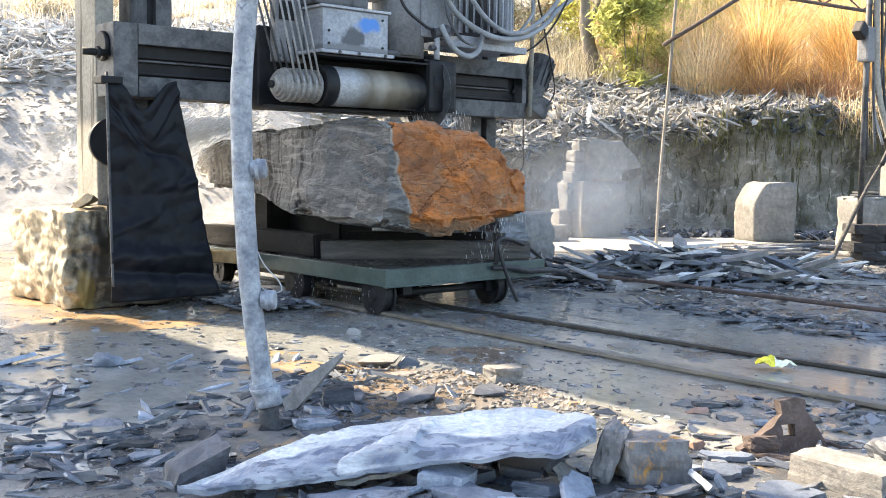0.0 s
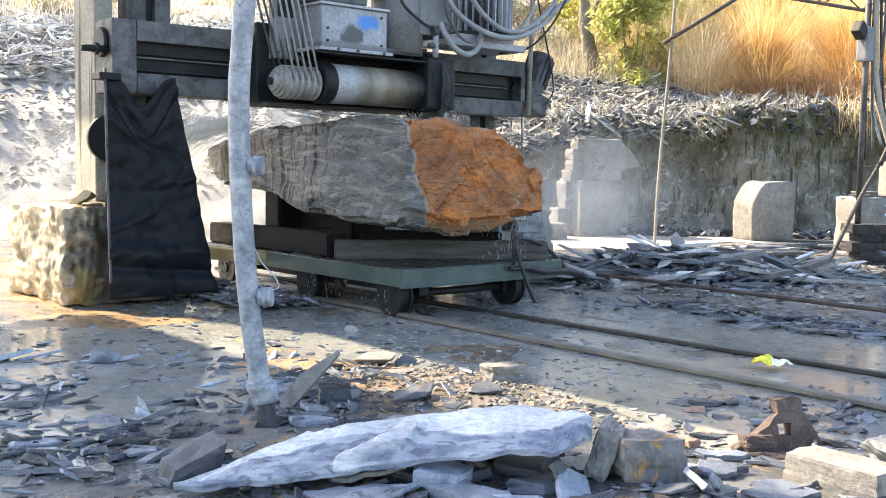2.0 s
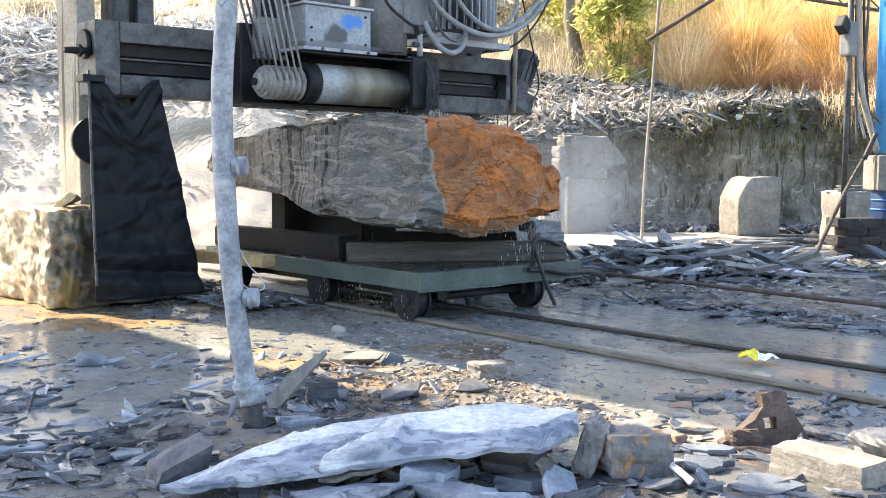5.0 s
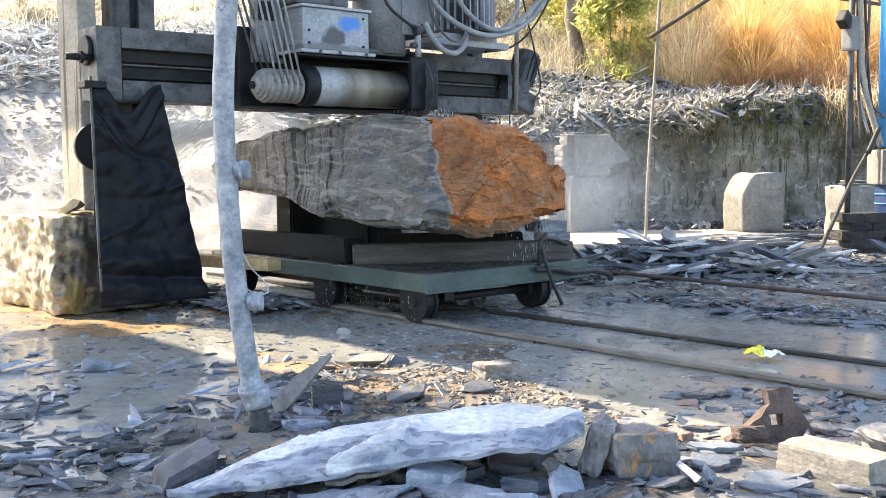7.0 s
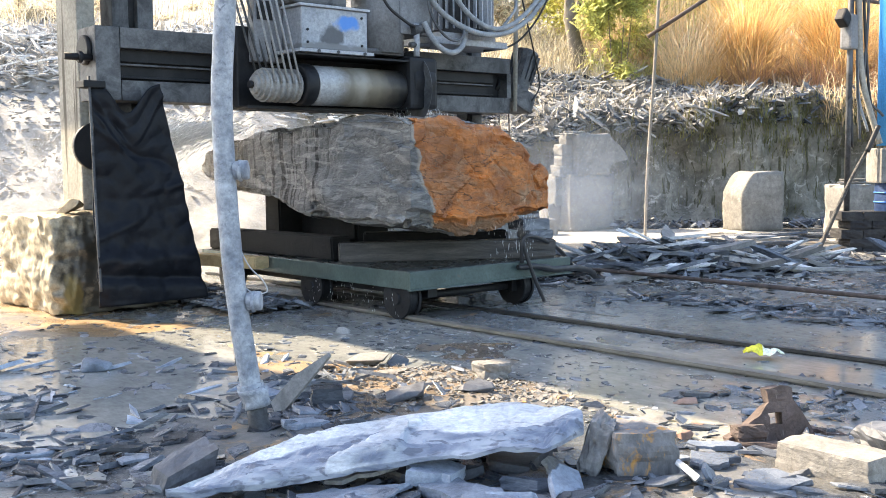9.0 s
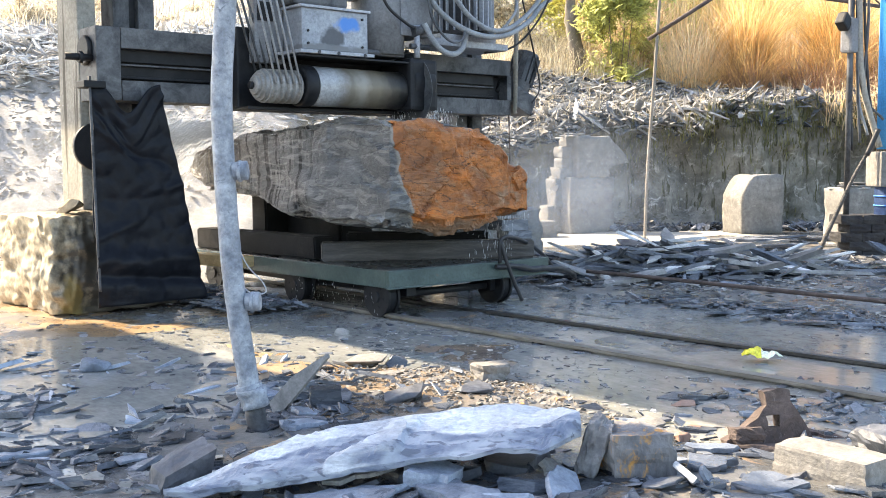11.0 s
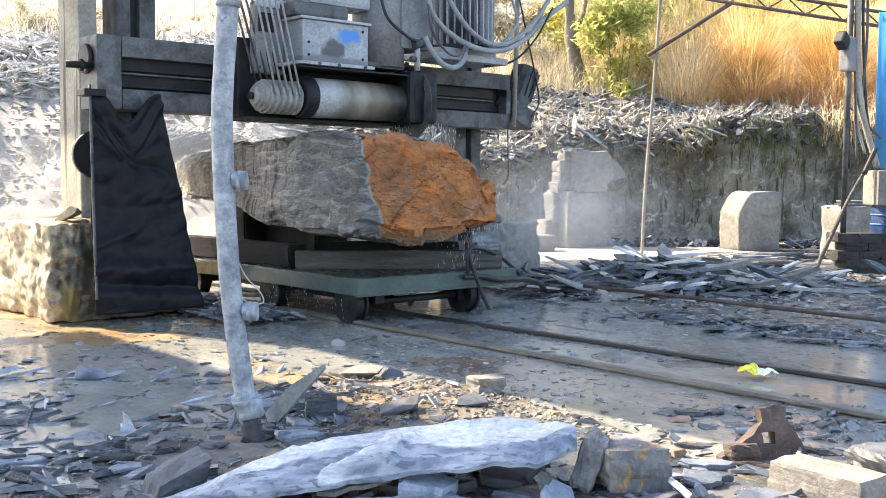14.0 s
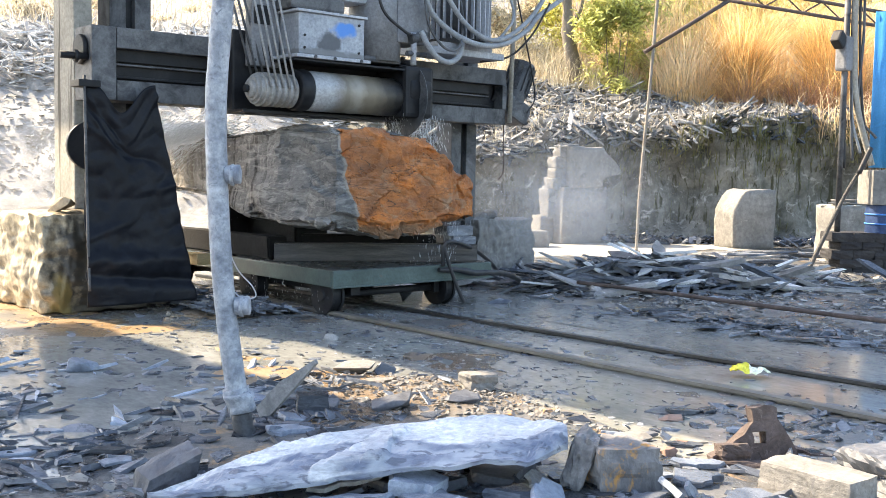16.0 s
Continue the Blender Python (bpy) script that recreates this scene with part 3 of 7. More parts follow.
def build_bank():
    ns, nk = 260, 110
    V = [bank_shape(-17 + 38 * i / ns, j / nk) for j in range(nk + 1) for i in range(ns + 1)]
    F = [(j * (ns + 1) + i, j * (ns + 1) + i + 1, (j + 1) * (ns + 1) + i + 1, (j + 1) * (ns + 1) + i) for j in range(nk) for i in range(ns)]
    me = bpy.data.meshes.new("backdrop_bank")
    me.from_pydata([tuple(v) for v in V], [], F)
    for m in (BANK, SCREE, HILL):
        me.materials.append(m)
    for k, f in enumerate(me.polygons):
        j, i = divmod(k, ns)
        s = -17 + 38 * i / ns
        f.material_index = 2 if j > (84 if s > 5 else 100) else (1 if (j > 45 or s < -3.5 + noise.noise(Vector((s, j * 0.12, 0)))) else 0)
        f.use_smooth = True
    tagged(new("bank_wall", me), "grey earth quarry bank under scree and scrub", "bank", kind="structure")


build_bank()


def litter_place(s0, s1, k0, k1, lift=0.04):
    def place(rnd):
        p = bank_shape(rnd.uniform(s0, s1), rnd.uniform(k0, k1))
        return p + Vector((0, 0, rnd.uniform(0, lift)))
    return place


tagged(flakes("slate_litter", 3000, litter_place(-0.5, 7.0, 0.31, 0.62, 0.12), lambda r: 0.06 + 1.05 * r.random() ** 2.2, PALE, 11, 22, 0.15), "pale slate offcuts littering the top of the bank", "slate waste", kind="stuff")
tagged(flakes("slate_litter", 1500, litter_place(6.0, 12.5, 0.36, 0.60, 0.10), lambda r: 0.06 + 0.7 * r.random() ** 2.6, PALE, 15, 20, 0.2), "pale slate offcuts under the grass", "slate waste", kind="stuff")
tagged(flakes("slate_litter", 1900, litter_place(-0.5, 9.5, 0.28, 0.60, 0.10), lambda r: 0.06 + 0.7 * r.random() ** 2, SLATE, 14, 24, 0.2), "darker slate offcuts on the edge of the bank", "slate waste", kind="stuff")
tagged(flakes("slate_scree", 4200, litter_place(-15, 1.0, 0.46, 0.74, 0.14), lambda r: 0.15 + 1.3 * r.random() ** 2.0, BRIGHTSLATE, 12, 15, 0.11), "sunlit pale slate sticks heaped on the slope", "slate waste", kind="stuff")
tagged(flakes("slate_scree", 5200, litter_place(-15, 0.5, 0.14, 0.50, 0.05), lambda r: 0.03 + 0.32 * r.random() ** 2.6, PALE, 19, 14, 0.4), "fine grey slate waste low on the slope", "slate waste", kind="stuff")


tagged(flakes("slate_litter", 200, litter_place(0.5, 8.0, 0.36, 0.60, 0.12), lambda r: 0.25 + 0.75 * r.random() ** 1.6, BRIGHTSLATE, 16, 24, 0.13), "bright pale slate sticks on the bank", "slate waste", kind="stuff")
tagged(flakes("slate_litter", 1500, litter_place(0.5, 5.0, 0.58, 0.88, 0.08), lambda r: 0.06 + 0.5 * r.random() ** 2.2, BRIGHTSLATE, 17, 15, 0.3), "sunlit pale scree among the scrub", "slate waste", kind="stuff")


tagged(flakes("slate_scree", 260, litter_place(-15, -1.5, 0.30, 0.48, 0.08), lambda r: 0.2 + 1.1 * r.random() ** 1.8, BRIGHTSLATE, 18, 14, 0.12), "grey slate scree low on the slope", "slate waste", kind="stuff")


OLIVE = material("olive_weeds", (0.09, 0.095, 0.04), (0.24, 0.23, 0.10), 1.0, 0.8, bump=0, grain=8, vary=0.4, translucent=0.3)


def blades(name, count, place, height, mat, seed, width=0.012, lean=0.35, segs=4, fan=0.0):
    rnd = random.Random(seed)
    V, F = [], []
    for _ in range(count):
        p, out = place(rnd)
        h = height(rnd)
        a = rnd.uniform(0, 6.28)
        bend = Vector((math.cos(a), math.sin(a), 0)) * rnd.uniform(0.1, 1) * lean * h + out * h * fan * rnd.uniform(0.3, 1.2)
        side = Vector((-math.sin(a * 3), math.cos(a * 3), 0)) * width * rnd.uniform(0.6, 1.5)
        o = len(V)
        for k in range(segs + 1):
            t = k / segs
            q = p + Vector((0, 0, h * (t - 0.25 * (bend.length / h) * t ** 3))) + bend * t ** 2.2
            w = side * (1 - t * 0.85)
            V += [q - w, q + w]
        F += [(o + 2 * k, o + 2 * k + 1, o + 2 * k + 3, o + 2 * k + 2) for k in range(segs)]
    return mesh_object(name, V, F, mat)


def clump(s, d, z, r):
    def place(rnd):
        a, q = rnd.uniform(0, 6.28), r * math.sqrt(rnd.random())
        out = Vector((math.cos(a), math.sin(a), 0)) * (q / r)
        return spot(s, d, z + rnd.uniform(-0.15, 0.1)) + Vector((math.cos(a) * q, math.sin(a) * q, 0)), out
    return place


for s, d, z, r, h, mat, cnt, w in (
        (6.3, 26.6, 3.35, 0.75, 1.7, STRAW, 900, 0.013), (7.75, 26.7, 3.3, 0.5, 2.7, GOLDSTRAW, 1500, 0.013), (10.0, 26.6, 3.3, 0.5, 2.8, GOLDSTRAW, 1500, 0.013),
        (11.6, 27.2, 3.4, 0.8, 2.8, STRAW, 1300, 0.013), (8.8, 28.2, 3.7, 0.9, 2.5, STRAW, 800, 0.014), (5.2, 28.3, 3.8, 0.8, 2.3, STRAW, 900, 0.013),
        (10.9, 25.6, 2.7, 0.6, 1.3, REDSTRAW, 700, 0.012), (9.2, 25.6, 2.8, 0.6, 1.1, REDSTRAW, 600, 0.012), (7.6, 26.0, 3.0, 0.6, 1.0, REDSTRAW, 450, 0.012),
        (12.0, 25.3, 2.5, 0.6, 1.6, REDSTRAW, 600, 0.012)):
    tagged(blades("grass_clump", int(cnt * (1.05 if mat is not REDSTRAW else 1.25)), clump(s, d, z, r), lambda q, h=h: (h + 0.35) * q.uniform(0.3, 1.1), mat, int(s * 100 + d), w * 0.75, 0.5, 6, 0.55),
           "tall dry golden grass on the bank" if mat is not REDSTRAW else "dry red-brown stems hanging over the bank", "grass", "grass on the bank", kind="stuff")

for s, d, h, cnt in ((7.7, 26.3, 1.5, 520), (10.0, 26.2, 1.6, 560), (8.8, 26.4, 1.2, 420), (11.3, 26.3, 1.4, 420), (6.6, 26.3, 1.0, 300)):
    tagged(blades("grass_skirt", cnt, clump(s, d, 3.2, 0.7), lambda q, h=h: h * q.uniform(0.5, 1.15), GOLDSTRAW, int(s * 70), 0.010, 1.5, 6, 0.9), "dry grass arching down over the bank", "grass", "grass on the bank", kind="stuff")
tagged(blades("hanging_stems", 900, lambda q: (bank_shape(q.uniform(9.6, 13.0), q.uniform(0.22, 0.40)) + spot(0, -0.15), Vector()), lambda q: q.uniform(0.3, 1.3), REDSTRAW, 94, 0.010, 0.9), "dry red-brown stems over the face of the bank", "stems", kind="stuff")
tagged(blades("hanging_stems", 900, lambda q: (bank_shape(q.uniform(8.6, 13.0), q.uniform(0.27, 0.42)) + spot(0, -0.2), spot(0, -1)), lambda q: q.uniform(0.3, 1.0), STRAW, 99, 0.007, 1.7, 5, 0.4), "bleached dry stems tumbling over the bank", "stems", kind="stuff")
tagged(blades("bank_roots", 380, lambda q: (bank_shape(q.uniform(1.5, 12.5), q.uniform(0.08, 0.33)) + spot(0, -0.04), Vector()), lambda q: -q.uniform(0.10, 0.45), OLIVE, 90, 0.006, 0.5, 4), "olive roots hanging on the earth face", "roots", kind="stuff")
tagged(blades("bank_weeds", 1500, lambda q: (bank_shape(q.gauss(7.8, 2.2), q.gauss(0.29, 0.04)) + spot(0, -0.08), Vector()), lambda q: q.uniform(0.08, 0.4), OLIVE, 95, 0.012, 1.0, 3), "olive weeds and roots on the bank's edge", "weeds", kind="stuff")
tagged(blades("reeds", 900, lambda q: (spot(q.uniform(3.6, 8.5), q.uniform(29, 31), 4.3), Vector()), lambda q: q.uniform(2.0, 3.6), STRAW, 91, 0.014, 0.15), "thin yellow-green canes behind the grass", "canes", kind="stuff")
tagged(blades("dry_brush", 1500, lambda q: (bank_shape(q.uniform(-2.0, 4.5), q.uniform(0.6, 0.74)), Vector()), lambda q: q.uniform(0.3, 1.2), DRYLEAF, 92, 0.010, 0.8), "dry brush and twigs at the top of the scree", "brush", kind="stuff")
tagged(blades("dry_brush", 2600, lambda q: (bank_shape(q.uniform(0.3, 4.6), q.uniform(0.60, 0.84)), Vector()), lambda q: q.uniform(0.3, 1.1), DRYLEAF, 96, 0.009, 0.9), "bleached dry brush under the tree", "brush", kind="stuff")
tagged(blades("dry_brush", 1100, lambda q: (bank_shape(q.uniform(0.5, 8.5), q.uniform(0.33, 0.60)), Vector()), lambda q: q.uniform(0.15, 0.6), DRYLEAF, 97, 0.007, 1.1, 3), "dry twigs among the slate waste", "brush", kind="stuff")
tagged(blades("bleached_branches", 700, lambda q: (bank_shape(q.uniform(-14, 0.0), q.uniform(0.45, 0.78)) + Vector((0, 0, 0.06)), Vector()), lambda q: q.uniform(0.25, 1.1), BRIGHTSLATE, 98, 0.014, 1.6, 4), "bleached fallen branches on the slope", "branches", kind="stuff")
tagged(blades("dry_brush", 1500, lambda q: (bank_shape(q.uniform(-14, -1.0), q.uniform(0.70, 0.82)), Vector()), lambda q: q.uniform(0.3, 1.3), DRYLEAF, 93, 0.012, 0.8), "dry brush along the top of the slope", "brush", kind="stuff")


def leaves(name, blobs, count, mat, seed, size=0.09):
    """Foliage: many small leaves gathered in uneven clumps."""
    rnd = random.Random(seed)
    V, F = [], []
    for _ in range(count):
        c, r = rnd.choice(blobs)
        d = Vector((rnd.gauss(0, 1), rnd.gauss(0, 1), rnd.gauss(0, 0.8))) * r * 0.5
        p = Vector(c) + d
        L = size * rnd.uniform(0.6, 1.6)
        e = Euler((rnd.uniform(-1, 1), rnd.uniform(-1, 1), rnd.uniform(0, 6.28))).to_matrix()
        o = len(V)
        V += [p + e @ Vector(q) for q in ((-L, 0, 0), (0, -L * 0.3, 0.01), (L, 0, -L * 0.2), (0, L * 0.3, 0.01))]
        F.append((o, o + 1, o + 2, o + 3))
    return mesh_object(name, V, F, mat)


def bush(s, d, z, w, h, count, mat, seed, label, category="bush"):
    rnd = random.Random(seed)
    blobs = [(spot(s + rnd.uniform(-w, w), d + rnd.uniform(-0.6, 0.6), z + rnd.uniform(0.1, h)), rnd.uniform(0.25, 0.55)) for _ in range(16)]
    root = empty("bush", Matrix.Translation(spot(s, d, z - 0.2)))
    crown = leaves("crown", blobs, count, mat, seed)
    crown.parent = root
    crown.matrix_parent_inverse = root.matrix_basis.inverted()
    bm = bmesh.new()
    for c, r in blobs[:9]:
        base = spot(s + rnd.uniform(-0.3, 0.3), d, z - 0.2)
        tube([base, base.lerp(c, 0.5) + Vector((rnd.uniform(-0.1, 0.1), 0, 0.1)), c], (0.02, 0.006), 5, 4, bm)
    stems = part("stems", bm, BARK, root)
    stems.matrix_parent_inverse = root.matrix_basis.inverted()
    return tagged(root, label, category)


bush(4.7, 27.0, 3.6, 0.9, 2.2, 5200, LEAF, 21, "yellow-green leafy bush on the bank")
bush(6.3, 30.5, 4.9, 1.8, 3.2, 6500, LEAF, 22, "sunlit yellow-green bush behind the grass")
bush(9.5, 31.5, 5.0, 2.4, 3.2, 6500, LEAF, 23, "sunlit green scrub behind the grass")
bush(12.5, 30.5, 4.6, 1.8, 3.2, 5000, LEAF, 24, "sunlit green scrub behind the grass")
bush(2.2, 29.5, 4.6, 1.4, 2.6, 4200, DRYLEAF, 25, "dry bleached scrub at the top of the scree")
bush(0.0, 30.5, 4.9, 1.8, 2.4, 4200, DRYLEAF, 26, "dry bleached scrub at the top of the scree")
bush(-5.5, 31.5, 5.2, 2.6, 1.4, 2600, DRYLEAF, 27, "pale dry scrub above the slope")
bush(-9.5, 31.5, 5.2, 2.2, 1.5, 2600, DRYLEAF, 28, "dusty dry scrub above the slope")
bush(4.3, 31.0, 5.0, 1.6, 3.0, 5000, LEAF, 30, "sunlit yellow-green scrub behind the tree")
bush(11.0, 33.0, 6.0, 2.4, 2.6, 4500, STRAW, 32, "sunlit golden scrub behind the grass")
bush(7.6, 33.0, 6.0, 2.4, 2.6, 4500, LEAF, 33, "sunlit yellow-green scrub behind the grass")
bush(-12.5, 31.0, 5.2, 1.6, 1.5, 1800, DRYLEAF, 29, "pale dry scrub above the slope")


def tree_trunk():
    root = empty("tree", Matrix.Translation(spot(3.75, 27.6, 3.4)))
    bm = tube([(0, 0, 0), (-0.1, 0, 0.6), (-0.32, 0.05, 1.4), (-0.42, 0.1, 2.4), (-0.5, 0.2, 4.0)], (0.26, 0.10), 12, 6, wobble=0.5)
    part("trunk", bm, BARK, root)
    bm = tube([(-0.38, 0.05, 1.8), (0.1, 0.1, 2.5), (0.5, 0.2, 3.6)], (0.09, 0.03), 8, 5)
    part("branch", bm, BARK, root)
    rnd = random.Random(5)
    crown = leaves("crown", [((rnd.uniform(-1.4, 1.2), rnd.uniform(-0.8, 0.8), rnd.uniform(3.2, 5.0)), 0.7) for _ in range(14)], 2500, LEAF, 31)
    crown.parent = root
    tagged(root, "grey-brown tree trunk leaning out of the bank", "tree")


tree_trunk()


# ---- unseen tin roofs, added and sized to cast the yard's shade ----
def roof(name, x0, x1, y0, y1, z, label):
    V, F = [], []
    n = int((x1 - x0) / 0.06)
    for i in range(n + 1):
        x = x0 + (x1 - x0) * i / n
        for y in (y0, y1):
            V += [(x, y, z + 0.02 * math.sin(x * 42)), (x, y, z + 0.02 * math.sin(x * 42) + 0.012)]
    for i in range(n):
        a, b = 4 * i, 4 * i + 4
        F += [(a, b, b + 2, a + 2), (a + 1, a + 3, b + 3, b + 1), (a, a + 1, b + 1, b), (a + 2, b + 2, b + 3, a + 3)]
    tagged(mesh_object(name, V, F, TIN), label, "roof", kind="structure")


roof("roof_1", 2.46, 11.8, 8.5, 16.6, 6.4, "unseen corrugated tin roof placed to shade the saw")
roof("roof_2", -3.2, 1.38, 8.6, 15.45, 6.4, "unseen corrugated tin roof added to shade the yard's edge")


# ---- rails ----
def rail(x0, y0, x1, y1, z, label, mat, w=0.065, h=0.09):
    bm = bmesh.new()
    n = 60
    prof = [(-w / 2, h), (w / 2, h), (w / 2, h * 0.72), (w * 0.15, h * 0.62), (w * 0.15, 0.012), (w * 0.8, 0.0), (w * 0.8, -0.03), (-w * 0.8, -0.03), (-w * 0.8, 0.0), (-w * 0.15, 0.012), (-w * 0.15, h * 0.62), (-w / 2, h * 0.72)]
    rings = []
    for k in range(n + 1):
        t = k / n
        x, y = x0 + (x1 - x0) * t, y0 + (y1 - y0) * t
        dx, dz = 0.006 * noise.noise(Vector((y, 3, x0))), 0.008 * noise.noise(Vector((y * 0.7, 8, x0)))
        rings.append([bm.verts.new((x + px + dx, y, z + pz + dz)) for px, pz in prof])
    m = len(prof)
    for a, b in zip(rings, rings[1:]):
        for k in range(m):
            bm.faces.new((a[k], b[k], b[(k + 1) % m], a[(k + 1) % m]))
    bm.faces.new(rings[0])
    bm.faces.new(rings[-1][::-1])
    tagged(part("rail", bm, mat), label, "rail", "rails of the saw track")


rail(6.29, -2.0, 6.24, 15.0, -0.045, "worn broad iron trolley rail half sunk in mud", RAIL, 0.10)
rail(7.52, -2.0, 6.95, 13.0, -0.05, "dark narrow iron trolley rail half sunk in mud", DARKRAIL)
rail(7.82, 6.4, 7.82, 15.0, -0.085, "iron trolley rail sunk in mud", RAIL)
tagged(part("iron_rod", tube([(10.02, -1.0, 0.10), (10.02, 2.0, 0.14), (10.0, 5.0, 0.13), (9.98, 7.6, 0.15), (9.9, 8.6, 0.16)], 0.024, 10), RUST), "long rusty iron rod lying along the track", "rod")

# ---- trolley, timbers and boulder: poses at the trolley's foremost stand ----
TX, TY = 7.2, 7.3
TROLLEY_ROWS = ((0.0, 0.804), (0.5, 0.729), (1.0, 0.652), (1.5, 0.578), (2.0, 0.505), (2.5, 0.426), (3.0, 0.345), (3.5, 0.266), (4.0, 0.188), (4.5, 0.110), (5.0, 0.035),
                (5.3, 0.0), (6.5, 0.0), (7.0, 0.0), (7.45, 0.005), (8.0, 0.098), (8.5, 0.166), (9.0, 0.240), (9.5, 0.318), (10.0, 0.397), (10.5, 0.475), (11.0, 0.554), (11.5, 0.633),
                (12.0, 0.713), (12.5, 0.790), (13.0, 0.867), (13.5, 0.945), (14.0, 1.015), (14.5, 1.092), (15.0, 1.170), (15.5, 1.245), (16.0, 1.322))
RIDERS = []
WHEELS = []


def build_trolley():
    t = empty("trolley", Matrix.Translation((TX, TY, 0)))
    W, L = 1.12, 4.1                       # half width to the far side, length
    lo, hi = -1.05, 1.2
    part("deck_plate", box((lo + 0.01, 0.04, 0.455), (hi - 0.01, L - 0.04, 0.485), 0.004), DECK, t, "wet black steel deck plate")
    part("front_channel", box((lo, 0.0, 0.31), (hi, 0.05, 0.48), 0.006), GREEN, t)
    part("rear_channel", box((lo, L - 0.05, 0.31), (hi, L, 0.48), 0.006), GREEN, t)
    for x in (lo, hi - 0.06):
        bm = box((x, 0.052, 0.31), (x + 0.06, L - 0.052, 0.478), 0.006)
        part("side_channel", bm, GREEN, t)
    part("lip", box((lo - 0.02, -0.03, 0.302), (hi, 0.02, 0.316), 0.003), GREEN, t)
    for x in (-0.75, 0.55):
        part("chassis_beam", box((x, 0.1, 0.20), (x + 0.12, L - 0.1, 0.31), 0.008), DARKSTEEL, t, "oily dark chassis beam")
    for y in (0.27, 1.75, 3.55):
        part("axle", rod((-0.95, y, 0.205), (0.72, y, 0.205), 0.04), DARKSTEEL, t)
        for x, s in ((-0.93, 1), (0.63, -1)):
            part("axle_box", box((x + 0.10 * s - 0.05, y - 0.09, 0.15), (x + 0.10 * s + 0.05, y + 0.09, 0.31), 0.01), DARKSTEEL, t)
            bm = rod((-0.05, 0, 0), (0.05, 0, 0), 0.185, seg=36, bevel=0.012)
            rod((-0.075, 0, 0), (-0.045, 0, 0), 0.205, seg=36, bm=bm, bevel=0.006)
            rod((0.045, 0, 0), (0.075, 0, 0), 0.205, seg=36, bm=bm, bevel=0.006)
            for k in range(6):
                a = k * math.pi / 3
                rod((-0.085, 0.11 * math.cos(a), 0.11 * math.sin(a)), (0.085, 0.11 * math.cos(a), 0.11 * math.sin(a)), 0.016, seg=8, bm=bm)
            rod((-0.10, 0, 0), (0.10, 0, 0), 0.06, seg=18, bm=bm)
            w = part("wheel", bm, DARKSTEEL, t, "dark wet double-flanged iron wheel")
            w.matrix_basis = pose(x, y, 0.205)
            WHEELS.append((w, x, y, 0.205))
    bm = tube([(0.42, -0.03, 0.47), (0.40, -0.06, 0.70), (0.55, -0.05, 0.74), (1.0, 0.1, 0.63), (1.5, 0.35, 0.45), (1.95, 0.6, 0.26), (2.5, 0.85, 0.16), (3.0, 1.1, 0.10)], 0.023, 8)
    part("hose", bm, BLACK, t, "black hose looped over the deck edge")
    bm = tube([(0.40, -0.06, 0.70), (0.46, -0.08, 0.5), (0.55, -0.10, 0.28), (0.66, -0.12, 0.06)], 0.022, 8)
    part("draw_bar", bm, BLACK, t, "black iron bar hanging from the front")
    bm = tube([(0.35, -0.04, 0.43), (0.62, -0.07, 0.42), (0.9, -0.05, 0.37), (1.15, 0.0, 0.36), (1.5, 0.1, 0.32), (1.9, 0.3, 0.24), (2.3, 0.6, 0.14)], 0.034, 8, wobble=0.4)
    part("cable", bm, BLACK, t, "thick black cable along the front")
    RIDERS.append(t)
    return tagged(t, "green-grey steel rail trolley carrying a boulder", "trolley")


build_trolley()


def timber(name, a, b, w, h, z, mat, label, seed, category="timber"):
    a, b = Vector((*a, 0)), Vector((*b, 0))
    L = (b - a).length
    bm = box((0, -w / 2, 0), (L, w / 2, h))
    bmesh.ops.subdivide_edges(bm, edges=[e for e in bm.edges if e.calc_length() > L * 0.9], cuts=14)
    bmesh.ops.bevel(bm, geom=[e for e in bm.edges if e.calc_face_angle(0) > 1.0], offset=min(w, h) * 0.07, segments=2, affect="EDGES")
    for v in bm.verts:
        v.co += Vector((noise.noise(v.co * 4 + Vector((seed, 0, 0))), noise.noise(v.co * 5 + Vector((0, seed, 0))), 0)) * 0.015
    ob = part(name, bm, mat)
    ob.matrix_basis = Matrix.Translation((a.x, a.y, z)) @ Matrix.Rotation(math.atan2(b.y - a.y, b.x - a.x), 4, "Z")
    RIDERS.append(ob)
    return tagged(ob, label, category)


timber("timber_sleeper", (6.30, 8.66), (8.25, 7.42), 0.24, 0.20, 0.487, TIMBER, "wet grey old sleeper with rounded ends", 1)
timber("timber_sleeper", (6.95, 9.1), (8.3, 8.2), 0.24, 0.26, 0.487, DARKTIMBER, "black sleeper under the boulder, shade put into its colour", 2)
timber("timber_sleeper", (6.36, 11.35), (6.46, 8.85), 0.26, 0.25, 0.487, DARKTIMBER, "black sleeper along the deck, shade put into its colour", 3)
# this one is added only to darken the void
timber("timber_sleeper", (7.35, 9.45), (7.35, 11.3), 0.5, 0.42, 0.487, DARKTIMBER, "black block added to darken the void under the boulder", 8)
timber("timber_sleeper", (6.78, 10.75), (8.1, 10.75), 0.34, 0.68, 0.487, DARKTIMBER, "black sleeper under the boulder, shade put into its colour", 4)
timber("pine_plank", (5.62, 11.25), (6.02, 9.75), 0.22, 0.13, 0.36, YELLOWTIMBER, "pale pine plank jutting from the trolley", 5, "plank")
timber("stone_wedge", (8.0, 7.62), (8.28, 7.55), 0.3, 0.09, 0.69, SLATE, "grey slate wedge under the boulder", 6, "wedge")
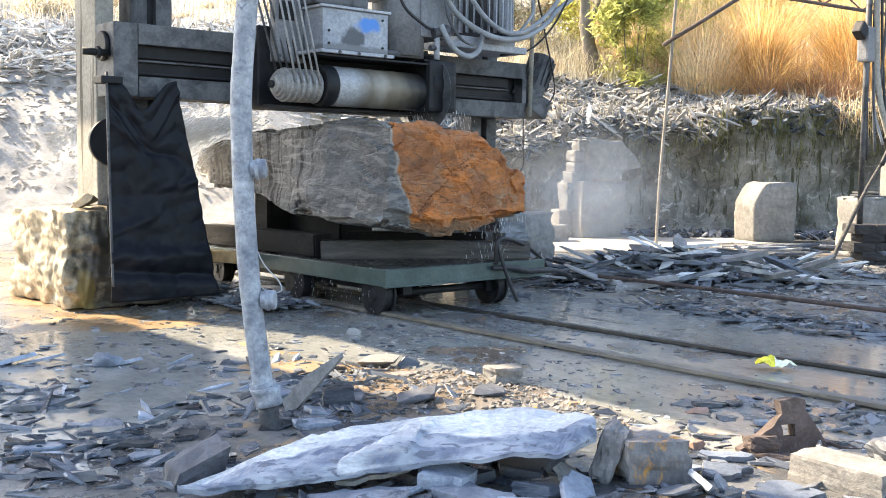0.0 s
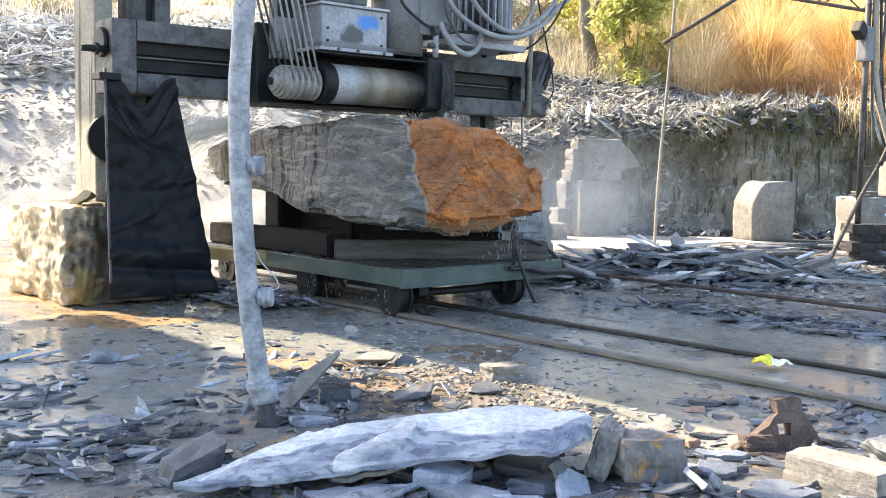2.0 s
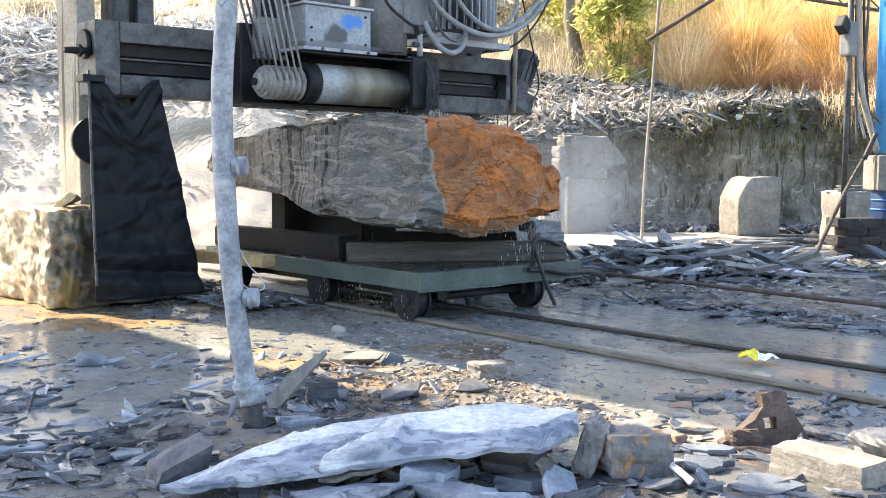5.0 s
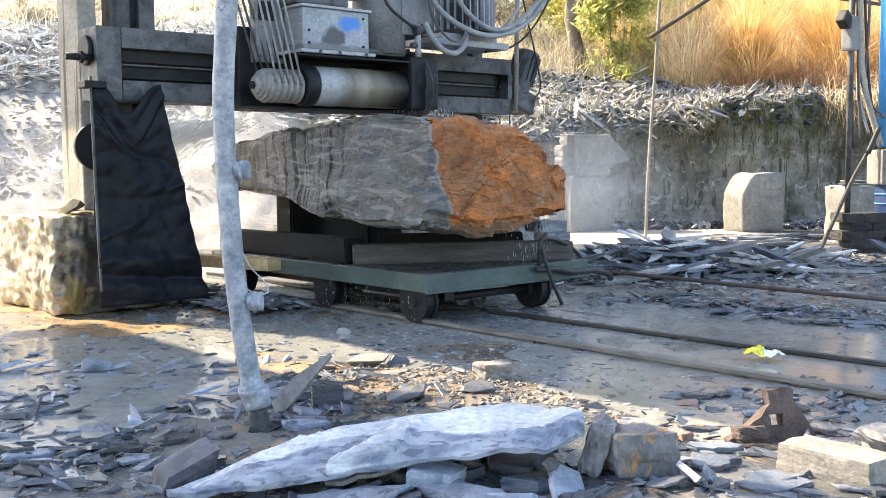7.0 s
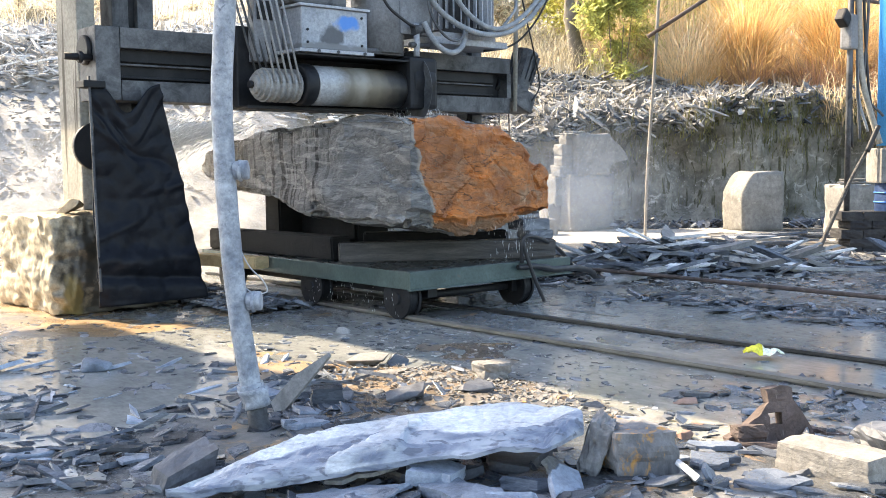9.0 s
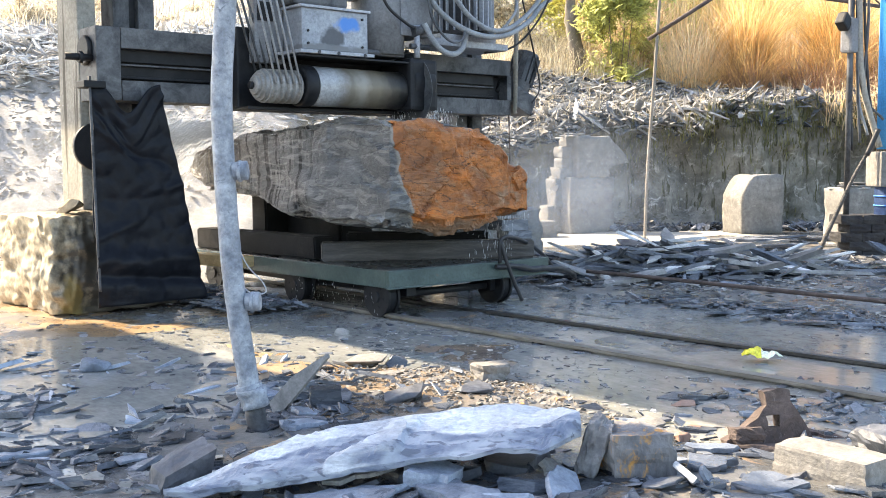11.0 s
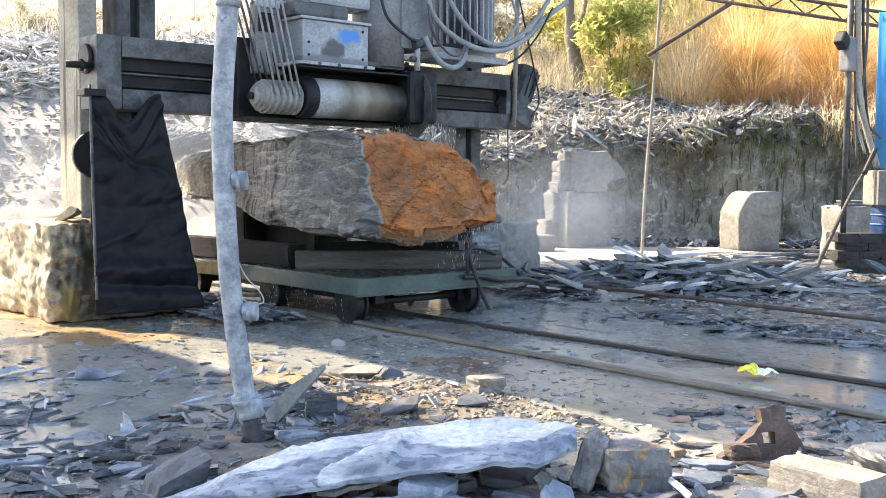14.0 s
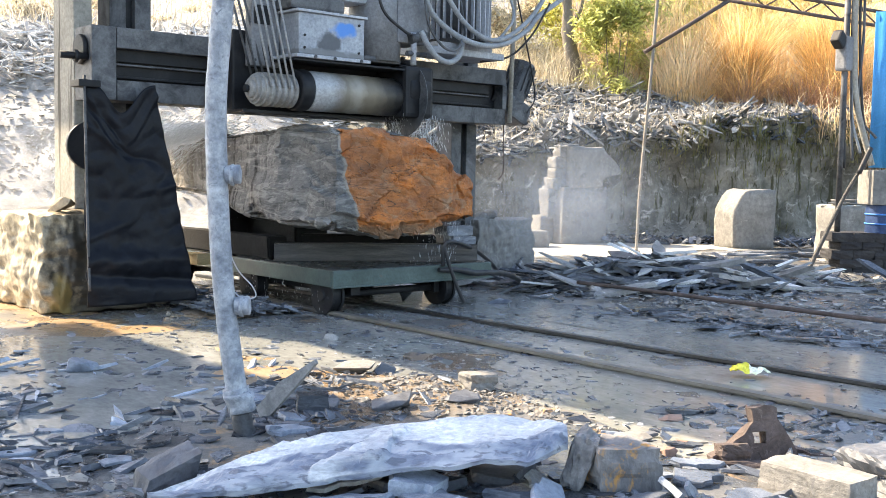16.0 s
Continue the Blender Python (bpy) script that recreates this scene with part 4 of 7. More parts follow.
timber("stone_wedge", (7.92, 7.66), (8.26, 7.6), 0.3, 0.12, 0.782, SLATE, "grey slate wedge under the boulder", 7, "wedge")


def build_boulder():
    bm = bmesh.new()
    N = (104, 120, 60)
    seen = {}

    def vert(i, j, k):
        if (i, j, k) not in seen:
            seen[i, j, k] = bm.verts.new((2 * i / N[0] - 1, 2 * j / N[1] - 1, 2 * k / N[2] - 1))
        return seen[i, j, k]

    for a, b, c in ((0, 1, 2), (1, 2, 0), (2, 0, 1)):
        for end in (0, N[c]):
            for i in range(N[a]):
                for j in range(N[b]):
                    quad = []
                    for di, dj in ((0, 0), (1, 0), (1, 1), (0, 1)):
                        q = [0, 0, 0]
                        q[a], q[b], q[c] = i + di, j + dj, end
                        quad.append(vert(*q))
                    bm.faces.new(quad if end else quad[::-1])
    skin = bm.verts.layers.float.new("broken_end")

    def table(x, rows):
        for (a, fa), (b, fb) in zip(rows, rows[1:]):
            if x <= b:
                return fa + (fb - fa) * min(max((x - a) / (b - a), 0), 1)
        return rows[-1][1]

    for v in bm.verts:
        u, k, w = v.co
        v[skin] = 1 - smooth(-1.0, -0.93, k)
        s = (k + 1) / 2                                  # 0 at the broken end, 1 at the far end
        y = -0.03 + 4.65 * s
        x0 = table(s, ((0, -1.03), (0.5, -1.05), (0.8, -1.0), (1, -0.75)))
        x1 = table(s, ((0, 1.10), (0.12, 1.16), (0.5, 1.12), (0.85, 1.0), (1, 0.6)))
        x = x0 + (x1 - x0) * (u + 1) / 2
        top = table(x, ((-1.05, 1.97), (-0.45, 1.92), (0.22, 1.87), (0.46, 1.74), (0.62, 1.59), (0.96, 1.47), (1.06, 1.30), (1.20, 1.14)))
        top = top + (1.95 - top) * 0.5 * smooth(0.05, 0.4, s)
        top += table(s, ((0, 0), (0.2, 0.04), (0.3, 0.0), (0.6, -0.07), (0.84, -0.20), (0.93, -0.28), (1, -0.42)))
        low = table(x, ((-1.05, 0.92), (-0.8, 0.89), (-0.28, 0.81), (0.1, 0.82), (0.36, 0.87), (0.62, 0.94), (1.22, 0.96)))
        low += table(s, ((0, 0.0), (0.22, 0.0), (0.38, 0.06), (0.48, 0.16), (0.58, 0.27), (0.82, 0.32), (0.93, 0.42), (1, 0.55)))
        z = low + (top - low) * (w + 1) / 2
        x += 0.05 * smooth(0.5, 1.0, u) * (1 - smooth(-0.9, 0.3, w))      # the far corner juts out low down
        # the broken end leans back at the top and its far part steps away
        y += (1 - s) * (0.10 * smooth(0.2, 1.1, x) + 0.12 * smooth(0.57, 0.61, x + 0.10 * noise.noise(Vector((0, 1, z * 2.5)))))
        # a ledge along the foot of the broken end
        foot = table(x, ((-0.9, 1.08), (-0.5, 0.96), (-0.1, 0.93), (0.3, 0.98), (0.6, 1.03), (1.1, 1.0))) + 0.03 * noise.noise(Vector((x * 3, 2, 0)))
        y += 0.09 * (1 - smooth(-1.0, -0.8, k)) * (1 - smooth(foot - 0.02, foot + 0.01, z))
        if s < 0.02:
            y += 0.06 * (1 - min(1, (1 - abs(w)) * 6)) + 0.03 * (1 - min(1, (1 - abs(u)) * 8))
        # soft long edges
        if abs(u) > 0.93 and abs(w) > 0.93:
            x -= 0.05 * u
            z -= 0.05 * w
        v[skin] *= smooth(-0.05, 0.16, x + 1.09 - 0.34 * (1 - (w + 1) / 2) ** 1.5 - 0.10 * noise.noise(Vector((0, 3, z * 4))))
        v.co = (x, y, z)
    bm.normal_update()
    moves = []
    for v in bm.verts:
        p = v.co
        q = Matrix.Rotation(radians(35), 3, "Y") @ p
        lay = noise.noise(Vector((q.x * 0.9, q.y * 1.4, q.z * 5.0))) * 0.022
        front = (1 - smooth(0.25, 0.7, p.y)) * (1 - 0.55 * smooth(0.6, 1.0, p.x))
        g = p.x * 0.44 + p.z * 0.90                       # ledges that fall away along the broken end
        g = g * 2.6 + 0.8 * noise.noise(p * 1.1 + Vector((0, 0, 4))) + 0.25 * noise.noise(p * 4)
        ledge = 0.085 * (g - math.floor(g) - 0.5) * (0.35 + 1.1 * abs(noise.noise(p * 1.6 + Vector((6, 0, 0)))))
        steps = noise.cell(Vector((q.x * 1.5, q.y, q.z * 2.4)) + Vector((noise.noise(q * 2), 0, noise.noise(q * 2 + Vector((9, 0, 0)))))) - 0.5
        crack = noise.noise(Vector((q.x * 1.1, q.y * 1.1, q.z * 2.6)) + Vector((2, 7, 1))) + 0.25 * noise.noise(q * 5)
        crack2 = noise.noise(Vector((p.x * 2.4, p.y * 1.0, p.z * 1.2)) + Vector((8, 2, 5))) + 0.25 * noise.noise(p * 6)
        h = 0.045 * noise.noise(p * 1.3) + 0.035 * noise.noise(p * 3.3) + lay + 0.014 * noise.noise(p * 9) + 0.010 * noise.noise(p * 20)
        h -= 0.020 * math.exp(-(crack / 0.035) ** 2) * (0.25 + front) + 0.022 * front * math.exp(-(crack2 / 0.03) ** 2)
        h *= 1 - 0.5 * front
        h += front * (0.022 * steps + ledge + 0.014 * noise.noise(p * 4.7 + Vector((3, 3, 3))) + 0.012 * abs(noise.noise(p * 11)))
        h += (1 - front) * (0.012 * steps + 0.016 * noise.noise(Vector((p.x * 2, p.y * 1.6, p.z * 5)) + Vector((4, 4, 0))))
        moves.append(v.normal * h)
    for v, m in zip(bm.verts, moves):
        v.co += m
    ob = part("boulder", bm, boulder_material())
    ob.matrix_basis = Matrix.Translation((TX, TY, 0))
    RIDERS.append(ob)
    tagged(ob, "huge wet grey boulder with a rust-orange broken end", "boulder")


build_boulder()


def motions():
    for ob in RIDERS:
        m = ob.matrix_basis.copy()
        walk(ob, [(t, Matrix.Translation((0, dy, 0)) @ m) for t, dy in TROLLEY_ROWS])
    for w, x, y, r in WHEELS:
        walk(w, [(t, pose(x, y, r, -math.degrees(dy / 0.185), 0, 0)) for t, dy in TROLLEY_ROWS])
    for n, ob in enumerate(SWAY):
        s = 0.02 if n < 2 else 0.06
        m = ob.matrix_basis.copy()
        walk(ob, [(0.5 * k, pose(s * math.sin(k * 0.9 + n), s * math.sin(k * 0.7 + 1 + n), s * math.sin(k * 0.8 + 2)) @ m) for k in range(33)])
    for ob in HEAD:
        m = ob.matrix_basis.copy()
        walk(ob, [(t, Matrix.Translation((dx, 0, 0)) @ m) for t, dx in ((0.0, 0.05), (4.2, 0.05), (5.3, 0.04), (7.0, 0.005), (7.5, 0.0), (16.0, 0.0))])


HEAD = []


# ---- the bridge saw ----
def build_frame():
    f = empty("saw_bridge", Matrix.Translation((4.2, 10.0, 2.17)))

    def p(name, lo, hi, mat, label="", bevel=0.008):
        return part(name, box([a - b for a, b in zip(lo, (4.2, 10.0, 2.17))], [a - b for a, b in zip(hi, (4.2, 10.0, 2.17))], bevel), mat, f, label)

    p("top_flange", (4.46, 10.0, 2.695), (9.94, 10.4, 2.90), STEEL, "dusty grey upper flange with oil stains")
    p("bottom_flange", (4.46, 10.0, 2.17), (9.94, 10.4, 2.375), STEEL, "dusty grey lower flange with oil stains")
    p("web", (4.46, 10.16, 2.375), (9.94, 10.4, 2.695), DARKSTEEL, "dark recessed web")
    p("guide_rail", (4.48, 10.10, 2.53), (9.72, 10.155, 2.55), STEEL)
    p("guide_rail", (4.48, 10.10, 2.40), (9.72, 10.155, 2.425), DARKSTEEL)
    p("end_plate", (4.20, 10.0, 2.17), (4.455, 10.42, 2.90), STEEL, "grey end plate", 0.012)
    p("end_plate", (9.86, 9.985, 2.375), (9.94, 10.155, 2.695), STEEL)
    # near-black strip added as the shade under the upper flange
    p("recess_plate", (4.46, 10.11, 2.57), (9.72, 10.155, 2.694), DARKSTEEL, "black strip for the shade in the upper recess", 0.002)
    b = part("screw_end", rod((-0.28, 0.1, 0.42), (0.0, 0.1, 0.42), 0.035), DARKSTEEL, f, "threaded screw end")
    part("nut", rod((-0.14, 0.1, 0.42), (-0.10, 0.1, 0.42), 0.06, seg=6), DARKSTEEL, b)
    part("end_roller", rod((0.0, 0.22, 0.5), (-0.05, 0.22, 0.5), 0.15, seg=32, bevel=0.02), DARKSTEEL, f, "round end cover")
    tagged(f, "dusty grey steel bridge beam of a stone saw", "saw beam")

    for x0, name in ((4.16, "left"), (8.95, "right")):
        c = empty("saw_column", Matrix.Translation((x0, 10.55, 1.05 if name == "left" else 0.0)))
        if name == "left":
            part("concrete_post", box((0.10, 0.05, 0), (0.30, 0.6, 4.4), 0.02), CREAM, c, "cream painted post")
        part("steel_upright", box((0.42, -0.1, 0), (0.60, 0.2, 4.4), 0.01), STEEL, c, "grey steel upright")
        part("steel_upright", box((0.70, -0.1, 0), (0.88, 0.2, 4.4), 0.01), STEEL, c, "grey steel upright")
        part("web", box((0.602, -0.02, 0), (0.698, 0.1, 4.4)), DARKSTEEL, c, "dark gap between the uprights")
        tagged(c, "cream and grey column of the stone saw" if name == "left" else "dark grey steel column of the stone saw", "column", "columns of the saw")


build_frame()


def pier(x0, x1, y0, y1, h, seed, label):
    bm = stone((1, 1, 1), seed, 60, 0.07, 0.93)
    # first mark darkens front and top, second browns the left foot
    ob = part("stone_pier", bm, marked_material("dark_front_concrete", ((0.20, 0.5, 0.88, 0.9, (0.035, 0.033, 0.03)), (-0.5, 0.15, 0.12, 0.3, (0.30, 0.22, 0.08))), ((0.33, 0.265, 0.17), (0.56, 0.47, 0.33))) if seed == 3 else BLOCK)
    for v in ob.data.vertices:
        v.co.x *= (x1 - x0) / 1.0
        v.co.y *= (y1 - y0) / 1.0
        v.co.z = v.co.z * h / 1.0
        v.co += Vector((noise.noise(v.co * 3.1), noise.noise(v.co * 3.3 + Vector((4, 0, 0))), 0)) * 0.05
        rill = noise.noise(Vector((v.co.x * 7, v.co.y * 7, v.co.z * 1.6))) + 0.5 * noise.noise(v.co * 13)
        v.co += Vector((v.co.x, v.co.y, 0)) * (0.03 * rill + 0.022 * noise.noise(Vector((v.co.x * 24, v.co.y * 24, v.co.z * 4))) + 0.008 * noise.noise(v.co * 30))
    top = max(v.co.z for v in ob.data.vertices)
    for v in ob.data.vertices:
        v.co.z *= h / top
    ob.matrix_basis = Matrix.Translation(((x0 + x1) / 2, (y0 + y1) / 2, -0.03))
    rnd = random.Random(seed * 11)
    for k in range(7):
        w = rnd.uniform(0.16, 0.36)
        p = part("broken_stone", shard((w, w * rnd.uniform(0.6, 1.0), w * rnd.uniform(0.3, 0.7)), seed * 20 + k, 12), PIERSTONE if seed == 3 else BLOCK, ob)
        p.matrix_basis = pose(rnd.uniform(-0.36, 0.36) * (x1 - x0), rnd.uniform(-0.40, 0.1) * (y1 - y0), h - 0.05, 0, 0, rnd.uniform(0, 360))
    return tagged(ob, label, "pier")


pier(3.80, 5.15, 10.28, 11.9, 1.10, 3, "weathered stained concrete pier under the saw column")
pier(9.75, 10.85, 10.3, 11.5, 0.95, 4, "dusty grey stone pier under the saw column")


def build_curtain():
    n, m = 56, 90
    V, F = [], []
    for j in range(m + 1):
        t = j / m
        z = 2.34 - 2.2 * t
        for i in range(n + 1):
            s = i / n
            left = 4.05 + 0.02 * math.sin(t * 5)
            right = 4.78 + 0.42 * t ** 0.9
            x = left + (right - left) * s
            sag = 0.0
            if t < 0.35:
                sag = 0.30 * math.exp(-((s - 0.52) / 0.24) ** 2) * (1 - t / 0.35)
            p = Vector((x, 0, z))
            d = 0.06 * noise.noise(Vector((x * 2.0, z * 1.2, 4))) + 0.016 * noise.noise(Vector((x * 5 + z * 3, z * 4.0, 1))) + 0.006 * noise.noise(Vector((x * 12, z * 10, 2)))
            for c0, slope, at in ((0.06, 0.42, 0), (0.12, 0.50, 0), (0.05, 0.36, 1), (0.20, 0.22, 0), (0.46, 0.10, 1), (0.70, -0.16, 0)):
                along = s if at == 0 else 1 - s
                d -= 0.030 * math.exp(-((t - c0 - slope * along) / 0.016) ** 2) * max(0.0, 1 - along * 1.6)
            d += 0.10 * (0.5 - abs(noise.noise(Vector((x * 1.8 + z * 1.1, z * 2.2 - x, 6))))) ** 2 + 0.05 * (0.5 - abs(noise.noise(Vector((x * 3 - z * 2, z * 2.5, 9))))) ** 2
            d += 0.05 * math.exp(-((t - 0.86 - 0.05 * s) / 0.025) ** 2) - 0.05 * math.exp(-((t - 0.80) / 0.04) ** 2)
            V.append((x, 9.82 + d - 0.12 * smooth(0.5, 1.0, t), z - sag))
    for j in range(m):
        for i in range(n):
            F.append((j * (n + 1) + i, j * (n + 1) + i + 1, (j + 1) * (n + 1) + i + 1, (j + 1) * (n + 1) + i))
    ob = mesh_object("rubber_curtain", V, F, RUBBER, True)
    mod = ob.modifiers.new("thick", "SOLIDIFY")
    mod.thickness, mod.offset = 0.012, 0
    c = empty("splash_curtain", Matrix())
    ob.parent = c
    ob.name = "sheet"
    part("edge_strip", tube([(4.04, 9.80, 2.38), (4.05, 9.79, 1.6), (4.05, 9.76, 0.9), (4.04, 9.70, 0.30)], 0.014, 8), STEEL, c, "worn grey edge strip")
    part("bracket", box((3.98, 9.78, 2.27), (4.2, 9.98, 2.34), 0.01), DARKSTEEL, c)
    tagged(c, "creased black rubber splash curtain hanging from the beam", "curtain")
    part("wheel_cover", rod((4.40, 10.56, 1.72), (4.40, 10.50, 1.72), 0.25, seg=32), BLACK).name = "cover_disc"
    tagged(bpy.data.objects["cover_disc"], "dark round cover on the saw column", "cover")


build_curtain()


def build_head():
    h = empty("spindle_carriage", Matrix.Translation((6.9, 9.5, 2.2)))
    o = Vector((6.9, 9.5, 2.2))

    def b(name, lo, hi, mat, label="", bevel=0.012, parent=h):
        return part(name, box(Vector(lo) - o, Vector(hi) - o, bevel), mat, parent, label)

    def c(name, a, d, r, mat, label="", r2=None, seg=32, bevel=0.0, parent=h):
        return part(name, rod(Vector(a) - o, Vector(d) - o, r, r2, seg, bevel=bevel), mat, parent, label)

    # spindle with its belt pulley
    paint = marked_material("mud_banded_spindle", (), ((0.34, 0.35, 0.36), (0.46, 0.47, 0.48)),
                            ((-0.30, (0.20, 0.175, 0.135)), (-0.08, (0.40, 0.37, 0.31)), (0.02, (0.19, 0.16, 0.115)), (0.28, (0.08, 0.068, 0.05)), (0.42, (0.015, 0.014, 0.013))))
    c("spindle_tube", (6.30, 9.4, 2.36), (7.50, 9.4, 2.36), 0.215, paint, "worn pale spindle tube with mud bands", bevel=0.015, seg=44)
    c("spindle_flange", (6.14, 9.4, 2.36), (6.30, 9.4, 2.36), 0.225, DARKSTEEL, "black oily spindle flange", bevel=0.03, seg=44)
    prof = [(5.60, 0.07), (5.612, 0.095), (5.64, 0.10), (5.642, 0.128), (5.672, 0.132), (5.675, 0.158), (5.715, 0.16), (5.72, 0.178)]
    for k in range(5):
        x = 5.725 + 0.0755 * k
        prof += [(x, 0.178), (x + 0.012, 0.178), (x + 0.030, 0.150), (x + 0.045, 0.150), (x + 0.063, 0.178)]
    prof += [(6.11, 0.178), (6.14, 0.14)]
    bm = lathe_x([(x - o.x, r) for x, r in prof], (9.4 - o.y, 2.34 - o.z))
    pul = part("belt_pulley", bm, SLEEVE, h, "pale grooved belt pulley")
    c("hub_nut", (5.56, 9.4, 2.34), (5.605, 9.4, 2.34), 0.04, DARKSTEEL, seg=6, parent=pul)
    for k in range(5):
        x0 = 5.78 + 0.075 * k
        for dy, lean in ((-0.165, -0.30), (0.16, -0.34)):
            a, e = Vector((x0, 9.4 + dy, 2.36)), Vector((x0 + lean, 9.4 + dy * 1.3 + 0.1, 3.75))
            way = (e - a).normalized()
            bm = bmesh.new()
            rod(a - o, e - o, 0.013, seg=6, bm=bm)
            part("drive_belt", bm, BELT if dy < 0 else STEEL, h, "dusty grey drive belt")
    # housing at the blade end
    b("blade_housing", (7.50, 9.15, 2.13), (7.92, 9.72, 2.72), DARKSTEEL, "black oily bearing housing", 0.05)
    c("blade_guard", (7.56, 9.43, 2.45), (7.89, 9.43, 2.45), 0.30, DARKSTEEL, "round black blade guard", seg=40, bevel=0.03)
    b("drip_plate", (6.02, 9.18, 2.655), (7.55, 9.62, 2.675), DARKSTEEL, "thin oily drip plate", 0.003)
    b("base_plate", (6.02, 9.13, 2.685), (6.98, 9.6, 2.72), LIGHTSTEEL, "dusty base plate", 0.005)
    b("saddle", (5.62, 9.74, 2.12), (7.72, 9.985, 2.98), DARKSTEEL, "black oily carriage saddle", 0.02)
    b("skirt", (5.60, 9.5, 2.10), (7.8, 9.98, 2.135), DARKSTEEL, "dark drip skirt under the carriage", 0.005)
    # gear box with blue and black overspray
    BOXPAINT = marked_material("oversprayed_grey_paint", ((-0.40, 0.66, 0.16, 0.13, (0.06, 0.065, 0.075)), (-0.20, 0.83, 0.17, 0.085, (0.04, 0.22, 0.62)), (-0.42, 0.56, 0.5, 0.05, (0.16, 0.165, 0.17))), ((0.22, 0.245, 0.28), (0.36, 0.385, 0.42)))
    bx = b("gear_box", (6.12, 9.25, 2.73), (6.98, 9.72, 3.17), BOXPAINT, "pale grey gear box with blue and black paint marks", 0.015)
    b("box_lid", (6.08, 9.22, 3.172), (7.0, 9.75, 3.20), LIGHTSTEEL, "dusty lid", 0.006)

    for x, z in ((6.19, 2.93), (6.19, 2.80), (6.90, 2.80), (6.90, 3.1)):
        c("bolt", (x, 9.235, z), (x, 9.25, z), 0.014, DARKSTEEL, seg=6, parent=bx)
    for x in (6.25, 6.5, 6.85):
        c("bolt", (x, 9.12, 2.70), (x, 9.135, 2.70), 0.02, STEEL, seg=6)
    # column of the head and the big cast body
    b("head_column", (6.13, 9.55, 2.72), (6.5, 9.98, 3.9), GREYPAINT, "grey painted head column", 0.03)
    b("side_panel", (5.76, 9.60, 2.60), (6.11, 9.735, 3.36), GREYPAINT, "dull grey side panel behind the belts", 0.02)
    b("panel_rim", (5.75, 9.585, 3.30), (6.11, 9.598, 3.38), LIGHTSTEEL, "pale folded rim", 0.005)
    b("window", (5.79, 9.588, 3.04), (5.98, 9.598, 3.24), DARKSTEEL, "dark rounded opening", 0.004)
    for x, z in ((5.80, 2.66), (6.06, 2.66), (6.06, 3.2)):
        c("bolt", (x, 9.585, z), (x, 9.60, z), 0.016, STEEL, seg=6)
    b("cap_block", (6.05, 9.3, 3.21), (6.75, 9.7, 3.36), STEEL, "dusty cast block", 0.03)
    b("cap_block", (6.3, 9.35, 3.362), (7.1, 9.72, 3.6), LIGHTSTEEL, "pale cast block", 0.05)
    c("lift_drum", (7.35, 9.55, 2.76), (7.35, 9.55, 3.9), 0.30, GREYPAINT, "grey cast drum", seg=40)
    b("drum_plate", (7.45, 9.25, 2.98), (7.9, 9.72, 3.9), GREYPAINT, "grey back plate", 0.02)
    b("mud_heap", (6.95, 9.3, 2.73), (7.55, 9.7, 2.80), STEEL, "mud caked ledge", 0.03)
    c("nozzle_post", (7.66, 9.22, 2.73), (7.66, 9.22, 3.10), 0.035, LIGHTSTEEL, "water valve")
    c("valve_body", (7.60, 9.22, 3.02), (7.82, 9.22, 3.08), 0.06, STEEL)
    c("valve_cross", (7.56, 9.22, 2.86), (7.84, 9.22, 2.86), 0.03, STEEL)
    # main motor with cooling ribs
    mo = b("motor_foot", (7.98, 9.32, 2.92), (9.22, 9.9, 3.0), LIGHTSTEEL, "pale dusty motor foot", 0.01)
    b("motor_foot", (8.15, 9.36, 3.002), (9.05, 9.86, 3.07), LIGHTSTEEL, "pale dusty motor foot", 0.01)
    body = c("motor", (8.66, 9.6, 3.07), (8.66, 9.6, 4.1), 0.36, STEEL, "grey ribbed electric motor", seg=40)
    for k in range(28):
        a = 2 * math.pi * k / 28
        p = Vector((8.66 + 0.385 * math.cos(a), 9.6 + 0.385 * math.sin(a), 3.6)) - o
        bm = box((-0.04, -0.008, -0.48), (0.04, 0.008, 0.48), 0.002)
        rb = part("rib", bm, LIGHTSTEEL, body)
        rb.matrix_basis = Matrix.Translation(p) @ Matrix.Rotation(a, 4, "Z")
    b("gib_plate", (7.86, 9.92, 2.14), (8.08, 9.99, 2.9), STEEL, "grey gib plate", 0.01)
    c("feed_bar", (8.02, 9.85, 2.9), (7.9, 9.8, 2.35), 0.03, STEEL)
    b("feed_nut", (7.82, 9.72, 2.28), (8.05, 9.95, 2.38), DARKSTEEL, "oily feed nut", 0.02)
    # circular blade, its lower rim in the cut
    bl = c("saw_blade", (7.70, 9.45, 2.36), (7.708, 9.45, 2.36), 0.44, STEEL, "wet steel saw blade", seg=72)
    HEAD.append(h)
    tagged(h, "dusty grey saw carriage with spindle, belts and motor", "machine")


build_head()


def hose(name, pts, r, mat, label, seg=10):
    return tagged(part(name, tube(pts, r, seg), mat), label, "hose")


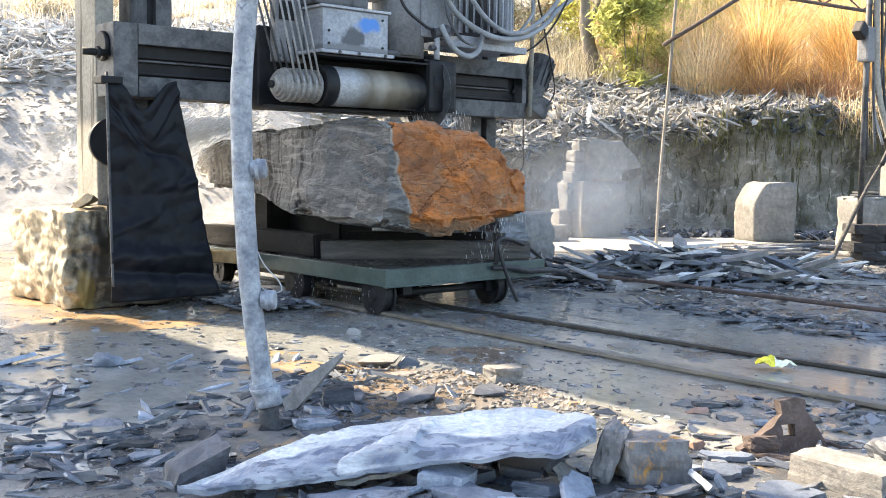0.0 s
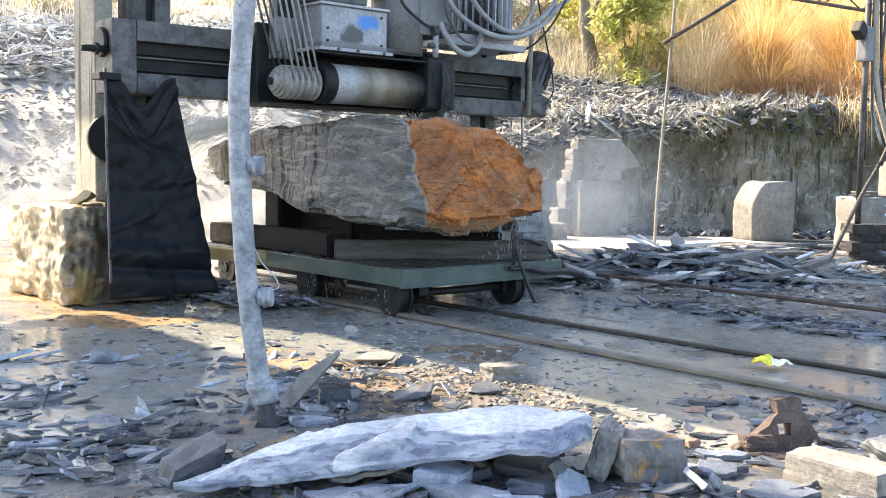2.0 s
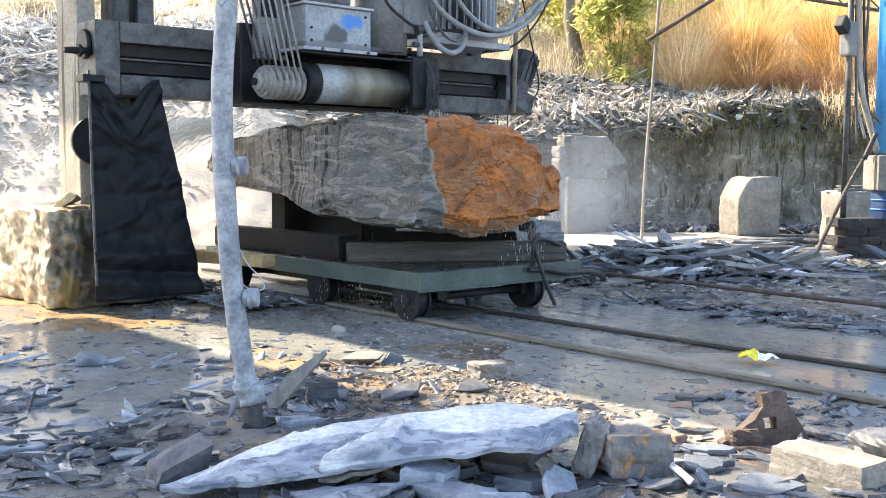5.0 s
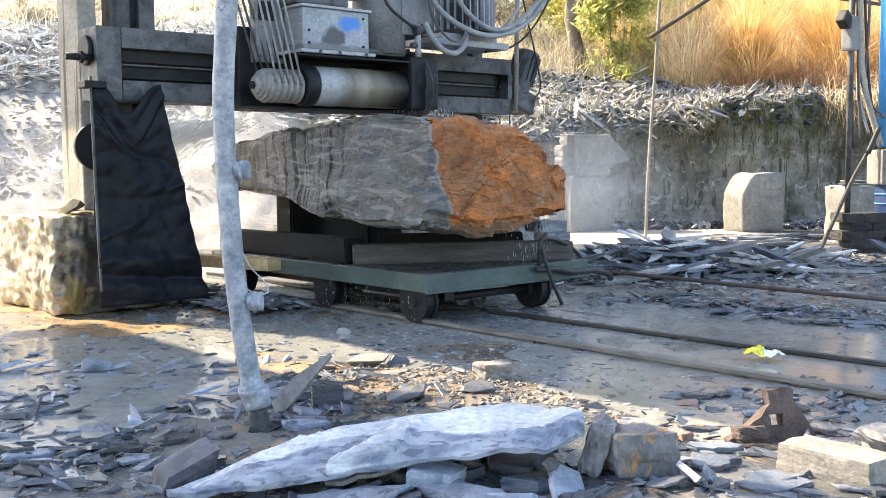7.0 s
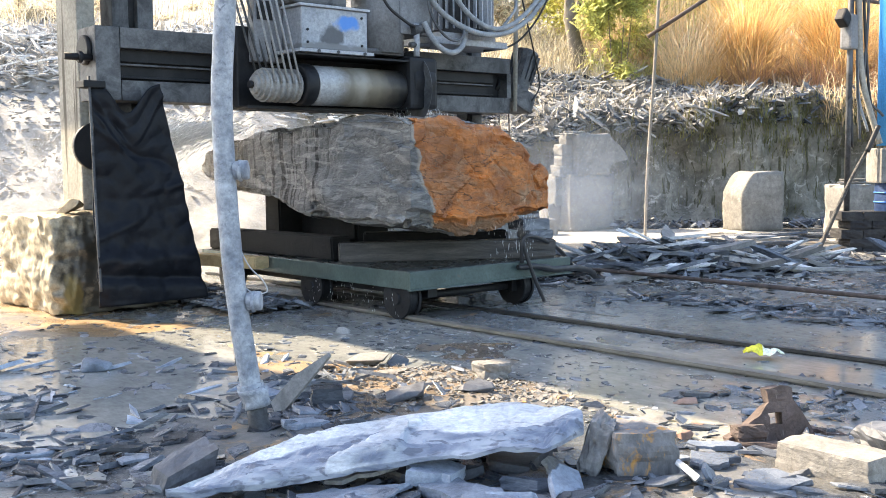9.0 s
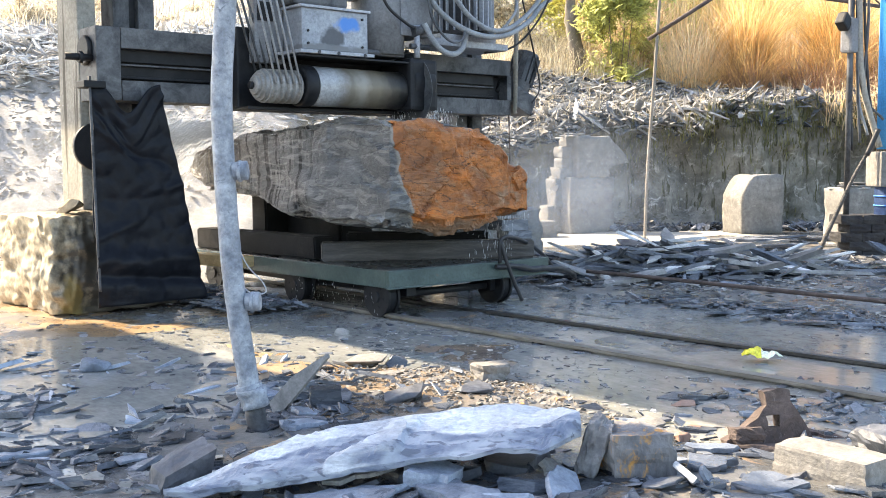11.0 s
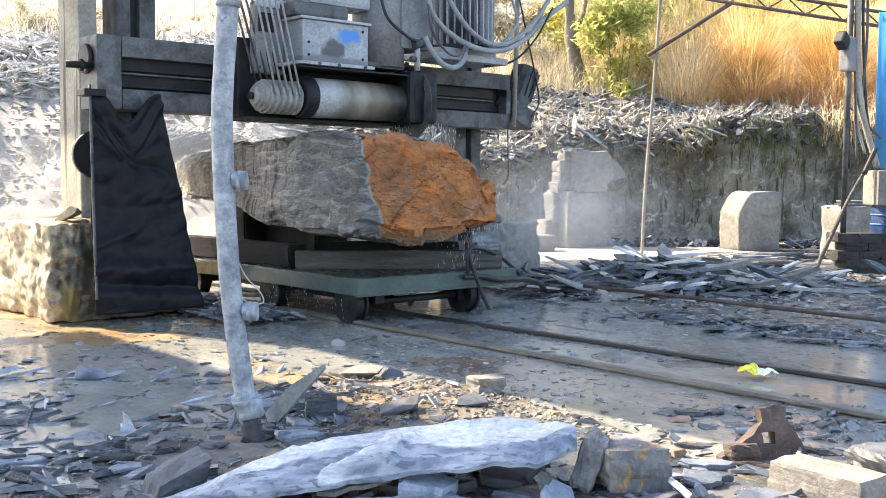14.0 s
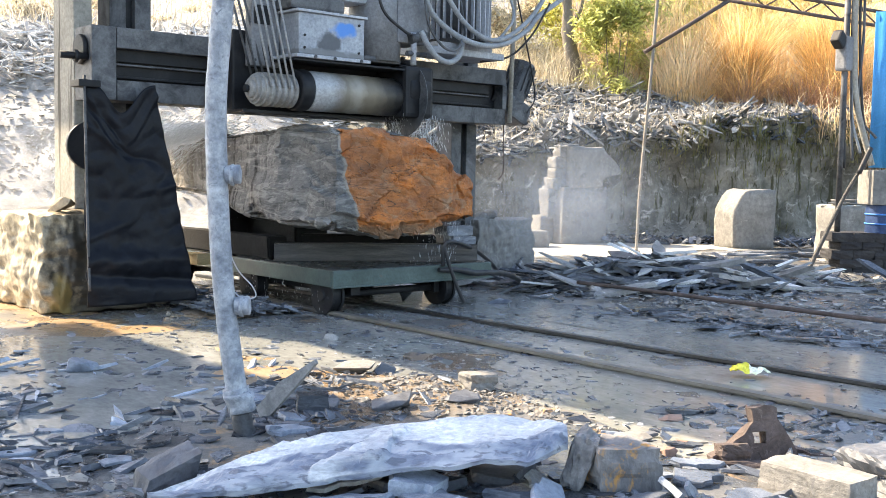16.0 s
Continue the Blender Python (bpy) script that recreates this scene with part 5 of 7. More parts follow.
hose("water_hose", [(7.70, 9.1, 3.75), (7.82, 9.15, 3.40), (8.14, 9.15, 3.17), (8.6, 9.15, 3.05), (9.1, 9.2, 3.11), (9.6, 9.3, 3.34), (9.9, 9.4, 3.55), (10.6, 9.6, 3.9)], 0.034, WHITEHOSE, "thick grey hose looped over the saw head")
hose("water_hose", [(8.0, 9.1, 3.6), (8.35, 9.12, 3.28), (8.75, 9.15, 3.13), (9.15, 9.2, 3.2), (9.7, 9.35, 3.5), (10.3, 9.6, 3.95)], 0.03, WHITEHOSE, "grey hose looped over the saw head")
hose("water_hose", [(7.72, 9.16, 3.12), (7.80, 9.12, 2.95), (7.95, 9.12, 2.83), (8.15, 9.14, 2.80), (8.35, 9.2, 2.9), (8.5, 9.3, 3.1)], 0.034, WHITEHOSE, "grey hose from the water valve")
hose("power_cable", [(8.98, 9.5, 2.9), (9.4, 9.4, 3.0), (9.7, 9.3, 3.3), (9.9, 9.2, 3.7)], 0.014, BLACK, "thin black cable by the motor", 6)
hose("power_cable", [(7.75, 9.15, 3.6), (7.78, 9.1, 3.2), (7.98, 9.05, 2.95), (8.25, 9.1, 2.98), (8.4, 9.2, 3.3), (8.42, 9.3, 3.7)], 0.016, STEEL, "thin grey cable looped at the valve", 6)
hose("power_cable", [(7.1, 9.25, 3.7), (7.2, 9.2, 3.3), (7.45, 9.15, 3.1), (7.6, 9.18, 3.06)], 0.018, BLACK, "black cable to the water valve", 6)
hose("power_cable", [(9.3, 9.4, 3.9), (9.35, 9.3, 3.5), (9.1, 9.2, 3.25), (8.9, 9.25, 3.05)], 0.02, WHITEHOSE, "grey cable in front of the motor", 6)
hose("power_cable", [(10.0, 9.9, 3.9), (10.25, 9.95, 3.3), (10.45, 10.0, 2.85), (10.5, 10.0, 2.55), (10.35, 10.0, 2.35)], 0.012, BLACK, "thin black cable hanging beside the beam", 6)


def end_motor():
    h = empty("feed_motor", Matrix.Translation((10.3, 10.2, 2.65)) @ Matrix.Rotation(radians(24), 4, "Y"))
    part("motor_body", rod((0, 0, -0.16), (0, 0, 0.42), 0.17, seg=28, bevel=0.02), STEEL, h)
    for k in range(14):
        a = 2 * math.pi * k / 14
        r = part("rib", box((-0.02, -0.006, -0.2), (0.02, 0.006, 0.2)), STEEL, h)
        r.matrix_basis = Matrix.Translation((0.18 * math.cos(a), 0.18 * math.sin(a), 0.18)) @ Matrix.Rotation(a, 4, "Z")
    part("gear_case", box((-0.22, -0.2, -0.42), (0.24, 0.2, -0.14), 0.04), STEEL, h)
    part("coupling", rod((-0.4, 0, -0.26), (-0.2, 0, -0.26), 0.09), DARKSTEEL, h)
    tagged(h, "dusty grey feed motor at the beam's end", "motor")
    tagged(part("guide_post", rod((9.99, 9.97, 2.2), (10.05, 9.97, 4.6), 0.032, seg=12), CREAM), "thin cream post beside the beam", "post")
    tagged(part("hanging_chain", tube([(10.1, 10.2, 2.3), (10.11, 10.2, 1.9), (10.12, 10.2, 1.55), (10.02, 10.2, 1.42)], 0.010, 6), RUST), "thin wire hanging below the beam", "wire")


end_motor()


# ---- white stand pipe ----
def build_pipe():
    p = empty("stand_pipe", Matrix.Translation(spot(-1.03, 5.74, 0)))
    o = spot(-1.03, 5.74, 0)

    def s(a, z):
        return spot(a, 5.74, z) - o

    part("pipe", tube([s(-1.165, 2.44), s(-1.18, 2.243), s(-1.203, 1.804), s(-1.182, 1.177), s(-1.14, 0.675), s(-1.079, 0.236)], 0.059, 28, 10, wobble=0.05), PIPE, p, "dusty dented white plastic pipe")
    part("upper_socket", tube([s(-1.165, 2.43), s(-1.155, 2.7), s(-1.13, 3.4)], 0.066, 28), PIPE, p, "grey upper pipe length")
    part("flange", tube([s(-1.083, 0.255), s(-1.062, 0.15)], 0.088, 24, 4, wobble=0.6), PIPE, p, "chipped pipe flange")
    part("flange", tube([s(-1.088, 0.28), s(-1.082, 0.25)], 0.075, 24, 4), PIPE, p)
    part("stub_foot", tube([s(-1.062, 0.155), s(-1.02, -0.03)], 0.062, 24, 4, wobble=0.4), STEEL, p, "dark grey pipe foot")
    for a, z in ((-1.15, 1.475), (-1.095, 0.745)):
        st = part("side_stub", rod(s(a, z), s(a + 0.085, z + 0.005), 0.05, 0.055, bevel=0.012), PIPE, p, "white capped side outlet")
        part("collar", rod(s(a + 0.03, z), s(a + 0.05, z), 0.06, bevel=0.006), PIPE, st)
    part("tie_wire", tube([s(-1.15, 1.10), s(-1.08, 0.95), s(-1.0, 0.86), s(-0.98, 0.80), s(-1.05, 0.79), s(-1.12, 0.84)], 0.004, 5), LIGHTSTEEL, p)
    tagged(p, "dusty white plastic stand pipe leaning in the yard", "pipe")


build_pipe()


# ---- stones and slates in the foreground ----
def lay(ob, side, ahead, z=0.0, turn=0.0, tx=0.0, ty=0.0):
    p = spot(side, ahead)
    ob.matrix_basis = Matrix.Translation((p.x, p.y, ground_height(p.x, p.y) + z)) @ Matrix.Rotation(radians(turn - 41), 4, "Z") @ Euler((radians(tx), radians(ty), 0)).to_matrix().to_4x4()
    return ob


def slab_material():
    """Pale slate with a mottled blue front slope; the slope's shade is put into the colour."""
    m = material("pale_blue_slate", (0.42, 0.44, 0.47), (0.76, 0.77, 0.775), 3.0, 0.6, bump=1.0, grain=26, rough_low=0.3, stretch=(0.9, 1.8, 3), wear=(0.14, 0.17, 0.23), wear_at=0.60, wear_soft=0.12)
    t = m.node_tree
    n, link = t.nodes, t.links.new
    b = n["Principled BSDF"]
    col = b.inputs["Base Color"].links[0].from_socket
    tc, mp = n.new("ShaderNodeTexCoord"), n.new("ShaderNodeMapping")
    mp.inputs["Scale"].default_value = (2.2, 5.0, 5.0)
    link(tc.outputs["Object"], mp.inputs[0])

    def noi(scale, detail):
        x = n.new("ShaderNodeTexNoise")
        x.inputs["Scale"].default_value, x.inputs["Detail"].default_value, x.inputs["Distortion"].default_value = scale, detail, 0.6
        link(mp.outputs[0], x.inputs[0])
        return x.outputs[0]

    def rng(v, lo, hi, top=1.0):
        x = n.new("ShaderNodeMapRange")
        x.inputs[1].default_value, x.inputs[2].default_value, x.inputs[4].default_value = lo, hi, top
        link(v, x.inputs[0])
        return x.outputs[0]

    def mix(f, a, c):
        x = n.new("ShaderNodeMix")
        x.data_type = "RGBA"
        link(f, x.inputs[0])
        for sock, v in ((6, a), (7, c)):
            if hasattr(v, "links"):
                link(v, x.inputs[sock])
            else:
                x.inputs[sock].default_value = (*v, 1)
        return x.outputs[2]

    at = n.new("ShaderNodeAttribute")
    at.attribute_name = "slope_shade"
    add = n.new("ShaderNodeMath")
    add.operation = "MULTIPLY_ADD"
    link(noi(1.6, 8), add.inputs[0])
    add.inputs[1].default_value = 1.3
    link(at.outputs["Fac"], add.inputs[2])
    blue = mix(rng(noi(2.4, 8), 0.38, 0.62), (0.10, 0.135, 0.21), (0.36, 0.40, 0.46))
    blue = mix(rng(noi(5.5, 6), 0.56, 0.64, 0.8), blue, (0.045, 0.06, 0.10))
    link(mix(rng(add.outputs[0], 1.02, 1.24, 0.9), col, blue), b.inputs["Base Color"])
    return m


def big_slab():
    """A thick split slab: a worn ridge falling to a ragged front edge, hollow underneath."""
    def table(x, rows):
        for (a, fa), (b, fb) in zip(rows, rows[1:]):
            if x <= b:
                return fa + (fb - fa) * min(max((x - a) / (b - a), 0), 1)
        return rows[-1][1]

    nu, nf, nb, nd = 110, 34, 12, 12
    rings = []
    slope_shade = []
    bm = bmesh.new()
    layer = bm.verts.layers.float.new("slope_shade")
    for i in range(nu + 1):
        s = -1.22 + 1.87 * i / nu
        j = 0.012 * noise.noise(Vector((s * 14, 0, 3))) + 0.02 * noise.noise(Vector((s * 5, 0, 9)))
        end = smooth(0.40, 0.66, s)
        af = table(s, ((-1.22, 4.42), (-0.8, 4.44), (-0.2, 4.50), (0.2, 4.50), (0.45, 4.52), (0.66, 4.72))) + j
        zf = table(s, ((-1.22, 0.062), (-0.8, 0.082), (-0.24, 0.158), (0.0, 0.186), (0.2, 0.214), (0.45, 0.215), (0.66, 0.245))) + 0.5 * j
        ar = table(s, ((-1.22, 4.44), (-0.85, 4.66), (-0.5, 4.85), (-0.25, 4.95), (0.3, 5.0), (0.56, 4.95), (0.66, 4.85)))
        zr = table(s, ((-1.22, 0.07), (-0.85, 0.19), (-0.5, 0.262), (-0.25, 0.268), (0.05, 0.295), (0.25, 0.318), (0.38, 0.325), (0.56, 0.285), (0.66, 0.255)))
        ab = ar + table(s, ((-1.22, 0.02), (-0.8, 0.10), (0.0, 0.28), (0.4, 0.28), (0.66, 0.04)))
        ring = []
        for k in range(nf + 1):
            v = k / nf
            a = af + (ar - af) * v
            z = zf + 0.022 + (zr - zf - 0.022) * v ** (0.52 + 0.2 * smooth(-0.3, -0.7, s))
            z += end * 0.05 * math.sin(v * 3.14)
            p = Vector((s, a, 0))
            lift = noise.noise(Vector((s * 2.4, a * 5, 1))) * 0.034 + noise.noise(Vector((s * 6, a * 14, 5))) * 0.014 + abs(noise.noise(Vector((s * 16, a * 30, 2)))) * 0.012 + noise.noise(p * 45) * 0.004
            g = (a * 5.5 - s * 1.1) + 0.7 * noise.noise(Vector((s * 2.0, a * 3, 8)))
            lift += 0.026 * (g - math.floor(g) - 0.5)
            # a split layer still lying on the sloping face
            edge = 0.04 * noise.noise(Vector((s * 9, a * 9, 2)))
            on = smooth(0.0, 0.05, (s + 0.54 + edge) / 0.40 * 0.8 - v) * smooth(0.0, 0.03, -0.20 + 0.13 * v + edge - s)
            lift += 0.030 * on
            ring.append((s, a, z + lift * smooth(0.0, 0.10, v + 0.02)))
            # painted shade: full low on the slope, none towards the ridge
            line = table(s, ((-1.22, 0.9), (-0.8, 0.72), (-0.3, 0.66), (0.0, 0.40), (0.35, 0.34), (0.66, 0.5)))
            slope_shade.append((1 - smooth(line - 0.22, line + 0.12, v)) * (1 - 0.55 * on))
        for k in range(1, nb + 1):
            v = k / nb
            a = ar + (ab - ar) * v
            ring.append((s, a, zr - 0.10 * v ** 2 * min(1, (ab - ar) * 6) + noise.noise(Vector((s * 5, a * 5, 1))) * 0.012))
        zb = ring[-1][2] - 0.03
        for k in range(nd):
            v = k / (nd - 1)
            a = ab + (af + 0.004 - ab) * v
            ring.append((s, a, zb + (zf - zb) * v + (0.03 * math.sin(v * 3.1) if s > -0.7 else 0) - 0.004 + 0.012 * noise.noise(Vector((s * 7, a * 7, 4)))))
        rings.append([bm.verts.new(q) for q in ring])
        for v, c in zip(rings[-1], slope_shade[-nf - 1:] + [0.0] * nb + [1.0] * nd):
            v[layer] = c
    m = len(rings[0])
    for a, b in zip(rings, rings[1:]):
        for k in range(m):
            bm.faces.new((a[k], b[k], b[(k + 1) % m], a[(k + 1) % m]))
    bm.faces.new(rings[0])
    bm.faces.new(rings[-1][::-1])
    bmesh.ops.recalc_face_normals(bm, faces=bm.faces[:])
    ob = part("slate_slab", bm, slab_material())
    ob.matrix_basis = Matrix.Rotation(radians(-41), 4, "Z")
    tagged(ob, "large pale blue split slate slab lying on rubble", "slate slab")


big_slab()
STONE2 = material("stained_gneiss", (0.11, 0.11, 0.115), (0.29, 0.28, 0.27), 5.0, 0.8, bump=0.8, grain=35, wear=(0.46, 0.24, 0.07), wear_at=0.53, stretch=(1, 1, 0.5))
CREAMSTONE = material("cream_sawn_stone", (0.16, 0.152, 0.138), (0.285, 0.27, 0.245), 4.5, 0.85, bump=0.7, grain=35, wear=(0.18, 0.175, 0.17), wear_at=0.57)
DARKGNEISS = material("dark_gneiss", (0.10, 0.10, 0.105), (0.28, 0.275, 0.27), 6.0, 0.75, bump=0.8, grain=35, wear=(0.36, 0.25, 0.15), wear_at=0.64)
DARKSTONE = material("dark_blue_slate", (0.05, 0.055, 0.065), (0.16, 0.17, 0.19), 4.0, 0.55, bump=0.7, grain=30)
REDSTONE = material("red_brown_stone", (0.20, 0.12, 0.09), (0.36, 0.24, 0.18), 5.0, 0.8, bump=0.6, grain=35)


def loose(size, seed, mat, label, side, ahead, turn=0, tx=0, ty=0, z=-0.015, square=0.45, rough=0.17, name="loose_stone", cuts=5, tilt=0.0):
    ob = part(name, shard(size, seed) if square < 0.56 else stone(size, seed, cuts, rough, square, tilt), mat)
    return tagged(lay(ob, side, ahead, z, turn, tx, ty), label, "stone")


loose((0.32, 0.28, 0.21), 1, STONE2, "grey gneiss cube with orange rust stains", 0.92, 4.83, 12, square=0.66, rough=0.11, cuts=8)
loose((0.24, 0.2, 0.07), 33, CREAMSTONE, "small pale stone on the stained cube", 0.98, 4.94, 20, z=0.165)
loose((0.11, 0.22, 0.25), 2, DARKGNEISS, "upright grey gneiss piece beside the cube", 0.695, 4.84, -14, 0, 14, square=0.7, cuts=8, tilt=0.12)
loose((0.25, 0.48, 0.15), 3, CREAMSTONE, "cream sawn stone block with chipped corners", 1.86, 4.82, 38, square=0.94, rough=0.035, cuts=8)
loose((0.42, 0.35, 0.17), 4, DARKSTONE, "dark blue-grey slate block", 2.35, 5.08, 20, square=0.85, cuts=8)
loose((0.27, 0.15, 0.16), 5, DARKSTONE, "dark wedge of slate beside the slab", -1.21, 4.76, 34, 12, -20, square=0.86, rough=0.10, tilt=0.30)
loose((0.19, 0.17, 0.14), 6, SLATE, "grey block of slate by the pipe", -0.72, 6.28, 10, square=0.9, rough=0.05)
loose((0.22, 0.18, 0.15), 7, BLUESLATE, "bluish lump of slate in the puddle", -2.56, 7.55, 0)
loose((0.14, 0.10, 0.13), 8, PALE, "pale wet lump beside the rails", -0.90, 9.15, 0)
loose((0.36, 0.22, 0.10), 9, CREAMSTONE, "pale flat stone on the rubble", -0.56, 7.62, 12, 0, -8)
loose((0.20, 0.17, 0.12), 10, SLATE, "grey stone on the rubble", -0.33, 7.66, 30)
loose((0.32, 0.18, 0.035), 11, CREAMSTONE, "pale thin stone on the rubble", -0.32, 7.35, 5)
loose((0.22, 0.18, 0.12), 12, CREAMSTONE, "pale stone on the rubble", 0.34, 7.12, 25, square=0.75)
loose((0.17, 0.14, 0.08), 13, DARKSTONE, "dark stone on the rubble", 0.31, 7.35, 10)
loose((0.28, 0.2, 0.10), 14, DARKSTONE, "dark slate piece behind the slab", -0.22, 6.28, 0, 0, -10)
loose((0.26, 0.16, 0.08), 15, DARKSTONE, "dark slate piece behind the slab", 0.2, 6.45, 12)
loose((0.15, 0.12, 0.06), 16, PALE, "small white lump of stone", -1.26, 5.35, 0)
loose((0.07, 0.06, 0.05), 17, PALE, "small white lump of stone", -1.33, 4.86, 0)
loose((0.22, 0.16, 0.05), 18, REDSTONE, "brown flat stone in the mud", 1.5, 6.35, 10)
loose((0.10, 0.09, 0.05), 19, REDSTONE, "red-brown pebble in the mud", 1.43, 5.75, 10)
loose((0.12, 0.10, 0.06), 20, REDSTONE, "red-brown pebble in the mud", 1.3, 5.5, 40)
loose((0.12, 0.10, 0.04), 21, STONE2, "orange-stained pebble in the mud", 0.76, 6.4, 40)
loose((0.16, 0.10, 0.04), 34, STONE2, "orange-stained pebble in the mud", 0.48, 6.15, 70)


def slate_piece(L, W, T, seed, mat, side, ahead, turn=0, tx=0, ty=0, z=0.0, label="broken grey slate piece"):
    rnd = random.Random(seed)
    n = rnd.choice((4, 5, 6))
    angles = [2 * math.pi * (k + rnd.uniform(-0.35, 0.35)) / n for k in range(n)]
    out = [(L / 2 * math.cos(a) * rnd.uniform(0.7, 1.15), W / 2 * math.sin(a) * rnd.uniform(0.7, 1.25)) for a in angles]
    ob = part("slate_piece", slab(out, T, seed, 0.006, max(L / 8, 0.03)), mat)
    return tagged(lay(ob, side, ahead, z, turn, tx, ty), label, "slate", "loose slate pieces")


# pieces under and before the big slab
slate_piece(0.62, 0.26, 0.03, 1, BLUESLATE, -0.42, 4.42, 8, 0, -5, 0.02, "pale slate piece under the slab")
slate_piece(0.40, 0.30, 0.05, 2, BLUESLATE, 0.02, 4.45, -10, 6, 0, 0.02, "pale slate piece under the slab")
slate_piece(0.50, 0.34, 0.06, 3, SLATE, 0.42, 4.66, 20, -4, 6, 0.0, "grey slate piece under the slab")
slate_piece(0.46, 0.30, 0.04, 4, BLUESLATE, 0.22, 4.22, 15, 8, 0, 0.03, "pale blue slate piece before the slab")
slate_piece(0.34, 0.20, 0.03, 5, BLUESLATE, 0.52, 4.52, 65, 40, 0, 0.05, "pale slate piece propped on edge")
slate_piece(0.55, 0.30, 0.05, 6, DARKSTONE, -0.1, 4.75, -5, 0, 0, 0.0, "dark slate piece under the slab")
slate_piece(0.50, 0.30, 0.05, 7, DARKSTONE, 0.35, 4.95, 12, 0, 0, 0.0, "dark slate piece under the slab")
slate_piece(0.40, 0.24, 0.03, 8, BLUESLATE, -0.78, 5.75, 5, 0, 0, 0.0, "pale flat slate by the pipe")
slate_piece(0.30, 0.2, 0.03, 9, BLUESLATE, -0.80, 6.05, 25, 0, 12, 0.0, "pale flat slate by the pipe")
tip = bmesh.new()
ends = [(-0.24, -0.05), (-0.20, 0.065), (0.02, 0.075), (0.27, 0.012), (0.26, -0.012)]
lo, hi = [tip.verts.new((x, y, 0)) for x, y in ends], [tip.verts.new((x * 0.97, y * 0.9, 0.035)) for x, y in ends]
tip.faces.new(lo[::-1])
tip.faces.new(hi)
for k in range(5):
    tip.faces.new((lo[k], lo[(k + 1) % 5], hi[(k + 1) % 5], hi[k]))
tagged(lay(part("slate_piece", tip, PALE), -0.86, 6.15, 0.15, 0, 72, -46), "pointed pale slate leaning upright by the pipe", "slate", "loose slate pieces")
slate_piece(0.30, 0.16, 0.03, 41, BLUESLATE, 1.12, 4.62, 75, 40, 20, 0.03, "pale slate piece propped on edge")
slate_piece(0.24, 0.10, 0.02, 42, BLUESLATE, 1.22, 4.68, 60, 60, 20, 0.03, "pale slate piece propped on edge")
slate_piece(0.36, 0.2, 0.03, 43, SLATE, 1.3, 4.95, 15, 4, 0, 0.01)
slate_piece(0.42, 0.24, 0.03, 44, SLATE, 1.52, 4.62, -15, 6, 0, 0.01)
slate_piece(0.5, 0.10, 0.02, 45, RUST, 2.05, 5.6, -25, 0, 8, 0.02, "thin rusty brown slate splinter")
slate_piece(0.44, 0.16, 0.02, 46, PALE, -0.42, 4.62, 8, 4, -6, 0.06, "thin pale slate wedged under the slab")
slate_piece(0.34, 0.26, 0.07, 47, BLUESLATE, -0.06, 4.60, 30, 8, 4, 0.05, "layered pale slate lump under the slab")
slate_piece(0.26, 0.16, 0.02, 48, PALE, 0.52, 4.74, 60, 30, 10, 0.04, "pale slate leaning under the slab")
rnd = random.Random(77)
for k in range(44):
    L = rnd.uniform(0.14, 0.42)
    slate_piece(L, L * rnd.uniform(0.35, 0.7), rnd.uniform(0.012, 0.03), 400 + k, rnd.choice((BLUESLATE, DARKSTONE, OFFCUT, SLATE)), rnd.uniform(-0.75, 0.75), rnd.uniform(4.0, 4.40), rnd.uniform(-40, 40), rnd.gauss(0, 12), rnd.gauss(0, 8), rnd.uniform(-0.02, 0.04), "blue-grey slate piece in the heap under the slab")
for k in range(150):
    if k < 95:
        a, d = rnd.uniform(-2.6, -0.9), rnd.uniform(4.6, 8.0)
        a *= d / 6.0
    else:
        a, d = rnd.uniform(1.0, 2.7), rnd.uniform(4.5, 6.9)
    L = rnd.uniform(0.10, 0.32)
    slate_piece(L, L * rnd.uniform(0.3, 0.7), rnd.uniform(0.012, 0.03), 100 + k, rnd.choice((SLATE, SLATE, SLATE, OFFCUT, DARKSTONE, OFFCUT, BLUESLATE)), a, d, rnd.uniform(-50, 50), rnd.gauss(0, 7), rnd.gauss(0, 7), rnd.uniform(-0.008, 0.012))


def chip_place(a0, a1, d0, d1, spread=6.0, thin=None):
    def place(r):
        d = r.uniform(d0, d1)
        p = spot(r.uniform(a0, a1) * d / spread, d)
        if noise.noise(Vector((p.x * 1.1, p.y * 1.1, 5))) < r.uniform(-0.45, 0.5) or smooth(6.2, 8.6, d) > r.random() * 1.25:
            return None
        if 3.9 < p.x < 5.6 and r.random() < 0.75:
            return None
        p.z = ground_height(p.x, p.y) + r.uniform(0.0, 0.012)
        return p if p.z > -0.004 else None
    return place


tagged(flakes("slate_chips", 3000, chip_place(-2.9, -0.6, 4.3, 8.6), lambda r: 0.02 + 0.38 * r.random() ** 3.6, SLATE, 51, 11, 0.30), "wet grey slate chips covering the mud", "slate chips", kind="stuff")
tagged(flakes("slate_chips", 4500, chip_place(-1.0, 2.9, 4.2, 7.0), lambda r: 0.02 + 0.22 * r.random() ** 3, SLATE, 52, 17, 0.42), "grey slate chips on the mud", "slate chips", kind="stuff")
tagged(flakes("slate_chips", 900, lambda r: (lambda p: p + Vector((0, 0, max(ground_height(p.x, p.y), 0.006))))(spot(r.uniform(-4.2, 1.2), r.uniform(6.8, 11))), lambda r: 0.03 + 0.14 * r.random() ** 2, SLATE, 53, 8, 0.5), "scattered slate chips in the wet mud", "slate chips", kind="stuff")
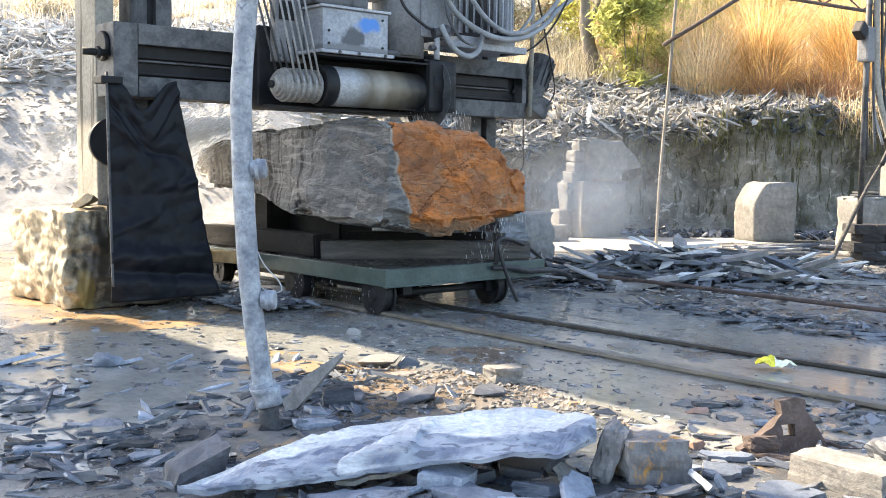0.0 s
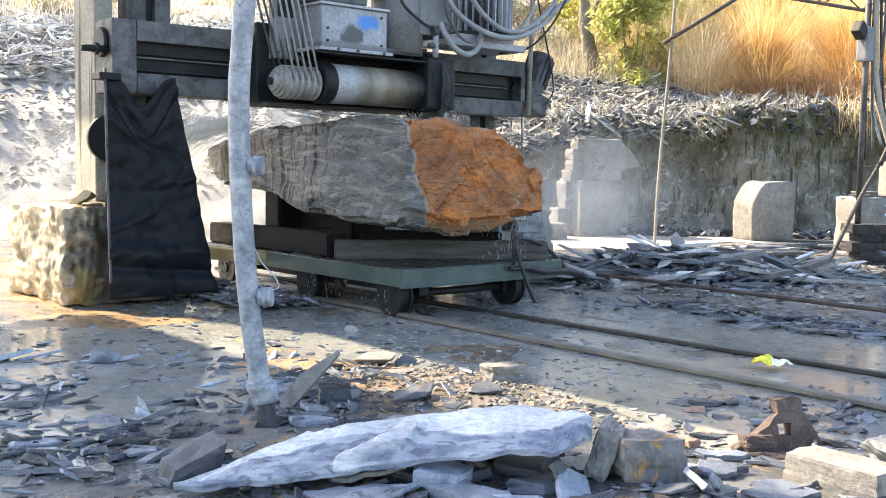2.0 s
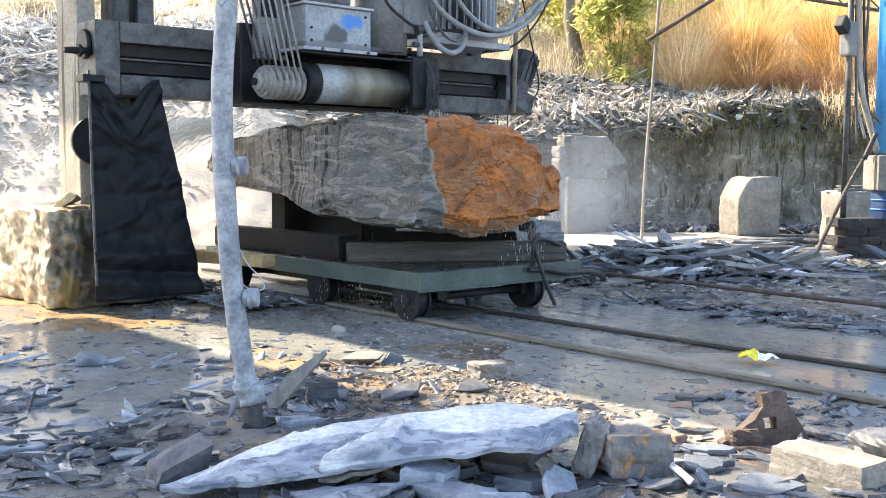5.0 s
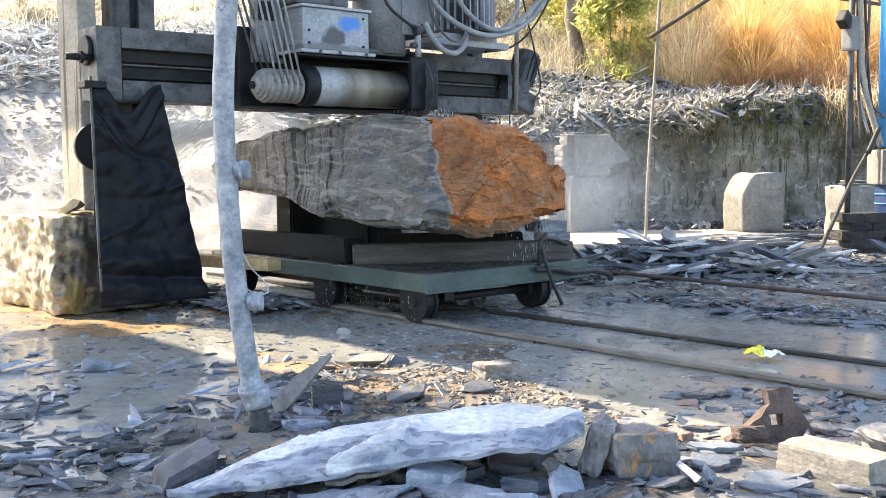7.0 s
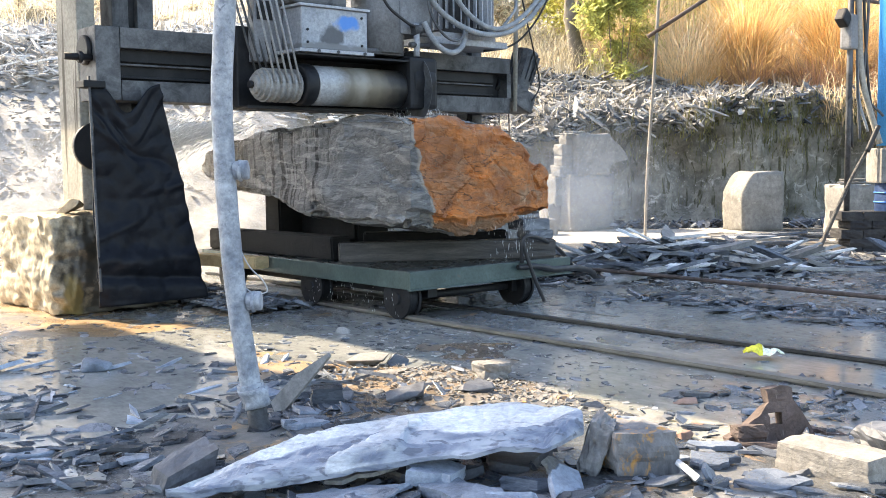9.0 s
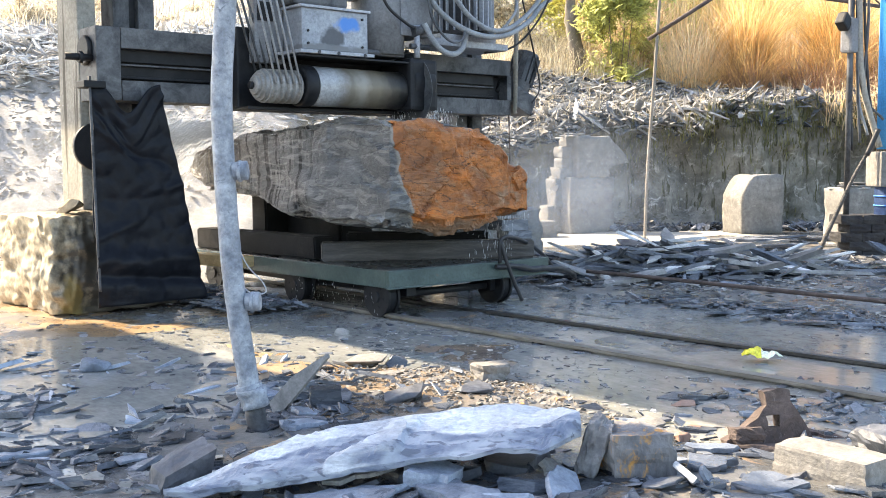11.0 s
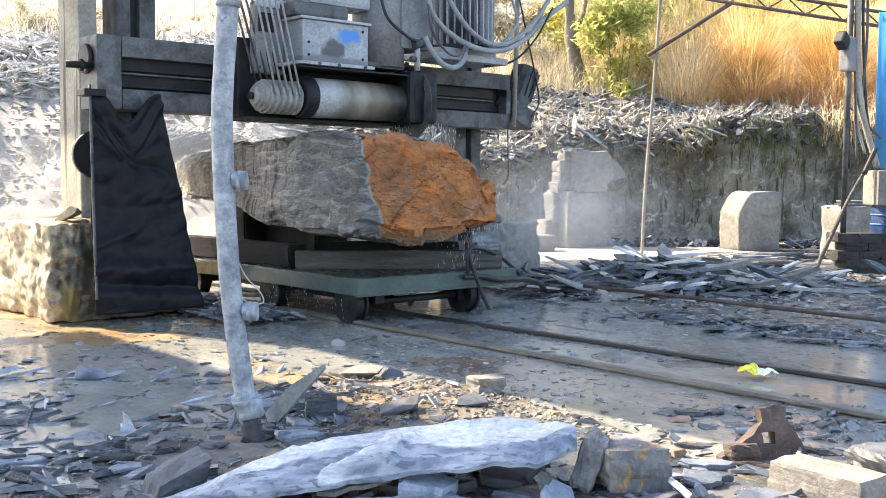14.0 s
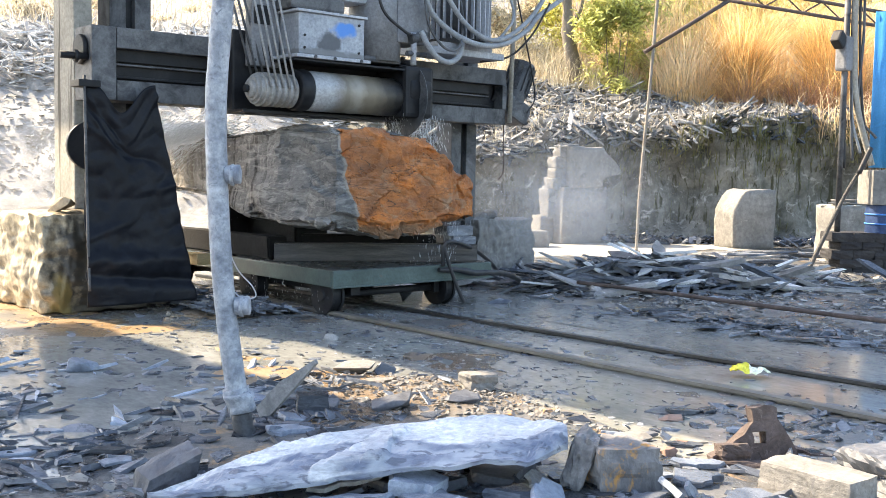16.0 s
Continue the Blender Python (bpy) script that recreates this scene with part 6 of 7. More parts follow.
tagged(flakes("slate_chips", 420, lambda r: Vector((r.gauss(9.2, 0.25), r.uniform(3.5, 7.2), 0.015 + 0.03 * r.random())), lambda r: 0.04 + 0.4 * r.random() ** 2, SLATE, 54, 8, 0.25), "grey slate splinters heaped beside the track", "slate chips", kind="stuff")


tagged(flakes("slate_slivers", 330, chip_place(-2.9, -0.5, 4.4, 8.8), lambda r: 0.15 + 0.45 * r.random() ** 1.6, OFFCUT, 62, 13, 0.16), "long dark slate slivers lying in the wet mud", "slate chips", kind="stuff")
tagged(flakes("slate_slivers", 46, lambda r: (lambda p: p + Vector((0, 0, max(ground_height(p.x, p.y), 0.004) + 0.012)))(spot(r.gauss(-2.6, 0.7), r.gauss(7.4, 0.7))), lambda r: 0.10 + 0.5 * r.random() ** 2, BLUESLATE, 63, 9, 0.15), "wet slate slivers standing out of the puddle", "slate chips", kind="stuff")
tagged(flakes("slate_slivers", 40, lambda r: (lambda p: p + Vector((0, 0, max(ground_height(p.x, p.y), 0.0) + 0.02 + 0.05 * r.random())))(spot(r.gauss(-0.85, 0.16), r.gauss(7.0, 0.22))), lambda r: r.uniform(0.12, 0.4), OFFCUT, 64, 9, 0.12), "dark slate splinters heaped behind the pipe", "slate chips", kind="stuff")


def rubble_place(r):
    x, y = r.gauss(4.55, 0.34), r.gauss(5.2, 0.75)
    return Vector((x, y, ground_height(x, y) + 0.005))


tagged(flakes("crushed_stone", 2600, rubble_place, lambda r: 0.012 + 0.06 * r.random() ** 2.5, CREAMSTONE, 55, 25, 0.9), "sunlit crushed pale stone heaped on the mud", "rubble", kind="stuff")
tagged(flakes("slate_chips", 420, lambda r: Vector((r.uniform(5.2, 6.0), r.uniform(9.0, 11.2), 0.04 + 0.05 * r.random())), lambda r: r.uniform(0.08, 0.45), SLATE, 56, 12, 0.3), "slate splinters on the ground beside the trolley", "slate chips", kind="stuff")


# ---- heap of slate offcuts ----
def heap(x, y):
    u, v = (x - 11.35) * 0.80 - (y - 8.35) * 0.60, (x - 11.35) * 0.60 + (y - 8.35) * 0.80
    return 0.29 * math.exp(-((u + 0.3) / 1.3) ** 2 - (v / 0.5) ** 2) + 0.07 * math.exp(-((u - 1.8) / 2.2) ** 2 - (v / 1.1) ** 2)


def offcut_heap():
    rnd = random.Random(8)
    kinds = []
    for k in range(14):
        L = rnd.uniform(0.6, 1.5)
        v, f = flake(rnd, L, L * rnd.uniform(0.07, 0.2), rnd.uniform(0.025, 0.07))
        me = bpy.data.meshes.new("slate_offcut")
        me.from_pydata([tuple(q) for q in v], [], f)
        me.materials.append((OFFCUT, SLATE, OFFCUT, PALE, OFFCUT, OFFCUT, BRIGHTSLATE)[k % 7])
        kinds.append(me)
    for k in range(300):
        u, v = rnd.gauss(0.1, 1.1), rnd.gauss(0, 0.4)
        x, y = 11.35 + 0.80 * u + 0.60 * v, 8.35 - 0.60 * u + 0.80 * v
        z = max(ground_height(x, y), 0.0) + heap(x, y) * rnd.uniform(0.75, 1.25) + 0.03
        ob = new("slate_offcut", rnd.choice(kinds))
        ob.matrix_basis = Matrix.Translation((x, y, z)) @ Euler((rnd.gauss(0, 0.25), rnd.gauss(0, 0.2), rnd.gauss(-0.75, 0.7))).to_matrix().to_4x4()
        tagged(ob, "long grey slate offcut on the heap", "slate", "slate offcuts on the heap")
    V, F = [], []
    for j in range(41):
        for i in range(61):
            u, v = -4 + 8.5 * i / 60, -2.2 + 4.4 * j / 40
            x, y = 11.35 + 0.80 * u + 0.60 * v, 8.35 - 0.60 * u + 0.80 * v
            V.append((x, y, ground_height(x, y) - 0.06 + heap(x, y) * 0.9 + 0.03 * noise.noise(Vector((x * 4, y * 4, 0)))))
    F = [(j * 61 + i, j * 61 + i + 1, (j + 1) * 61 + i + 1, (j + 1) * 61 + i) for j in range(40) for i in range(60)]
    tagged(mesh_object("slate_heap", V, F, OFFCUT, True), "dark core of the slate waste heap", "heap", kind="stuff")
    tagged(flakes("slate_chips", 1100, lambda r: (lambda x, y: Vector((x, y, max(ground_height(x, y), 0) + heap(x, y) + 0.02)))(r.gauss(12.2, 1.5), r.gauss(8.3, 0.75)), lambda r: 0.05 + 0.45 * r.random() ** 2.2, SLATE, 57, 14, 0.25), "slate splinters round the heap", "slate chips", kind="stuff")


offcut_heap()
# the pale colour stands for stone bits and for glints on the water
tagged(flakes("stone_flecks", 900, lambda r: Vector((r.uniform(4.9, 6.15), r.uniform(2.6, 7.4), 0.007 + 0.004 * r.random())), lambda r: 0.012 + 0.07 * r.random() ** 3, PALE, 59, 5, 0.6), "pale flecks in the shallow water, for stone bits and glints", "stone flecks", kind="stuff")
tagged(flakes("stone_flecks", 500, lambda r: Vector((r.uniform(6.4, 9.6), r.uniform(2.6, 7.4), 0.008 + 0.004 * r.random())), lambda r: 0.012 + 0.08 * r.random() ** 3.5, SLATE, 60, 5, 0.5), "grey stone flecks lying in the wet mud", "stone flecks", kind="stuff")
tagged(flakes("stone_flecks", 4500, lambda r: Vector((r.uniform(9.4, 16), r.uniform(3.5, 8.8), 0.055 + 0.02 * r.random())), lambda r: 0.02 + 0.16 * r.random() ** 3, PALE, 61, 8, 0.5), "pale slate gravel strewn over the yard", "gravel", kind="stuff")
for k, (x0, y0, L, a) in enumerate(((5.55, 9.55, 0.9, -0.55), (5.6, 9.75, 0.75, -0.4), (5.45, 9.3, 0.6, -0.9), (5.75, 9.9, 0.8, -0.2), (5.3, 10.1, 0.7, 0.3))):
    v, f = flake(random.Random(500 + k), L, 0.07, 0.03)
    ob = mesh_object("slate_stick", v, f, PALE if k % 2 else SLATE)
    ob.matrix_basis = Matrix.Translation((x0, y0, 0.07 + 0.012 * k)) @ Euler((0, 0.05, a)).to_matrix().to_4x4()
    tagged(ob, "long thin slate stick beside the trolley", "slate", "loose slate pieces")


# ---- stone blocks before the bank ----
def block(name, size, seed, side, ahead, z, label, square=0.93, rough=0.035, turn=0, mat=None):
    ob = part(name, stone(size, seed, 10, rough, square), mat or BLOCK)
    return tagged(lay(ob, side, ahead, z, turn), label, "stone block")


block("stone_block", (1.12, 0.80, 1.22), 61, 2.98, 22.1, -0.03, "large pale rough stone block", turn=28, rough=0.035, square=0.96)
b2 = block("stone_block", (0.82, 0.55, 0.86), 62, 3.06, 22.0, 1.17, "pale stone block with a jutting nose", turn=28, rough=0.03, square=0.96)
for v in b2.data.vertices:
    z = v.co.z
    nose = smooth(0.22, 0.32, z) * (1 - smooth(0.34, 0.92, z))
    v.co.x += 0.50 * nose * smooth(-0.1, 0.4, v.co.x)
for k, (w, d, h, a, e, z) in enumerate(((0.42, 0.4, 0.58, 2.34, 21.95, -0.03), (0.36, 0.4, 0.60, 2.47, 21.95, 0.52), (0.36, 0.36, 0.24, 2.55, 21.85, 1.13),
                                        (0.30, 0.34, 0.22, 2.58, 21.85, 1.36), (0.34, 0.34, 0.24, 2.60, 21.85, 1.57), (0.30, 0.3, 0.22, 2.68, 21.85, 1.80))):
    block("rough_stone", (w, d, h), 70 + k, a, e, z, "sunlit rough stone piled against the block", turn=24, rough=0.10, square=0.8)
for k, (w, z) in enumerate(((0.95, 2.01), (0.8, 2.045), (0.6, 2.08))):
    slate_piece(w, 0.5, 0.03, 200 + k, PALE, 2.84 - 0.04 * k, 21.9, 5 * k, z=z, label="thin pale slate on the block")
st = block("stone_block", (0.98, 0.72, 1.24), 63, 6.46, 21.5, -0.03, "pale stone block with a rounded top", turn=17, rough=0.035, square=0.96)
for v in st.data.vertices:
    v.co.z -= 0.50 * smooth(-0.05, -0.58, v.co.x) ** 2 * smooth(0.5, 1.25, v.co.z)
block("stone_block", (0.78, 0.6, 0.98), 64, 7.92, 20.0, -0.03, "pale stone block with slates on top", turn=18, rough=0.05)
for k in range(3):
    slate_piece(0.85 - 0.1 * k, 0.5, 0.03, 210 + k, PALE, 7.88 + 0.05 * k, 19.95, 7 * k, z=0.95 + 0.05 * k, label="thin pale slate on the block")
block("stone_block", (0.7, 0.5, 0.35), 65, 1.9, 20.6, -0.03, "low pale stone beside the large block", turn=10)
tagged(flakes("slate_chips", 700, lambda r: spot(r.uniform(2.5, 11), r.gauss(22.6, 0.35), 0.05 + 0.15 * r.random()), lambda r: r.uniform(0.1, 0.5), SLATE, 58, 25, 0.4), "dark stone waste along the foot of the bank", "rubble", kind="stuff")
for k in range(16):
    slate_piece(rnd.uniform(0.8, 1.7), rnd.uniform(0.25, 0.5), 0.05, 220 + k, rnd.choice((SLATE, PALE, SLATE)), rnd.uniform(4.6, 7.6), rnd.uniform(16.4, 19.2), rnd.gauss(0, 14), 0, rnd.gauss(0, 3), rnd.uniform(0.02, 0.12), "long slate plank lying before the blocks")


# ---- rusty casting ----
def casting():
    c = empty("iron_casting")
    bm = bmesh.new()
    prof = [(-0.25, 0.0), (0.06, 0.0), (0.23, 0.05), (0.20, 0.15), (0.15, 0.24), (0.115, 0.30), (0.115, 0.355), (0.05, 0.375), (-0.03, 0.355), (-0.01, 0.28), (-0.08, 0.22), (-0.16, 0.15), (-0.25, 0.10)]
    hole = [(0.055, 0.165), (0.05, 0.225), (-0.025, 0.225), (-0.03, 0.165)]
    for y, flip in ((-0.05, False), (0.05, True)):
        o = [bm.verts.new((x, y, z)) for x, z in prof]
        h = [bm.verts.new((x, y, z)) for x, z in hole]
        ring = [bm.edges.new((o[k], o[(k + 1) % len(o)])) for k in range(len(o))] + [bm.edges.new((h[k], h[(k + 1) % 4])) for k in range(4)]
        bmesh.ops.triangle_fill(bm, edges=ring, use_beauty=True)
        if not flip:
            keep = (o, h)
        else:
            for a, b in zip(keep, (o, h)):
                for k in range(len(a)):
                    bm.faces.new((a[k], a[(k + 1) % len(a)], b[(k + 1) % len(a)], b[k]))
    bmesh.ops.recalc_face_normals(bm, faces=bm.faces[:])
    bmesh.ops.subdivide_edges(bm, edges=bm.edges[:], cuts=3)
    for v in bm.verts:
        v.co += Vector((noise.noise(v.co * 12), 1.5 * noise.noise(v.co * 9 + Vector((5, 0, 0))), noise.noise(v.co * 12 + Vector((0, 7, 0))))) * 0.014
        v.co.y *= 1.5 - 2.2 * v.co.z
    part("plate", bm, RUST, c, "rusty cast plate with a square hole")
    part("foot", stone((0.34, 0.16, 0.10), 71, 6, 0.12, 0.6), RUST, c).matrix_basis = pose(-0.08, -0.07, -0.02)
    part("lug", stone((0.16, 0.10, 0.09), 72, 6, 0.14, 0.55), RUST, c).matrix_basis = pose(-0.15, -0.07, 0.075)
    lay(c, 1.755, 5.42, -0.06, 4, -12, 0)
    tagged(c, "rusty brown iron casting with a square hole", "casting")


casting()


def wrapper():
    w = empty("snack_wrapper")

    def sheet(name, x0, x1, mat, seed, label):
        n, m = 16, 10
        V, F = [], []
        for j in range(m + 1):
            for i in range(n + 1):
                x = x0 + (x1 - x0) * i / n
                y = (-0.08 + 0.16 * j / m) * math.sqrt(max(0.12, 1 - (x / 0.165) ** 2)) + 0.02 * noise.noise(Vector((x * 14, j * 0.5, 4)))
                z = 0.095 * math.sqrt(max(0.0, 1 - (y / 0.085) ** 2)) * (1 - (x / 0.17) ** 4) * (0.75 + 0.7 * noise.noise(Vector((x * 11, y * 11, seed)))) + 0.02 * noise.noise(Vector((x * 30, y * 30, seed))) + 0.008
                V.append((x, y, max(z, 0.002)))
        F = [(j * (n + 1) + i, j * (n + 1) + i + 1, (j + 1) * (n + 1) + i + 1, (j + 1) * (n + 1) + i) for j in range(m) for i in range(n)]
        ob = mesh_object(name, V, F, mat, False, w)
        mod = ob.modifiers.new("thick", "SOLIDIFY")
        mod.thickness = 0.002
        ob["label"] = label

    sheet("film", -0.15, -0.01, YELLOWFILM, 1, "crumpled bright yellow film")
    sheet("film", -0.009, 0.15, GREENFILM, 1, "crumpled pale green film")
    lay(w, 2.42, 7.72, 0.0, -12)
    w.matrix_basis.translation.z = 0.02
    tagged(w, "crumpled yellow and green plastic wrapper in the water", "wrapper")


wrapper()


# ---- shed frame at the far end ----
def bar(name, a, b, r, mat, parent=None, label="", seg=8):
    return part(name, rod(a, b, r, seg=seg), mat, parent, label)


DRYPOST = material("bleached_grey_wood", (0.20, 0.175, 0.145), (0.36, 0.32, 0.27), 4.0, 0.85, bump=0.4)


def truss():
    t = empty("roof_truss", Matrix())
    d = 20.0
    lo = [spot(4.4 + 6.6 * k / 18, d, 5.06 - 0.97 * k / 18) for k in range(19)]
    hi = [p + Vector((0, 0, 0.27)) for p in lo]
    bar("bottom_chord", lo[0], lo[-1], 0.035, RUST, t, "rusty bottom chord")
    bar("top_chord", hi[0], hi[-1], 0.035, RUST, t, "rusty top chord")
    for k in range(18):
        bar("lattice_bar", lo[k] if k % 2 else hi[k], hi[k + 1] if k % 2 else lo[k + 1], 0.016, RUST, t, seg=6)
    bar("brace", spot(3.96, d, 3.88), spot(5.55, d, 4.89), 0.04, RUST, t, "rusty diagonal brace")
    tagged(t, "rusty lattice roof truss with a diagonal brace", "truss")
    tagged(part("shed_post", tube([spot(3.93, d, -0.03), spot(3.96, d, 1.1), spot(4.02, d, 2.2), spot(4.1, d, 3.4), spot(4.2, d, 5.2)], 0.03, 10), DRYPOST), "thin bleached post under the truss", "post")


truss()


def switch_stand():
    d = 16.4
    for j in range(5):
        for k in range(5):
            ob = part("rough_block", stone((0.34, 0.5, 0.145), 300 + j * 7 + k, 3, 0.06, 0.92), BRICK)
            lay(ob, 6.42 + 0.345 * k + 0.14 * (j % 2), d, 0)
            ob.matrix_basis.translation.z = -0.02 + 0.14 * j
            tagged(ob, "dark sooty stone in a dry stack", "stone", "stones of the dark stack")
    g = empty("blue_drum", Matrix.Translation(spot(7.18, d, 0.68)))
    part("drum_body", rod((0, 0, 0), (0, 0, 0.45), 0.30, seg=32, bevel=0.01), material("dark_blue_drum", (0.01, 0.03, 0.10), (0.03, 0.07, 0.18), 5, 0.5), g)
    for z in (0.15, 0.3):
        part("hoop", rod((0, 0, z - 0.012), (0, 0, z + 0.012), 0.312, seg=32), BLUE, g)
    tagged(g, "dark blue steel drum on the stone stack", "drum")
    c = part("concrete_base", box((-0.32, -0.3, 0), (0.5, 0.3, 0.55), 0.03), BLOCK)
    c.matrix_basis = Matrix.Translation(spot(7.15, d, 1.13)) @ Matrix.Rotation(radians(-41), 4, "Z")
    tagged(c, "grey concrete base of the post on the drum", "base")
    s = empty("control_post", Matrix.Translation(spot(6.42, d, 1.60)))
    part("post", rod((0, 0, -0.92), (0, 0, 3.4), 0.045, seg=12), STEEL, s)
    part("switch_box", box((-0.15, -0.1, 1.62), (0.09, 0.1, 2.16), 0.04), GREYPAINT, s, "dusty grey switch box")
    part("hood", box((-0.34, -0.08, 1.98), (-0.12, 0.08, 2.20), 0.03, rot=Matrix.Rotation(radians(35), 4, "Y")), DARKSTEEL, s, "dark bent hood")
    part("grey_conduit", tube([spot(0.10, 0) + Vector((0, 0, 3.4)), spot(0.14, 0) + Vector((0, 0, 2.0)), spot(0.22, 0) + Vector((0, 0, 1.1)), spot(0.5, 0) + Vector((0, 0, 0.15))], 0.05, 12), CREAM, s, "thick pale conduit")
    for k in range(5):
        x = 0.03 + 0.055 * k
        a = spot(x, 0)
        pts = [a + Vector((0, 0, 3.4)), a * 1.1 + Vector((0, 0, 2.2)), a * (1.6 if k % 2 else 1.0) + Vector((0, 0, 1.0)), a * 2.2 + Vector((0, 0, 0.1 + 0.12 * k))]
        part("cable", tube(pts, 0.022, 8), (BLACK, STEEL, WHITEHOSE)[k % 3], s, "dusty hanging cable")
    tagged(s, "steel post with a switch box and hanging cables", "post")
    V, F = [], []
    for i in range(41):
        p = spot(6.98 + 1.4 * i / 40, d + 0.25)
        for z in (1.72, 4.2):
            q = spot(0, 0.02 * math.sin(i * 1.1))
            V.append((p.x + q.x, p.y + q.y, z))
    F = [(2 * i, 2 * i + 2, 2 * i + 3, 2 * i + 1) for i in range(40)]
    ob = mesh_object("blue_sheet", V, F, BLUESHEET, True)
    mod = ob.modifiers.new("thick", "SOLIDIFY")
    mod.thickness = 0.006
    tagged(ob, "bright blue corrugated sheet behind the cables", "sheet")
    tagged(part("leaning_bar", tube([spot(5.78, 15.9, 0.05), spot(6.3, 16.0, 1.15), spot(6.62, 16.0, 1.75)], (0.036, 0.026), 10), TIMBER), "dark weathered bar leaning on the stack", "bar")
    tagged(part("iron_lever", tube([spot(6.55, 15.98, 1.62), spot(6.72, 15.98, 2.02)], 0.04, 8), BLACK), "black iron lever end of the leaning bar", "bar")


switch_stand()


# ---- water thrown by the blade ----
def spray(name, count, place, seed, label, L=0.03, w=0.004):
    rnd = random.Random(seed)
    V, F = [], []
    for _ in range(count):
        p, way = place(rnd)
        a = way.normalized() * L * rnd.uniform(0.4, 1.6)
        s = Vector((rnd.uniform(-1, 1), rnd.uniform(-1, 1), 0.1)).normalized() * w * rnd.uniform(0.5, 1.3)
        u = a.normalized().cross(s)
        o = len(V)
        V += [p - a, p + s, p - s * 0.5 + u, p - s * 0.5 - u, p + a]
        F += [(o, o + 1, o + 2), (o, o + 2, o + 3), (o, o + 3, o + 1), (o + 4, o + 2, o + 1), (o + 4, o + 3, o + 2), (o + 4, o + 1, o + 3)]
    return tagged(mesh_object(name, V, F, SPRAY), label, "water", kind="stuff")


def jet(r):
    t = r.random() ** 0.6
    y = 10.9 + 1.6 * t
    return Vector((6.3 - 0.9 * t + r.gauss(0, 0.10 + 0.22 * t), y + r.gauss(0, 0.2), 1.98 - 0.05 * t - 0.75 * t * t * r.random() + r.gauss(0, 0.04 + 0.10 * t))), Vector((-0.5, 1, -0.25 - t))


def drip(r):
    x = r.choice((r.uniform(7.3, 8.4), r.gauss(7.9, 0.2)))
    return Vector((x, 7.42 + 0.3 * max(0, x - 7.7) + r.gauss(0, 0.04), r.uniform(0.5, 0.95))), Vector((0, 0, -1))


def deck_drip(r):
    y = r.uniform(7.4, 9.0)
    return Vector((6.13 + r.gauss(0, 0.01), y, r.uniform(0.03, 0.31))), Vector((0, 0, -1))


def curtain_drops(r):
    return Vector((r.uniform(7.5, 8.3), 9.5 + r.gauss(0, 0.12), r.uniform(1.75, 2.14))), Vector((0.1, -0.2, -1))


SPRAYS = (spray("water_jet", 9000, jet, 81, "white water spray thrown back by the blade", 0.035, 0.005),
          spray("water_drips", 240, drip, 82, "water dripping off the boulder", 0.025, 0.002),
          spray("water_drips", 70, deck_drip, 83, "water dripping off the trolley's edge", 0.014, 0.002),
          spray("water_curtain", 700, curtain_drops, 84, "white water falling round the blade", 0.03, 0.003))
RIDERS += SPRAYS[1:3]


def mist(name, count, centre, spread, seed, label, r=0.004):
    """A cloud of droplets, four-faced, thinning outwards."""
    rng = np.random.default_rng(seed)
    p = np.array(centre) + rng.normal(size=(count, 3)) * np.array(spread)
    p = p[(p[:, 2] > 0.05) & (p[:, 1] > 10.5 + 0.3 * (p[:, 0] < 5.5))]
    q = rng.normal(size=(len(p), 4, 3))
    q = q / np.linalg.norm(q, axis=2, keepdims=True) * r * rng.uniform(0.5, 1.4, size=(len(p), 1, 1))
    v = (p[:, None, :] + q).reshape(-1, 3)
    o = np.arange(len(p))[:, None, None] * 4
    f = (o + np.array(((0, 1, 2), (0, 2, 3), (0, 3, 1), (1, 3, 2)))[None]).reshape(-1, 3)
    return tagged(mesh_object(name, v.tolist(), f.tolist(), SPRAY), label, "mist", kind="stuff")


MISTS = (mist("water_mist", 26000, (5.65, 12.2, 1.70), (0.75, 0.9, 0.26), 5, "white sunlit mist behind the curtain"),
         mist("water_mist", 9000, (3.7, 13.0, 1.35), (1.1, 1.2, 0.5), 6, "thin white mist drifting beside the saw"),
         mist("water_mist", 9000, (12.5, 12.0, 1.2), (1.2, 0.9, 0.5), 7, "grey mist beyond the boulder"))


